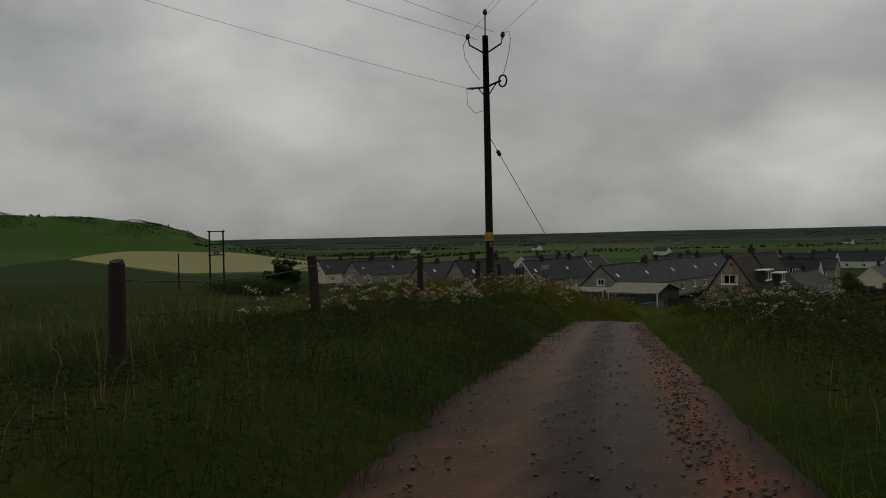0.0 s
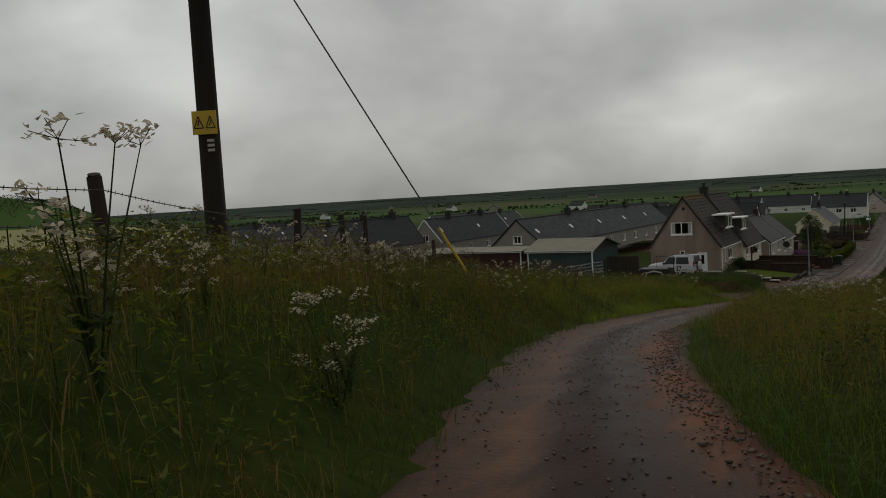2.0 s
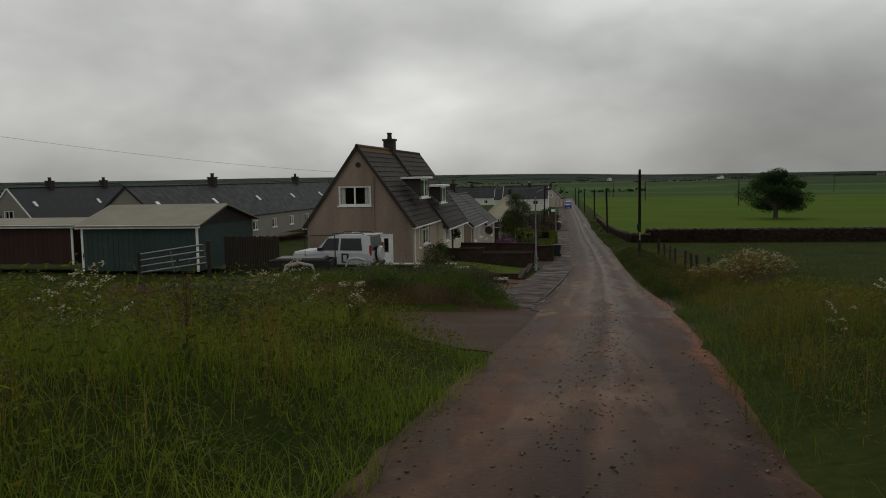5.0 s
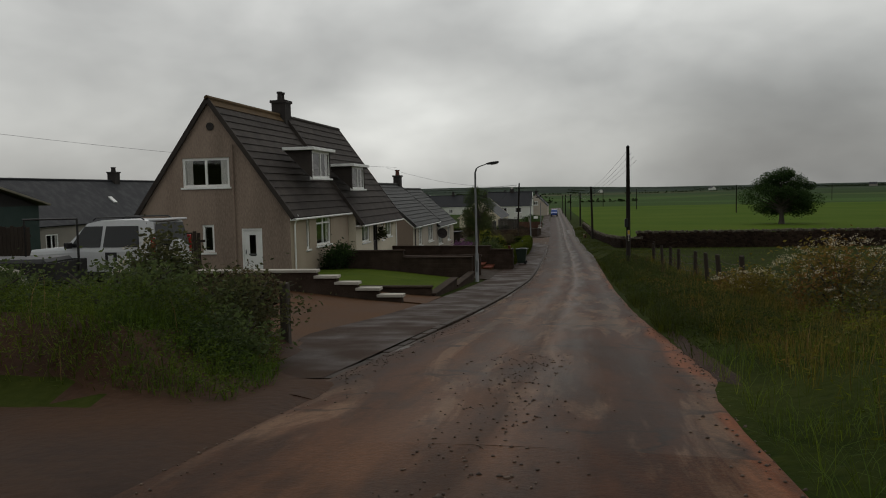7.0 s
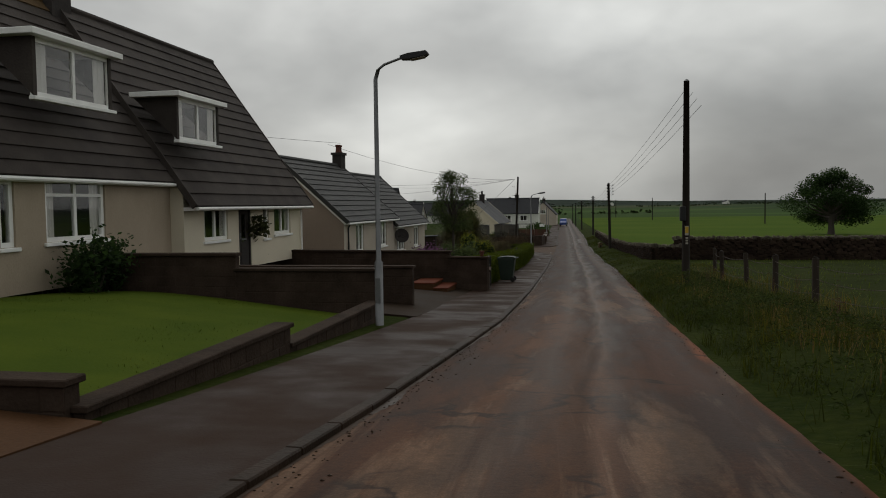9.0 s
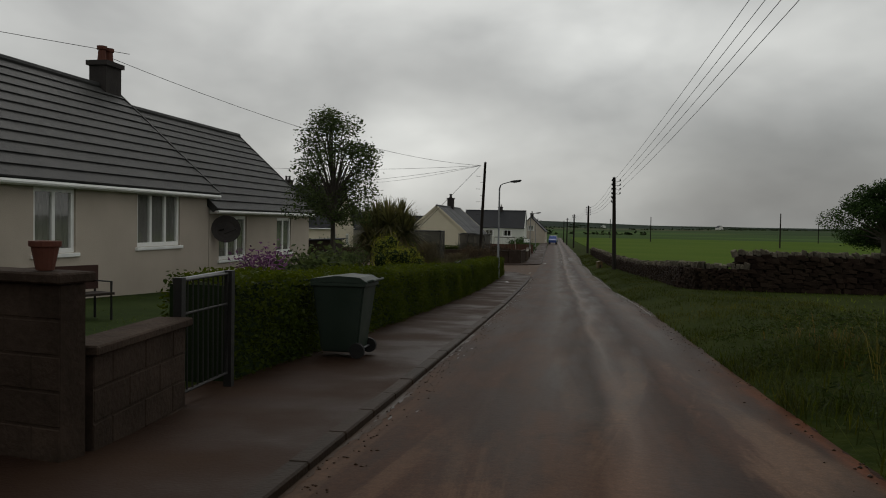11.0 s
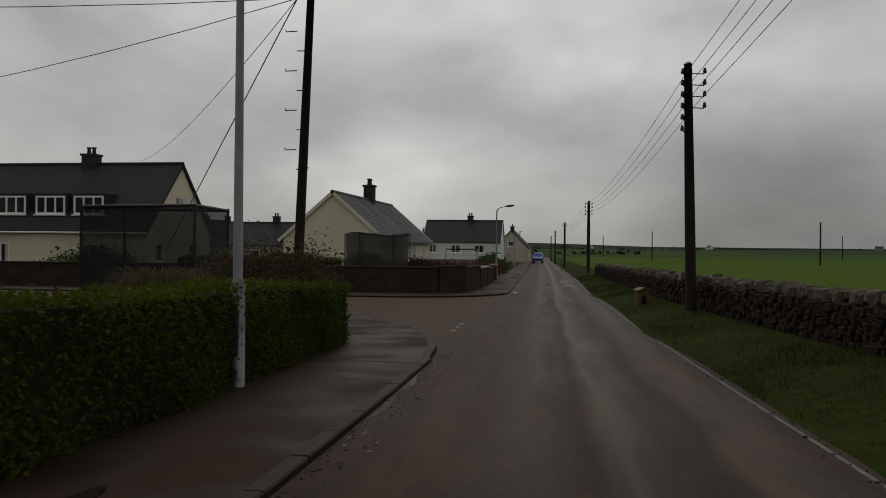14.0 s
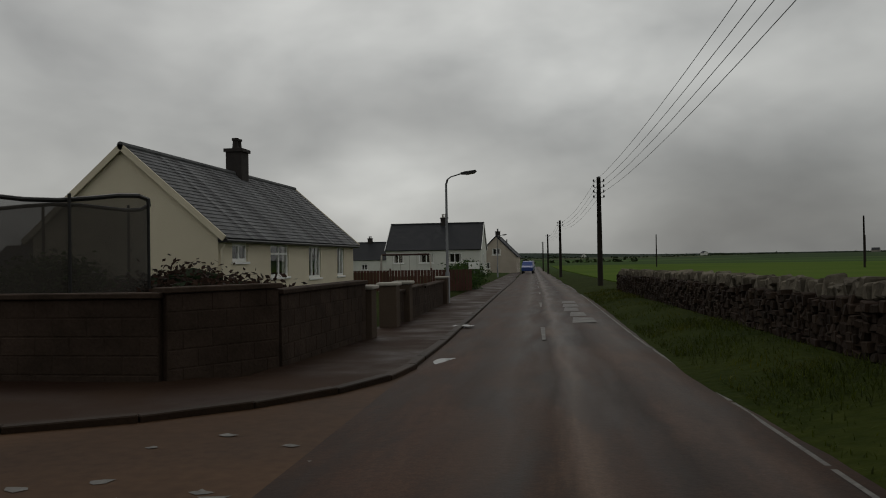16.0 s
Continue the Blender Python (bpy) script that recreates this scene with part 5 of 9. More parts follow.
def telegraph_pole(x, y, top, label, r=0.13, insulators=0, lean=(0, 0), group="telegraph poles", pegs=False):
    z = gz(x, y) - 0.2
    p = thing("telegraph_pole", label, "pole", pose(x, y, z), group)
    h = top - z
    part("shaft", tubes(([(0, 0, 0), (lean[0] * 0.5, lean[1] * 0.5, h * 0.5), (lean[0], lean[1], h)], [r * 1.15, r, r * 0.8]), sides=12), POLEW, p, smooth=True)
    bm = bmesh.new()
    tube(bm, [(lean[0], lean[1], h), (lean[0], lean[1], h + 0.06)], [r * 0.9, r * 0.3], 12)
    part("pole_cap", bm, STEEL, p)
    for i in range(insulators):
        for s in (-1, 1):
            if s > 0 and i > 3:
                continue
            zz = h - 0.25 - 0.30 * i
            bm = tubes(([(0, 0, zz), (0.26 * s, 0, zz - 0.02), (0.28 * s, 0, zz + 0.04)], 0.014), ([(0.28 * s, 0, zz), (0.28 * s, 0, zz + 0.05), (0.28 * s, 0, zz + 0.14)], [0.045, 0.05, 0.03]), sides=8)
            part("insulator", bm, BLACK, p)
    if pegs:
        for i in range(8):
            zz = h - 0.9 - 0.42 * i
            s = 1 if i % 2 else -1
            part("step_iron", tubes(([(0, 0, zz), (0.26 * s, 0.02, zz), (0.26 * s, 0.02, zz + 0.05)], 0.012), sides=6), IRON, p)
    return p


# high-voltage pole at the bend
PX, PY = -21.62, 34.6
PZ = gz(PX, PY)
hv = thing("power_pole", "dark creosoted power pole with insulators and yellow warning sign", "pole", pose(PX, PY, PZ - 0.2))
HT = 7.7 - PZ + 0.2
part("shaft", tubes(([(0, 0, 0), (0.02, 0, HT * 0.5), (0.0, 0, HT)], [0.215, 0.19, 0.155]), sides=14), POLEW, hv, smooth=True)
part("top_spike", tubes(([(0, 0, HT), (0.02, 0, HT + 1.15)], 0.035), sides=8), IRON, hv)


def hv_insulator(parent, x, y, z):
    part("insulator", tubes(([(x, y, z - 0.12), (x, y, z - 0.05), (x, y, z + 0.05), (x, y, z + 0.16)], [0.06, 0.12, 0.13, 0.07]), sides=10), BLACK, parent)


hv_insulator(hv, 0.02, 0, HT + 1.22)
bracket = part("top_bracket", tubes(([(0, 0, HT - 0.95), (-0.72, -0.42, HT - 0.45), (-0.78, -0.45, HT - 0.15)], 0.045), ([(0, 0, HT - 0.95), (0.72, 0.42, HT - 0.45), (0.78, 0.45, HT - 0.15)], 0.045)), IRON, hv)
hv_insulator(hv, -0.80, -0.46, HT - 0.02)
hv_insulator(hv, 0.80, 0.46, HT - 0.02)
part("cross_arm", tubes(([(-1.2, 0.5, HT - 2.55), (0, 0, HT - 2.7), (1.25, -0.5, HT - 2.6)], 0.06), ([(0, 0, HT - 3.3), (0.9, -0.36, HT - 2.65)], 0.03), ([(0, 0, HT - 3.3), (-0.7, 0.3, HT - 2.65)], 0.03)), IRON, hv)
bm = bmesh.new()
for i in range(12):
    a0, a1 = i * math.pi / 6, (i + 1) * math.pi / 6
    tube(bm, [(1.45 + 0.24 * math.cos(a0), -0.6, HT - 2.65 + 0.30 * math.sin(a0)), (1.45 + 0.24 * math.cos(a1), -0.6, HT - 2.65 + 0.30 * math.sin(a1))], 0.045, 6)
part("cable_loop", bm, BLACK, hv)
part("strain_insulator", tubes(([(-1.2, 0.5, HT - 2.55), (-1.9, 0.95, HT - 2.4)], [0.07, 0.05])), BLACK, hv)
for pts in ([(-2.0, 1.0, HT - 2.4), (-1.9, 0.9, HT - 3.3), (-1.1, 0.5, HT - 3.9), (-0.1, 0, HT - 3.9)], [(0.8, 0.46, HT + 0.12), (1.3, 0.3, HT + 0.05), (1.65, -0.1, HT - 0.4), (1.75, -0.4, HT - 1.1), (1.65, -0.55, HT - 1.8), (1.5, -0.6, HT - 2.3)], [(-0.8, -0.46, HT), (-1.15, -0.4, HT - 0.4), (-1.2, -0.2, HT - 1.0), (-0.95, 0.1, HT - 1.7), (-0.6, 0.3, HT - 2.2)]):
    part("jumper_cable", tubes((pts, 0.014), sides=6), WIRE, hv)
SZ = -2.9 - PZ + 0.2
face = -34.0
bm = bbox(-0.23, 0.23, -0.245, -0.225, SZ - 0.22, SZ + 0.22, 0.004)
bmesh.ops.transform(bm, matrix=pose(0, 0, 0, 0, 0, 33), verts=bm.verts)
sign = part("warning_sign", bm, YELLOW, hv, "yellow danger sign with black triangles")
for sx in (-0.11, 0.11):
    bm = bmesh.new()
    for a, b in (((-0.085, -0.10), (0.085, -0.10)), ((0.085, -0.10), (0, 0.12)), ((0, 0.12), (-0.085, -0.10)), ((0.01, 0.05), (-0.015, -0.06))):
        tube(bm, [(sx + a[0], -0.25, SZ + a[1]), (sx + b[0], -0.25, SZ + b[1])], 0.009, 5)
    bmesh.ops.transform(bm, matrix=pose(0, 0, 0, 0, 0, 33), verts=bm.verts)
    part("warning_triangle", bm, BLACK, sign)
bm = bmesh.new()
for i in range(3):
    box(bm, 0.02, 0.15, -0.225, -0.205, SZ - 0.36 - 0.09 * i, SZ - 0.31 - 0.09 * i)
bmesh.ops.transform(bm, matrix=pose(0, 0, 0, 0, 0, 33), verts=bm.verts)
part("number_plate_bars", bm, COPE, hv, "pale bars of a number plate")
# stay wire with its yellow guard
SX, SY = -17.85, 38.3
stay = thing("stay_wire", "steel stay wire with a yellow plastic guard at its foot", "wire", pose(0, 0, 0))
foot = Vector((SX, SY, gz(SX, SY) - 0.1))
head = Vector((PX, PY, 2.6))
part("cable", tubes(([foot, head], 0.017), sides=6), WIRE, stay)
k = head - foot
part("guard", tubes(([foot + k * 0.075, foot + k * 0.175], 0.031), sides=8), YELLOW, stay)
part("stay_insulator", tubes(([foot + k * 0.868, foot + k * 0.875, foot + k * 0.895, foot + k * 0.902], [0.03, 0.11, 0.11, 0.03]), sides=8), BLACK, stay)

TOPZ = PZ - 0.2 + HT
for dx, dz in ((-0.80, 0.12), (0.02, 1.36), (0.80, 0.12)):
    wire("overhead_wire", (PX + dx, PY + 0.55 * dx, TOPZ + dz), (30 + dx * 1.4, -8, 13.0 + dz), 1.2)
for dx, dz in ((-1.9, -2.4), (-0.8, 0.0), (0.8, 0.0)):
    wire("overhead_wire", (PX + dx, PY - 0.5 * dx, TOPZ + dz), (-40 + dx * 3, 6, 17.5 + dz), 0.5, r=0.009)

telegraph_pole(-13.5, 121.2, -7.75, "dark telegraph pole with a cable box beside the fence", 0.12, 0, (0.0, 0))
telegraph_pole(-14.7, 173.7, -10.0, "dark telegraph pole with a row of insulators by the wall", 0.13, 6, (-0.15, 0))
telegraph_pole(-16.1, 221.5, -10.9, "dark telegraph pole beside the street", 0.14, 4)
telegraph_pole(-18.2, 262, -11.5, "dark telegraph pole down the street", 0.14, 2)
telegraph_pole(-20.0, 300, -11.9, "far telegraph pole down the street", 0.13, 1)
telegraph_pole(-21.5, 340, -12.3, "far telegraph pole down the street", 0.13, 1)
telegraph_pole(-23.67, 168.3, -9.4, "telegraph pole with step irons at the street corner", 0.10, 0, (0.3, 0), pegs=True)
telegraph_pole(25.9, 300, -10.1, "lone telegraph pole in the green field", 0.14)
telegraph_pole(4.0, 365, -10.6, "lone telegraph pole far in the field", 0.13)
telegraph_pole(60, 395, -11.0, "lone telegraph pole far in the field", 0.13)
telegraph_pole(100, 470, -10.0, "lone telegraph pole far in the field", 0.13)
telegraph_pole(-6, 420, -11.0, "lone telegraph pole far in the field", 0.13)
telegraph_pole(-28.2, 330, -11.9, "telegraph pole beside the far houses", 0.13)
CABLES = [(-0.2, 0.0), (-0.08, -0.25), (0.04, -0.46), (0.17, -0.68)]
line = [(-14.7, 173.7, -10.25), (-16.1, 221.5, -11.1), (-18.2, 262, -11.7), (-20.0, 300, -12.1)]
for dx, dz in CABLES:
    wire("overhead_wire", (-13.2 + dx * 1.2, 121.2, -7.9 + dz), (-14.7 + dx, 173.7, -10.25 + dz), 0.25)
    for a, b in zip(line, line[1:]):
        wire("overhead_wire", (a[0] + dx, a[1], a[2] + dz), (b[0] + dx, b[1], b[2] + dz), 0.6, 0.008)
part_box = thing("cable_box", "dark cable box strapped to the telegraph pole", "cable box", pose(-13.62, 121.1, -12.55))
part("box_body", bbox(-0.10, 0.10, -0.12, 0.1, 0, 0.5, 0.02), BLACK, part_box)
notice = thing("pole_notice", "small yellow warning notice fixed to the pole", "sign", pose(-13.50, 121.05, -13.05))
part("plate", bbox(-0.05, 0.07, -0.03, 0.0, 0, 0.32), COPE, notice)
part("notice_band", bbox(-0.045, 0.065, -0.034, -0.03, 0.08, 0.30), YELLOW, notice)
for i in range(3):
    part("plate_bar", bbox(-0.03, 0.05, -0.06, -0.03, -0.12 - 0.09 * i, -0.06 - 0.09 * i), COPE, notice)
CORNER = (-23.67, 168.3, -9.6)
for b, s in (((-33, 141.0, -8.0), 0.7), ((-62, 160, -7.5), 1.3), ((-48, 205, -9.0), 0.6), ((-60, 178, -10.0), 1.2)):
    wire("service_wire", CORNER, b, s, 0.010, "thin service wire from the corner pole")
wire("stay_cable", CORNER, (-30.5, 175.5, -15.2), 0.0, 0.014, "steel stay cable of the corner pole")
wire("service_wire", (-32.0, 140.5, -8.0), (-60, 108, -4.5), 0.6, 0.010, "thin service wire to the cottage chimney")


def street_lamp(x, y, top, reach, label):
    z = gz(x, y) + 0.05
    s = thing("street_lamp", label, "street lamp", pose(x, y, z), "street lamps")
    h = top - z
    part("column", tubes(([(0, 0, 0), (0, 0, 1.25), (0, 0, 1.3), (0, 0, h - 0.25), (0.06, 0, h - 0.06)], [0.085, 0.085, 0.055, 0.042, 0.036]), sides=12), STEEL, s, smooth=True)
    part("arm", tubes(([(0.06, 0, h - 0.06), (0.18, 0, h + 0.03), (reach * 0.55, 0, h + 0.16)], 0.026), sides=8), STEEL, s)
    bm = bmesh.new()
    m = pose(reach * 0.5, 0, h + 0.14, 0, -9, 0)
    prism(bm, [(0, -0.03), (0.16, -0.06), (reach * 0.46, -0.06), (reach * 0.52, -0.02), (reach * 0.5, 0.03), (0.16, 0.05), (0, 0.03)], 0.24, m @ Matrix.Translation((0, -0.12, 0)))
    lamp = part("lantern", bm, BLACK, s)
    bm = bbox(0.18, reach * 0.45, -0.09, 0.09, -0.085, -0.062, 0.008)
    bmesh.ops.transform(bm, matrix=m, verts=bm.verts)
    part("lens", bm, COPE, lamp)
    part("access_door", bbox(-0.05, 0.05, -0.092, -0.083, 0.45, 0.95), STEEL, s)


street_lamp(-20.95, 107.8, -9.15, 1.05, "grey steel street lamp on the pavement before the lawn")
street_lamp(-21.62, 160.5, -11.2, 1.2, "grey steel street lamp standing in the hedge")
street_lamp(-22.6, 205.5, -12.3, 1.15, "grey steel street lamp beside the garden wall")
street_lamp(-25.4, 268, -12.9, 1.1, "grey street lamp further down the street")


# ---- street furniture, walls ----
# kerbstones
def kerbs(y0, y1, step, group_name, label):
    k = thing("kerb", label, "kerb", kind="structure")
    bm = bbox(-0.075, 0.075, 0.002, step - 0.004, -0.16, 0.047, 0.014)
    first = part("kerbstone", bm, KERB, k)
    first_used = False
    y = y0
    while y < y1:
        a, b = way_x(y) - way_w(y) - 0.06, way_x(y + step) - way_w(y + step) - 0.06
        ob = first if not first_used else first.copy()
        if first_used:
            scene.collection.objects.link(ob)
        first_used = True
        ob.matrix_local = pose(a, y, float(base_z(y)) - 0.012 - 0.07 * (1 - float(smooth((y - 82) / 7))) + random.uniform(-0.004, 0.004), math.degrees(math.atan2(float(base_z(y + step) - base_z(y)), step)), 0, math.degrees(math.atan2(-(b - a), step)) + random.uniform(-0.2, 0.2))
        y += step


kerbs(81.6, 163, 0.914, "kerb", "worn concrete kerb of the pavement")
kerbs(186.4, 262, 0.914, "kerb", "concrete kerb of the far pavement")


def polyline_kerb(points, label):
    k = thing("kerb", label, "kerb", kind="structure")
    for (x0, y0), (x1, y1) in zip(points, points[1:]):
        d = math.hypot(x1 - x0, y1 - y0)
        bm = bbox(-0.075, 0.075, 0, d, -0.16, 0.051, 0.012)
        ob = part("kerbstone", bm, KERB, k)
        ob.matrix_local = pose(x0, y0, float(base_z((y0 + y1) / 2)) - 0.012, 0, 0, math.degrees(math.atan2(-(x1 - x0), y1 - y0)))


def arc(cx, cy, r, a0, a1, n):
    return [(cx + r * math.cos(math.radians(a0 + (a1 - a0) * i / n)), cy + r * math.sin(math.radians(a0 + (a1 - a0) * i / n))) for i in range(n + 1)]


NEAR_C = [(-20.0, 163.0), (-20.2, 165.4), (-20.6, 167.3), (-21.4, 169.4), (-22.6, 171.3), (-24.0, 172.8), (-25.8, 174.0), (-28.0, 174.7)]
FAR_C = arc(-25.4, 186.3, 4.95, -90, 0, 7)
polyline_kerb(NEAR_C + [(-28.0 - 3 * i, 174.7 + 0.05 * i) for i in range(1, 10)], "curved concrete kerb at the side road")
polyline_kerb([(-58 + 3 * i, 181.35) for i in range(11)] + FAR_C, "curved concrete kerb across the side road")


def fan(name, pts, mat, lift, label, category):
    bm = bmesh.new()
    f = bm.faces.new([bm.verts.new((x, y, float(base_z(y)) + lift)) for x, y in pts])
    bmesh.ops.triangulate(bm, faces=[f])
    return tagged(mesh_object(name, bm, mat), label, category, kind="structure")


fan("pavement_corner_near", [(-22.0, 163.0), (-20.05, 163.2)] + [(x - 0.06, y - 0.04) for x, y in NEAR_C[1:]] + [(-55, 175.1), (-55, 172.6), (-27.5, 172.2), (-24.5, 170.4), (-23.0, 167.0)], PAVE, 0.034, "wet tarmac pavement round the near corner", "pavement")
fan("pavement_corner_far", [(-58, 184.4), (-58, 181.4)] + [(x - 0.03, y + 0.05) for x, y in FAR_C] + [(-22.2, 190.0), (-22.3, 184.9)], PAVE, 0.034, "wet tarmac pavement round the far corner", "pavement")
bm = bmesh.new()
ys = np.linspace(163.5, 188, 20)
rows = []
for y in ys:
    rows.append([bm.verts.new((x, y, float(base_z(y)) - 0.03 + 0.005 * math.sin(x * 2 + y))) for x in np.linspace(-95, float(way_x(y) - way_w(y)) + 0.05, 24)])
for r0, r1 in zip(rows, rows[1:]):
    for i in range(23):
        bm.faces.new((r0[i], r0[i + 1], r1[i + 1], r1[i]))
tagged(mesh_object("road_side", bm, TARMAC2, True), "paler wet tarmac of the side road", "road", kind="structure")

# worn markings
marks = thing("road_marking", "worn white broken lines across the side road mouth", "road marking", kind="structure")
for i, (x, y, turn_by) in enumerate(((-20.38, 168.95, 0), (-20.40, 169.8, 1), (-20.42, 170.7, 2), (-21.05, 174.3, 76), (-21.65, 174.42, 80), (-20.9, 177.4, 4), (-21.0, 179.1, 3))):
    bm = bmesh.new()
    rim = [(0.062 * (1 if k < 6 else -1) * (0.85 + 0.15 * math.sin(7.3 * k + 2.1 * i)), (0.5 if i < 3 else 0.25) * (k if k < 6 else 11 - k) / 5 + 0.03 * math.sin(5.1 * k + i)) for k in range(12)]
    spin = pose(x, y, 0, 0, 0, turn_by)
    for a, b in rim:
        q = spin @ Vector((a, b, 0))
        bm.verts.new((q.x, q.y, float(base_z(q.y)) - 0.0215))
    bm.faces.new(bm.verts[:])
    part("dash", bm, PAINT, marks)
edge_line = thing("road_marking", "worn white line along the verge side of the street", "road marking", kind="structure")
for i in range(40):
    y = 137 + i * 2.6
    a, b = way_x(y) + way_w(y) - 0.16, way_x(y + 2.5) + way_w(y + 2.5) - 0.16
    bm = bmesh.new()
    zz = lambda yy: float(base_z(yy)) - 0.0155
    vs = [bm.verts.new(v) for v in ((a - 0.022, y, zz(y)), (a + 0.022, y, zz(y)), (b + 0.022, y + 2.5, zz(y + 2.5)), (b - 0.022, y + 2.5, zz(y + 2.5)))]
    bm.faces.new(vs)
    part("dash", bm, PAINT, edge_line)
centre_line = thing("road_marking", "worn white dashes along the middle of the street", "road marking", kind="structure")
for i in range(9):
    y = 190 + i * 12
    a, b = way_x(y) - 0.05, way_x(y + 3) - 0.05
    bm = bmesh.new()
    vs = [bm.verts.new(v) for v in ((a - 0.03, y, float(base_z(y)) + 0.031), (a + 0.03, y, float(base_z(y)) + 0.031), (b + 0.05, y + 3, float(base_z(y + 3)) + 0.031), (b - 0.05, y + 3, float(base_z(y + 3)) + 0.031))]
    bm.faces.new(vs)
    part("dash", bm, PAINT, centre_line)

worn = thing("road_marking", "worn white lettering patch on the street", "road marking", kind="structure")
for k in range(5):
    y = 194.5 + 2.5 * k
    x0, x1 = float(way_x(y)) + 0.65 + 0.05 * math.sin(k * 2.1), float(way_x(y)) + 1.15 + 0.08 * math.cos(k * 1.7)
    bm = bmesh.new()
    bm.faces.new([bm.verts.new((x, yy, float(base_z(yy)) + 0.019)) for x, yy in ((x0, y), (x1, y + 0.15), (x1 - 0.03, y + 1.9), (x0 + 0.05, y + 2.1))])
    part("paint_patch", bm, PAINT, worn)


def drystone(name, points, height, label, seed, base_lift=0.0, size=0.34):
    """A dry stone wall along points: a core with proud, uneven stones as parts, rough copes on top."""
    rnd = random.Random(seed)
    tall = height if callable(height) else (lambda y: height)
    w = thing(name, label, "stone wall", kind="structure")
    core = bmesh.new()
    shapes = []
    for k in range(7):
        bm = bmesh.new()
        bmesh.ops.create_cube(bm, size=1.0)
        for v in bm.verts:
            v.co += Vector([rnd.uniform(-0.13, 0.13) for _ in range(3)])
        bmesh.ops.bevel(bm, geom=bm.edges[:], offset=0.10, segments=1, affect="EDGES")
        me = bpy.data.meshes.new("stone")
        bm.to_mesh(me)
        bm.free()
        me.materials.append(STONE)
        shapes.append(me)
    capshapes = []
    for k in range(5):
        me = shapes[k].copy()
        me.materials.clear()
        me.materials.append(LICHEN)
        capshapes.append(me)
    count = 0
    rest_v, rest_f, cope_v, cope_f, capped = [], [], [], [], 0
    for (x0, y0), (x1, y1) in zip(points, points[1:]):
        d = math.hypot(x1 - x0, y1 - y0)
        rz = math.degrees(math.atan2(y1 - y0, x1 - x0))
        face_side = -1 if x1 - x0 > abs(y1 - y0) else 1
        n = max(1, int(d / 2.0))
        for i in range(n):
            a, b = i / n, (i + 1) / n
            ax, ay, bx, by = x0 + (x1 - x0) * a, y0 + (y1 - y0) * a, x0 + (x1 - x0) * b, y0 + (y1 - y0) * b
            za, zb = gz(ax, ay) + base_lift, gz(bx, by) + base_lift
            m = pose(ax, ay, 0, 0, 0, rz)
            L = d / n
            vs = [core.verts.new(m @ Vector(v)) for v in ((0, -0.2, za - 0.3), (L, -0.2, zb - 0.3), (L, 0.2, zb - 0.3), (0, 0.2, za - 0.3), (0, -0.14, za + tall(ay) - 0.1), (L, -0.14, zb + tall(by) - 0.1), (L, 0.14, zb + tall(by) - 0.1), (0, 0.14, za + tall(ay) - 0.1))]
            for f in ((0, 1, 5, 4), (1, 2, 6, 5), (2, 3, 7, 6), (3, 0, 4, 7), (4, 5, 6, 7)):
                core.faces.new([vs[j] for j in f])
        s = 0.0
        while s < d:
            f = s / d
            px, py = x0 + (x1 - x0) * f, y0 + (y1 - y0) * f
            zb = gz(px, py) + base_lift
            zz, row = 0.0, 0
            sw = size * rnd.uniform(0.8, 1.25)
            while zz < tall(py) - 0.16:
                sh = size * rnd.uniform(0.42, 0.72)
                for side in (-1, 1):
                    m = pose(px, py, zb + zz + sh / 2, 0, 0, rz) @ pose(rnd.uniform(-0.08, 0.08) + (row % 2) * sw * 0.5, side * (0.15 + rnd.uniform(-0.025, 0.03)), 0, rnd.uniform(-6, 6), rnd.uniform(-8, 8), rnd.uniform(-6, 6)) @ Matrix.Diagonal((sw * rnd.uniform(0.95, 1.18), 0.22, sh * 1.08, 1))
                    me = rnd.choice(shapes)
                    if count < 290 and side == face_side:
                        ob = new("stone", me)
                        ob.parent = w
                        ob.matrix_local = m
                        count += 1
                    elif side == face_side:
                        o = len(rest_v)
                        rest_v.extend(m @ v.co for v in me.vertices)
                        rest_f.extend([[o + q for q in p.vertices] for p in me.polygons])
                zz += sh
                row += 1
            s += sw
        s = 0.0
        while s < d:
            f = s / d
            px, py = x0 + (x1 - x0) * f, y0 + (y1 - y0) * f
            sw = rnd.uniform(0.09, 0.21)
            m = pose(px, py, gz(px, py) + base_lift + tall(py) + rnd.uniform(-0.05, 0.05), 0, 0, rz) @ pose(0, 0, 0, rnd.uniform(-10, 10), rnd.uniform(-20, 20), rnd.uniform(-12, 12)) @ Matrix.Diagonal((sw, rnd.uniform(0.24, 0.36), rnd.uniform(0.16, 0.30), 1))
            me = rnd.choice(capshapes)
            capped += 1
            if capped <= 290:
                ob = new("cope_stone", me)
                ob.parent = w
                ob.matrix_local = m
            else:
                o = len(cope_v)
                cope_v.extend(m @ v.co for v in me.vertices)
                cope_f.extend([[o + q for q in p.vertices] for p in me.polygons])
            s += sw * 0.95
    part("core", core, STONE, w)
    for name, vs, fs, mat in (("stones", rest_v, rest_f, STONE), ("cope_stones", cope_v, cope_f, LICHEN)):
        if fs:
            me = bpy.data.meshes.new(name)
            me.from_pydata([tuple(v) for v in vs], [], fs)
            me.materials.append(mat)
            o = new(name, me)
            o.parent = w
            o["kind"] = "stuff"


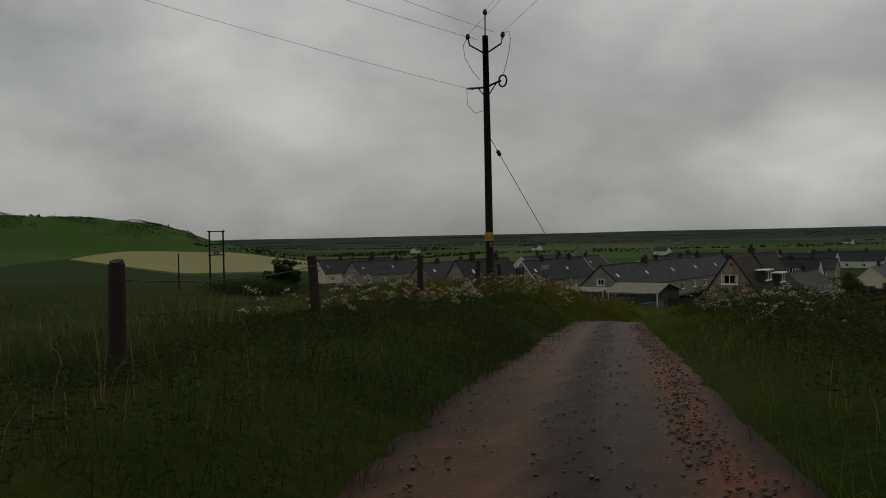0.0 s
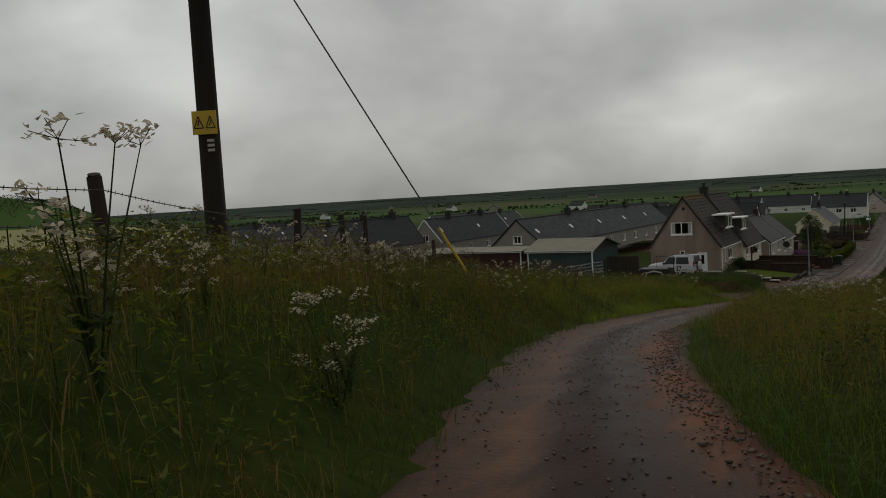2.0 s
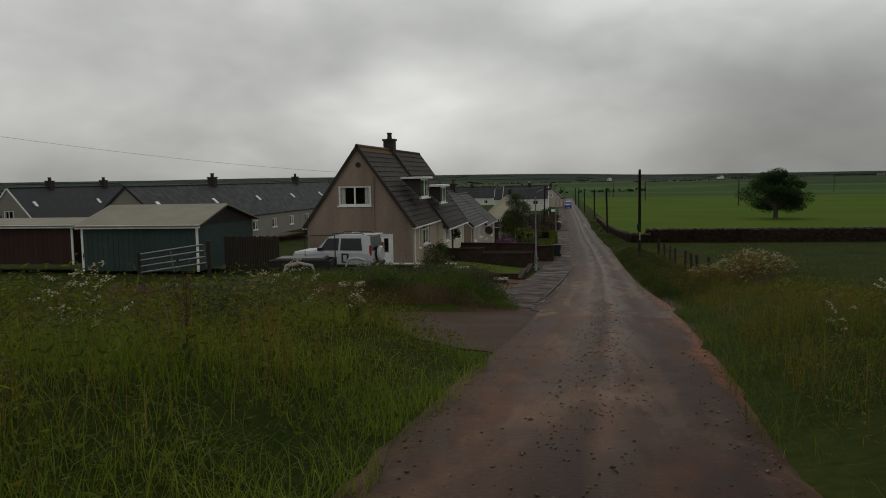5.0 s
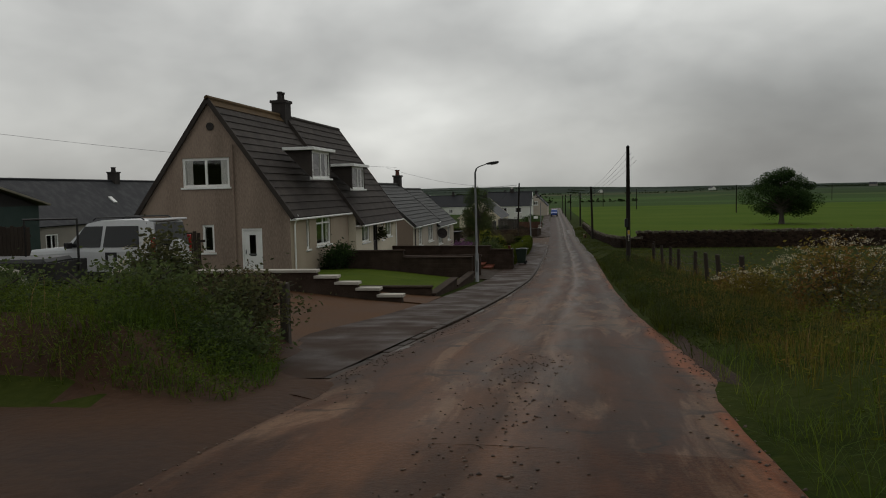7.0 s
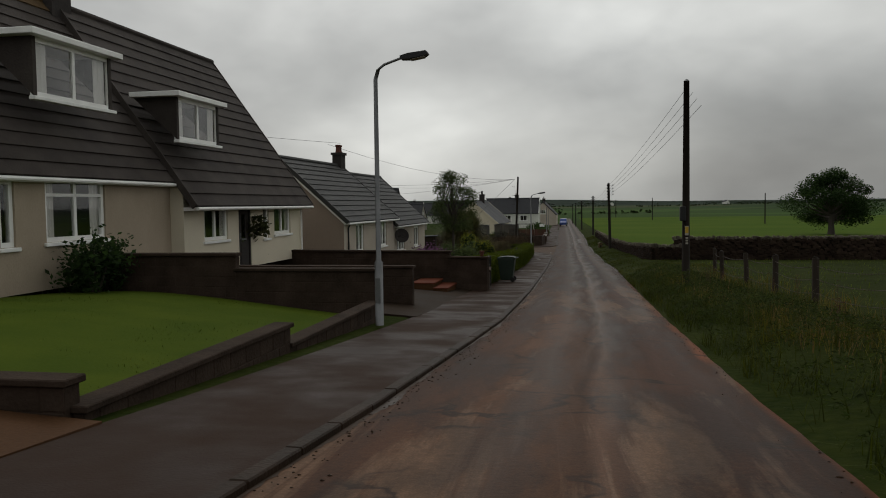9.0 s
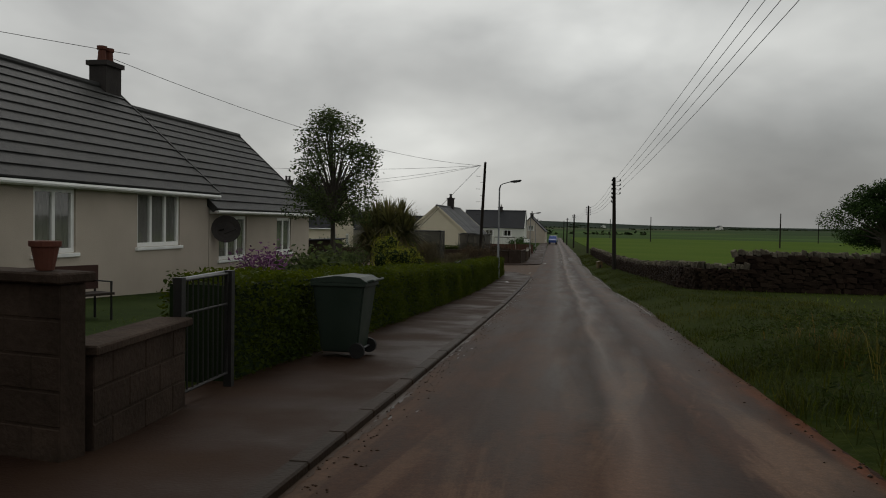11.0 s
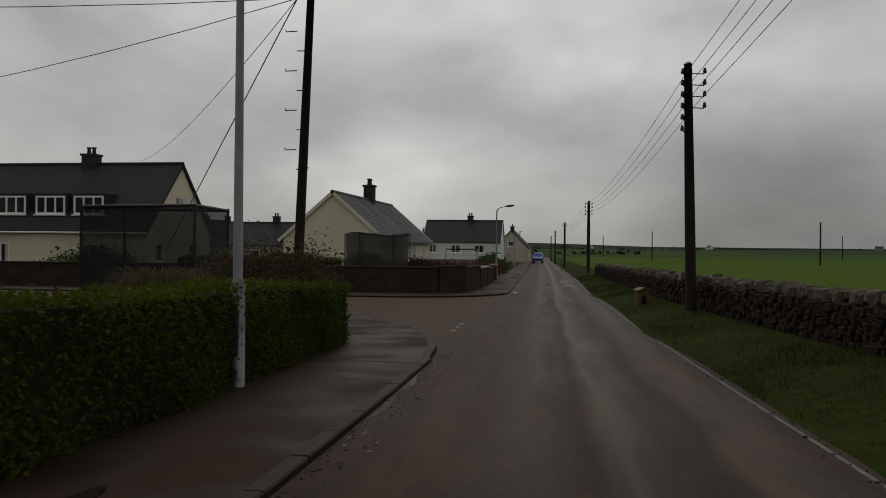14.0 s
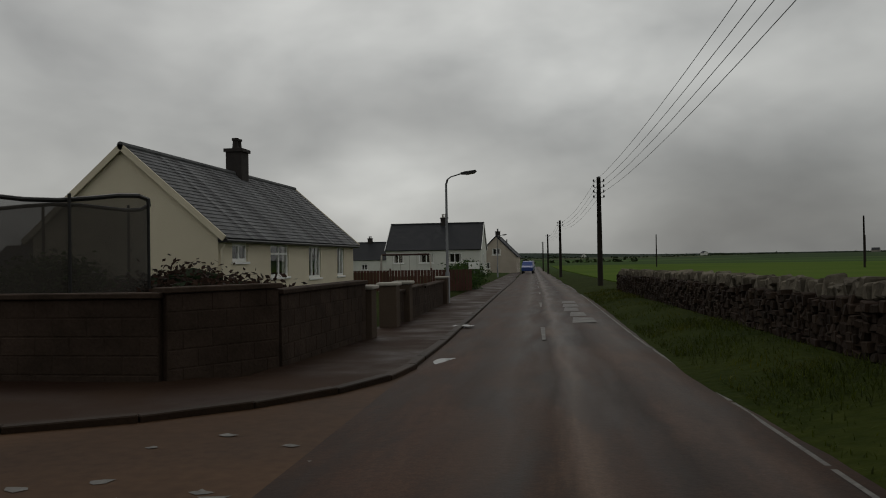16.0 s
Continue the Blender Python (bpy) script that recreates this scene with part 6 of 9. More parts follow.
def block_wall(points, height, label, mat, cope_mat=None, step=(0.46, 0.23), thick=0.22, tops=None, joint=0.005):
    """A low block wall of single blocks in courses, with a coping."""
    w = thing("garden_wall", label, "wall", kind="structure")
    bm = bbox(0.004, step[0] - joint, -thick / 2, thick / 2, 0.003, step[1] - joint, 0.010)
    first = part("block", bm, mat, w)
    used = False
    for (x0, y0), (x1, y1) in zip(points, points[1:]):
        d = math.hypot(x1 - x0, y1 - y0)
        rz = math.degrees(math.atan2(y1 - y0, x1 - x0))
        rows = max(1, round(height / step[1]))
        n = max(1, round(d / step[0]))
        for r in range(rows + 1):
            cells = [(i / n, 1.0) for i in range(n)] if r % 2 == 0 else [(0.0, 0.5)] + [((i + 0.5) / n, 1.0) for i in range(n - 1)] + [((n - 0.5) / n, 0.5)]
            for f, wide in cells:
                px, py = x0 + (x1 - x0) * f, y0 + (y1 - y0) * f
                zb = gz(x0 + (x1 - x0) * 0.5, y0 + (y1 - y0) * 0.5) if tops is None else tops
                ob = first if not used else first.copy()
                if used:
                    scene.collection.objects.link(ob)
                used = True
                ob.matrix_local = pose(px, py, zb + (r - 1) * step[1], 0, 0, rz + random.uniform(-0.25, 0.25)) @ Matrix.Diagonal((wide * d / n / step[0], 1, 1, 1))
        zb = gz(x0 + (x1 - x0) * 0.5, y0 + (y1 - y0) * 0.5) if tops is None else tops
        bm = bbox(0, d, -thick / 2 + 0.007, thick / 2 - 0.007, -0.3, rows * step[1] - 0.012)
        ob = part("mortar", bm, mat, w)
        ob.matrix_local = pose(x0, y0, zb, 0, 0, rz)
        bm = bbox(-0.04, d + 0.04, -thick / 2 - 0.05, thick / 2 + 0.05, rows * step[1], rows * step[1] + 0.07, 0.012)
        ob = part("coping", bm, cope_mat or mat, w)
        ob.matrix_local = pose(x0, y0, zb, 0, 0, rz)
    return w


# stepped wall of the first drive
for i, (a, b, t) in enumerate(((-28.2, -24.3, -12.50), (-24.3, -23.65, -12.68), (-23.65, -23.0, -12.87), (-23.0, -22.35, -13.05), (-22.35, -21.65, -13.25))):
    w = thing("garden_wall", "low rendered step of the drive wall with a white coping", "wall", group="stepped drive wall")
    zg = gz((a + b) / 2, 95.5) - 0.2
    part("wall_step", bbox(a, b, 95.4, 95.65, zg, t - 0.06), BRICK, w)
    part("coping", bbox(a - 0.05, b + 0.05, 95.33, 95.72, t - 0.06, t + 0.03, 0.012), COPE, w)
sheet("ground_drive", -33.5, -21.0, 84.8, 95.3, DRIVERED, 0.05, "sloping brown concrete drive before the gable", "driveway", 0.7)
sheet("ground_path", -23.6, -21.0, 95.8, 98.6, DRIVERED, 0.05, "concrete garden path beside the stepped wall", "path", 0.7)
sheet("ground_lawn", -28.2, -21.6, 98.9, 108.9, LAWN, 0.10, "small mown lawn in front of the house", "lawn", 0.6, kind="structure")
block_wall([(-21.35, 98.7), (-21.35, 103.7), (-21.35, 108.9)], 0.23, "low brown kerb wall round the lawn", BRICK)
block_wall([(-23.8, 98.7), (-21.35, 98.7)], 0.23, "low brown kerb wall beside the path", BRICK)
block_wall([(-28.0, 109.2), (-24.6, 109.2), (-21.35, 109.2)], 0.92, "brown block wall dividing two front gardens", BRICK)
block_wall([(-28.0, 113.0), (-21.4, 113.0)], 0.69, "dark brown block wall before the second house", BRICK)
sheet("ground_drive_two", -38.0, -20.72, 110.2, 120.8, DRIVE, 0.05, "wet concrete drive beside the cottage", "driveway", 0.8)
sheet("ground_red_slabs", -38, -23.05, 119.15, 121.35, DRIVERED, 0.30, "brown paved yard against the block wall", "paving", 0.8, skirt=0.6)
for x0, x1, y0, top in ((-22.8, -22.0, 118.95, -14.53), (-22.0, -21.5, 118.75, -14.68)):
    t = thing("step", "red paved garden step against the wall", "step", group="red steps")
    part("riser", bbox(x0, x1 - 0.02, y0 + 0.02, 120.55, top - 0.5, top - 0.05), DRIVERED, t)
    part("tread", bbox(x0, x1 + 0.02, y0, 120.57, top - 0.05, top, 0.012), REDSLAB, t)
block_wall([(-38.5, 123.4), (-31.0, 122.1), (-21.75, 120.85)], 1.38, "tall brown block wall beside the cottage", BRICK, tops=-15.0)
block_wall([(-21.75, 120.85), (-20.35, 120.6)], 1.15, "brown block wall end at the pavement", BRICK, tops=-14.97)
block_wall([(-20.45, 120.8), (-20.6, 122.35)], 0.69, "brown block wall beside the garden gate", BRICK, tops=-15.01)
sheet("ground_cottage_lawn", -28.0, -21.5, 123.0, 146.5, GRASS, 0.05, "small mown lawn before the cottage", "lawn", 0.8)
# garden wall round the corner bungalow
block_wall([(-58, 184.6), (-49, 184.6), (-40, 184.6), (-31, 184.6), (-23.2, 184.6)], 1.15, "long brown block garden wall along the side road", BRICK)
block_wall([(-23.2, 184.6), (-22.3, 186.0), (-22.15, 190.2)], 1.15, "brown block garden wall at the corner", BRICK)
block_wall([(-22.3, 193.6), (-22.5, 199.0), (-22.75, 204.5)], 0.92, "brown block garden wall along the pavement", BRICK)


def pier(x, y, h, label):
    z = gz(x, y) - 0.15
    p = thing("gate_pier", label, "gate pier", pose(x, y, z), "gate piers")
    part("shaft", bbox(-0.2, 0.2, -0.2, 0.2, 0, h, 0.012), PIERREN, p)
    part("cap", bbox(-0.25, 0.25, -0.25, 0.25, h, h + 0.08, 0.02), COPE, p)


for x, y in ((-22.15, 190.5), (-22.25, 193.3), (-22.3, 195.2), (-22.7, 204.8)):
    pier(x, y, 1.25, "rendered gate pier with a flat stone cap")
drystone("stone_wall_cross", [(-11.0, 149.5), (-9.8, 149.5), (30, 150.5), (62, 151)], 1.5, "dark dry stone wall across the field with pale copes", 3, 0.0, 0.32)
drystone("stone_wall_road", [(-10.6, 149.2), (-12.3, 149.6), (-12.75, 151.0), (-12.9, 158), (-13.6, 168), (-14.6, 180), (-15.0, 195), (-15.6, 212)], lambda y: 0.78 + 0.20 * float(smooth((166 - y) / 16)), "dry stone wall along the verge with pale cope stones", 5, 0.0, 0.19)


# rain lying in hollows of the street and pavements
def puddle(x, y, rx, ry, seed, lift):
    rnd = random.Random(seed)
    ph = [rnd.uniform(0, 6.28) for _ in range(3)]
    z = float(base_z(y)) + lift
    bm = bmesh.new()
    rim = []
    for i in range(28):
        a = i * 2 * math.pi / 28
        k = 0.40 + 0.10 * math.sin(2 * a + ph[0]) + 0.06 * math.sin(3 * a + ph[1]) + 0.03 * math.sin(5 * a + ph[2])
        rim.append(bm.verts.new((x + rx * k * math.cos(a), y + ry * k * math.sin(a), z)))
    bm.faces.new(rim)
    tagged(mesh_object("puddle", bm, WATER), "shallow rain puddle reflecting the grey sky", "puddle", "rain puddles")


for i, (x, y, rx, ry) in enumerate(((-20.0, 186.8, 0.5, 1.7),)):
    puddle(x, y, rx, ry, 40 + i, -0.012)
for i, (x, y, rx, ry) in enumerate(((-20.6, 193.6, 0.5, 0.7), (-20.7, 156.0, 0.3, 0.9))):
    puddle(x, y, rx, ry, 60 + i, 0.0335)

# rainwater standing along the gutter in broken films
rnd_wet = random.Random(23)
bm = bmesh.new()
for i in range(110):
    py = 142 + rnd_wet.gauss(0, 12)
    px, a, b = float(way_x(py) - way_w(py)) + 0.06 + abs(rnd_wet.gauss(0, 0.13)), rnd_wet.uniform(0.006, 0.020), rnd_wet.uniform(0.02, 0.09)
    pz = float(street_z(px, py, px - float(way_x(py)))) + 0.007
    bm.faces.new([bm.verts.new((px + a * (1 + 0.4 * math.sin(2.3 * k + i)) * math.cos(k * 0.785), py + b * (1 + 0.4 * math.cos(1.7 * k + i)) * math.sin(k * 0.785), pz)) for k in range(8)])
tagged(mesh_object("gutter_water", bm, FILM), "broken films of rainwater along the gutter", "puddle", kind="stuff")

# crumbs of mud and grit swept against the kerb and the verge
rng = np.random.default_rng(91)
n = 2600
cy = rng.uniform(82, 165, n)
side = np.where(rng.uniform(size=n) < 0.6, -1, 1)
co = side * (way_w(cy) - 0.05 - np.abs(rng.normal(0, 0.16, n)))
cx = way_x(cy) + co
cs = rng.uniform(0.005, 0.016, n) * np.where(rng.uniform(size=n) < 0.06, 1.8, 1)
clod = np.array([(1, 0, 0), (-1, 0, 0), (0, 1, 0), (0, -1, 0), (0, 0, 0.6), (0, 0, -0.6)], float)
faces = np.array([(0, 2, 4), (2, 1, 4), (1, 3, 4), (3, 0, 4), (2, 0, 5), (1, 2, 5), (3, 1, 5), (0, 3, 5)])
v = clod[None] * cs[:, None, None] * rng.uniform(0.6, 1.4, (n, 6, 1)) + np.stack([cx, cy, street_z(cx, cy, co) + 0.003], -1)[:, None]
tagged(raw_mesh("mud_crumbs", v.reshape(-1, 3), (faces[None] + 6 * np.arange(n)[:, None, None]).reshape(-1, 3), SILT), "crumbs of mud and grit along the edges of the street", "gravel", kind="stuff")

scraps = thing("road_marking", "scraps of worn white paint at the side road mouth", "road marking", kind="structure")
rnd_wet = random.Random(17)
for i in range(9):
    px, py, a = -21.0 + rnd_wet.gauss(0, 0.5), 180.4 + rnd_wet.gauss(0, 0.9), rnd_wet.uniform(0.03, 0.09)
    bm = bmesh.new()
    bm.faces.new([bm.verts.new((px + a * (1 + 0.5 * math.sin(3 * k + i)) * math.cos(k * 0.9), py + 0.8 * a * (1 + 0.4 * math.cos(2 * k + i)) * math.sin(k * 0.9), float(base_z(py)) - 0.0205)) for k in range(7)])
    part("paint_scrap", bm, PAINT, scraps)


# ---- plants ----
RNG = np.random.default_rng(7)


def leaf_cards(centres, size, spread, up=0.25, rng=RNG, slim=0.5):
    """Small folded quads about the given centres."""
    n = len(centres)
    d = rng.normal(size=(n, 3))
    d[:, 2] *= 0.6
    d /= np.linalg.norm(d, axis=1, keepdims=True)
    e = np.cross(d, rng.normal(size=(n, 3)))
    e /= np.linalg.norm(e, axis=1, keepdims=True)
    s = size * rng.uniform(0.6, 1.3, (n, 1))
    c = centres + rng.normal(size=(n, 3)) * spread
    v = np.stack([c - d * s, c + e * s * slim, c + d * s, c - e * s * slim], 1).reshape(-1, 3)
    return v, np.arange(4 * n).reshape(-1, 4)


def tree(name, label, category, x, y, height, crown_h, crown_r, trunk_r, leaf_mat, leaves, leaf_size, seed, clumps=26, squash=1.0, trunk_split=0.35):
    rnd = random.Random(seed)
    rng = np.random.default_rng(seed)
    z = gz(x, y) - 0.1
    t = thing(name, label, category, pose(x, y, z))
    bm = bmesh.new()
    h0 = height - crown_h
    tube(bm, [(0, 0, 0), (0.03, 0.02, h0 * 0.5), (0.0, 0.05, h0), (0.06, 0.0, h0 + crown_h * 0.35), (0.02, 0.05, h0 + crown_h * 0.75)], [trunk_r * 1.3, trunk_r, trunk_r * 0.85, trunk_r * 0.5, trunk_r * 0.15], 10)
    tips = []
    for k in range(clumps):
        u = rnd.uniform(0.05, 1.0)
        prof = math.sin(math.pi * min(1, 0.18 + 0.80 * u)) ** 0.7
        a, rr = rnd.uniform(0, 2 * math.pi), crown_r * prof * rnd.uniform(0.45, 1.0)
        tip = Vector((math.cos(a) * rr, math.sin(a) * rr * squash, h0 + crown_h * u))
        start = Vector((0, 0.03, h0 + crown_h * u * 0.45 * rnd.uniform(0.4, 1.0)))
        mid = start.lerp(tip, 0.5) + Vector((0, 0, 0.08 * crown_h * rnd.uniform(-0.3, 0.8)))
        tube(bm, [start, mid, tip], [trunk_r * 0.42, trunk_r * 0.24, trunk_r * 0.07], 6)
        tips.append((tip, mid))
    part("trunk", bm, BARK, t, smooth=True)
    cents = []
    per = leaves // clumps
    for tip, mid in tips:
        cr = crown_r * rnd.uniform(0.20, 0.36)
        p = rng.normal(size=(per, 3))
        p *= rng.uniform(0.15, 1.0, (per, 1)) ** 0.5 / np.linalg.norm(p, axis=1, keepdims=True)
        p *= (cr, cr, cr * 0.72)
        k = per // 5
        p[:k] = (np.array(mid) - np.array(tip)) * rng.uniform(0, 1, (k, 1)) + rng.normal(size=(k, 3)) * cr * 0.35
        cents.append(np.array(tip) + p)
    v, f = leaf_cards(np.concatenate(cents), leaf_size, 0.0, rng=rng)
    crown = raw_mesh("crown", v, f, leaf_mat)
    crown.parent = t
    return t


tree("sycamore_tree", "dark spreading field tree with a rounded crown", "tree", 17.4, 215, 8.9, 7.0, 5.5, 0.42, LEAFDARK, 30000, 0.14, 11, 44)
tree("rowan_tree", "slim garden rowan with an airy crown of small leaves", "tree", -25.0, 140.7, 5.8, 3.55, 1.6, 0.085, LEAFROWAN, 13000, 0.050, 12, 70)
for i, (x, y, h, r, lab) in enumerate(((-134, 117, 7.4, 3.8, "dark round tree at the field's edge"), (-29.5, 118.5, 3.6, 1.6, "leafy garden tree behind the lamp"))):
    tree("garden_tree", lab, "tree", x, y, h, h * 0.8, r, 0.15, LEAFDARK if i == 0 else LEAFOLIVE, 9000, 0.22 if i == 0 else 0.12, 20 + i, 30)


def shrub(name, label, x, y, rx, ry, h, mat, leaves, size, seed, lift=0.0, category="shrub"):
    rng = np.random.default_rng(seed)
    z = gz(x, y) + lift
    s = thing(name, label, category, pose(x, y, z), "")
    n_cl = 16
    cl = rng.normal(size=(n_cl, 3))
    cl /= np.linalg.norm(cl, axis=1, keepdims=True)
    cl = cl * rng.uniform(0.45, 0.85, (n_cl, 1)) * (rx, ry, h * 0.5) + (0, 0, h * 0.5)
    p = cl[rng.integers(0, n_cl, leaves)] + rng.normal(size=(leaves, 3)) * ((rx * 0.26, ry * 0.26, h * 0.15) if leaves < 5000 else (rx * 0.20, ry * 0.20, h * 0.11))
    p[:, 2] = np.abs(p[:, 2])
    v, f = leaf_cards(p, size, 0, rng=rng)
    o = raw_mesh("foliage", v, f, mat)
    o.parent = s
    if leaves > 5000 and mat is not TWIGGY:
        # dark spheres inside a dense bush, coloured for its inner shade
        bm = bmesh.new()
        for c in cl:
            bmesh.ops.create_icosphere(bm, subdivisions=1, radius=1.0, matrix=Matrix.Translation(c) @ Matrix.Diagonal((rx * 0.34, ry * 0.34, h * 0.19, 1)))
        part("shade_heart", bm, SHADECORE, s)
    bm = bmesh.new()
    for i in range(6):
        a = i * 1.05
        tube(bm, [(0, 0, -0.1), (math.cos(a) * rx * 0.3, math.sin(a) * ry * 0.3, h * 0.45), (math.cos(a) * rx * 0.6, math.sin(a) * ry * 0.6, h * 0.8)], [0.03, 0.02, 0.008], 5)
    part("stem", bm, BARK, s)["kind"] = "stuff"
    return s


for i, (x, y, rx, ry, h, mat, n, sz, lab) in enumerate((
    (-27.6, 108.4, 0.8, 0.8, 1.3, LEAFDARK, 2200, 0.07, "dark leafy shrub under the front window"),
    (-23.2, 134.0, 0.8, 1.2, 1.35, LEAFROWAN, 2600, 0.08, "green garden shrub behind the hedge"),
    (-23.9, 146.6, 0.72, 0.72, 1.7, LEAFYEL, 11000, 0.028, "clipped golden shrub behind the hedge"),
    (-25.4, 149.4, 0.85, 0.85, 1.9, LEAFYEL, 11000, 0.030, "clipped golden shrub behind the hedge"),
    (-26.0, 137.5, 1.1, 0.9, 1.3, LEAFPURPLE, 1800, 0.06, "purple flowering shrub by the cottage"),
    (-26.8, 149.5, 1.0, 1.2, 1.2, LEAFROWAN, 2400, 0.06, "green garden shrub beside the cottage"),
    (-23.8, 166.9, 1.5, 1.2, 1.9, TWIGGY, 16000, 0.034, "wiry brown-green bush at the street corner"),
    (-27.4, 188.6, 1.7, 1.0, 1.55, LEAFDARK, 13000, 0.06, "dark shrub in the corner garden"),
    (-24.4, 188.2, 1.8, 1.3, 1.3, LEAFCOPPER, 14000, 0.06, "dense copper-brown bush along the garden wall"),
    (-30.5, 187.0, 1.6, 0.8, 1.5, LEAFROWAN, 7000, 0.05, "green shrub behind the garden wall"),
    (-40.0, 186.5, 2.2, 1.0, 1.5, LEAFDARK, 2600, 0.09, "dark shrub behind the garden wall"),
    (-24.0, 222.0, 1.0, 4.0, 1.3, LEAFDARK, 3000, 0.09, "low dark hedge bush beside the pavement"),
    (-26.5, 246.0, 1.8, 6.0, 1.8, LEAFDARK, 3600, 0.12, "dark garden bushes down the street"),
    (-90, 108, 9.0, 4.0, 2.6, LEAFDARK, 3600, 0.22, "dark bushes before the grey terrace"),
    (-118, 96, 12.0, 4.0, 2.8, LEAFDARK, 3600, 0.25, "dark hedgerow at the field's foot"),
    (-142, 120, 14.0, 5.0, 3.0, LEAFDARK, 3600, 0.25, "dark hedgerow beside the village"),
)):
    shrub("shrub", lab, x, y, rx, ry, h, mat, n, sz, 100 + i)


def flowering_shrub(label, x, y, rx, ry, h, mat, flower_mat, leaves, size, blossoms, seed, lift=0.0):
    """A leafy bush with loose sprays of small blossoms over its upper side."""
    s = shrub("flowering_shrub", label, x, y, rx, ry, h, mat, leaves, size, seed, lift)
    rng = np.random.default_rng(seed + 1)
    d = rng.normal(size=(blossoms, 3))
    d[:, 2] = np.abs(d[:, 2]) + 0.1
    d /= np.linalg.norm(d, axis=1, keepdims=True)
    c = d * (rx * 0.98, ry * 0.98, h * 0.56) * rng.uniform(0.85, 1.08, (blossoms, 1)) + (0, 0, h * 0.46)
    c = np.repeat(c, 14, 0) + rng.normal(size=(blossoms * 14, 3)) * (0.05, 0.05, 0.022)
    v, f = leaf_cards(c, 0.013, 0, rng=rng, slim=0.8)
    o = raw_mesh("blossom", v, f, flower_mat)
    o.parent = s
    o["kind"] = "stuff"


flowering_shrub("tall bush of cream flower sprays beside the field fence", -10.7, 90.8, 1.6, 1.4, 1.65, HERB, UMBEL, 4900, 0.05, 190, 341)
flowering_shrub("lower bush of cream flower sprays in the verge", -12.3, 93.6, 0.8, 0.9, 0.9, HERB, UMBEL, 3200, 0.045, 50, 343)
flowering_shrub("straggling rose bush with pale blossoms before the drive", -23.3, 84.4, 0.7, 0.6, 1.45, LEAFOLIVE, UMBEL, 4200, 0.045, 46, 345, -0.1)
flowering_shrub("dark wilting bush with pale dead blossoms at the drive", -21.75, 84.25, 0.55, 0.5, 0.95, TWIGGY, PALMDRY, 7000, 0.04, 60, 347, -0.1)
end_post = thing("gatepost", "dark rotting wooden post at the end of the bank", "post", pose(-21.12, 84.5, gz(-21.12, 84.5) - 0.2))
part("shaft", bbox(-0.07, 0.07, -0.07, 0.07, 0, 1.2, 0.015), BARK, end_post)


def cordyline(x, y, h, label, seed, dry=0.25):
    rng = np.random.default_rng(seed)
    z = gz(x, y)
    c = thing("cordyline", label, "palm", pose(x, y, z))
    heads = [(0, 0, h * 0.62), (0.6, 0.3, h * 0.60), (-0.65, 0.25, h * 0.60), (0.2, -0.7, h * 0.56), (-0.35, -0.6, h * 0.44), (0.85, -0.45, h * 0.46), (-0.95, 0.45, h * 0.46), (1.0, 0.3, h * 0.48), (-1.0, -0.35, h * 0.48), (0.45, -0.95, h * 0.36), (-0.6, -0.9, h * 0.33), (0.1, 0.7, h * 0.5)]
    for a, b, e in heads:
        part("trunk", tubes(([(a * 0.06, b * 0.06, 0), (a * 0.4, b * 0.4, e * 0.5), (a, b, e)], [0.13, 0.10, 0.07])), BARK, c)
    for mat, name, n, lo in ((PALM, "leaves", 230, -0.7), (PALMDRY, "dry_leaves", 75, -1.3)):
        vs, fs = [], []
        for a, b, e in heads:
            for k in range(n):
                az = rng.uniform(0, 2 * math.pi)
                el = rng.uniform(lo, 1.45) if name == "leaves" else rng.uniform(-1.3, -0.2)
                L = rng.uniform(0.75, 1.15) * h * 0.27
                d = np.array([math.cos(az) * math.cos(el), math.sin(az) * math.cos(el), math.sin(el)])
                s = np.array([-math.sin(az), math.cos(az), 0]) * 0.03
                o = len(vs)
                p0, p1, p2 = np.array([a, b, e]), np.array([a, b, e]) + d * L * 0.6, np.array([a, b, e]) + d * L - np.array([0, 0, 0.10 * L])
                vs += [p0 - s, p0 + s, p1 + s, p1 - s, p2 + s * 0.15, p2 - s * 0.15]
                fs += [[o, o + 1, o + 2, o + 3], [o + 3, o + 2, o + 4, o + 5]]
        ob = raw_mesh(name, np.array(vs), np.array(fs), mat)
        ob.parent = c


cordyline(-26.75, 155.5, 4.7, "bushy cordyline palm with spiky leaves behind the hedge", 5)


def grass_tuft(x, y, r, h, label, seed):
    """A fountain of long arching dry blades."""
    rng = np.random.default_rng(seed)
    t = thing("grass_tuft", label, "ornamental grass", pose(x, y, gz(x, y)))
    vs, fs = [], []
    for k in range(2600):
        az, up, out = rng.uniform(0, 2 * math.pi), h * rng.uniform(0.45, 1.05), r * rng.uniform(0.25, 1.0)
        d, side = np.array([math.cos(az), math.sin(az), 0]), np.array([-math.sin(az), math.cos(az), 0]) * 0.007
        pts = [d * 0.08, d * out * 0.35 + (0, 0, up * 0.75), d * out * 0.75 + (0, 0, up * 0.9), d * out * 1.1 + (0, 0, up * 0.35)]
        o = len(vs)
        for i, p in enumerate(pts):
            vs += [p - side * (1 - 0.28 * i), p + side * (1 - 0.28 * i)]
        fs += [[o + 2 * i, o + 2 * i + 1, o + 2 * i + 3, o + 2 * i + 2] for i in range(3)]
    fountain = raw_mesh("foliage", np.array(vs), np.array(fs), PAMPAS)
    fountain.parent = t
    fountain["kind"] = "stuff"


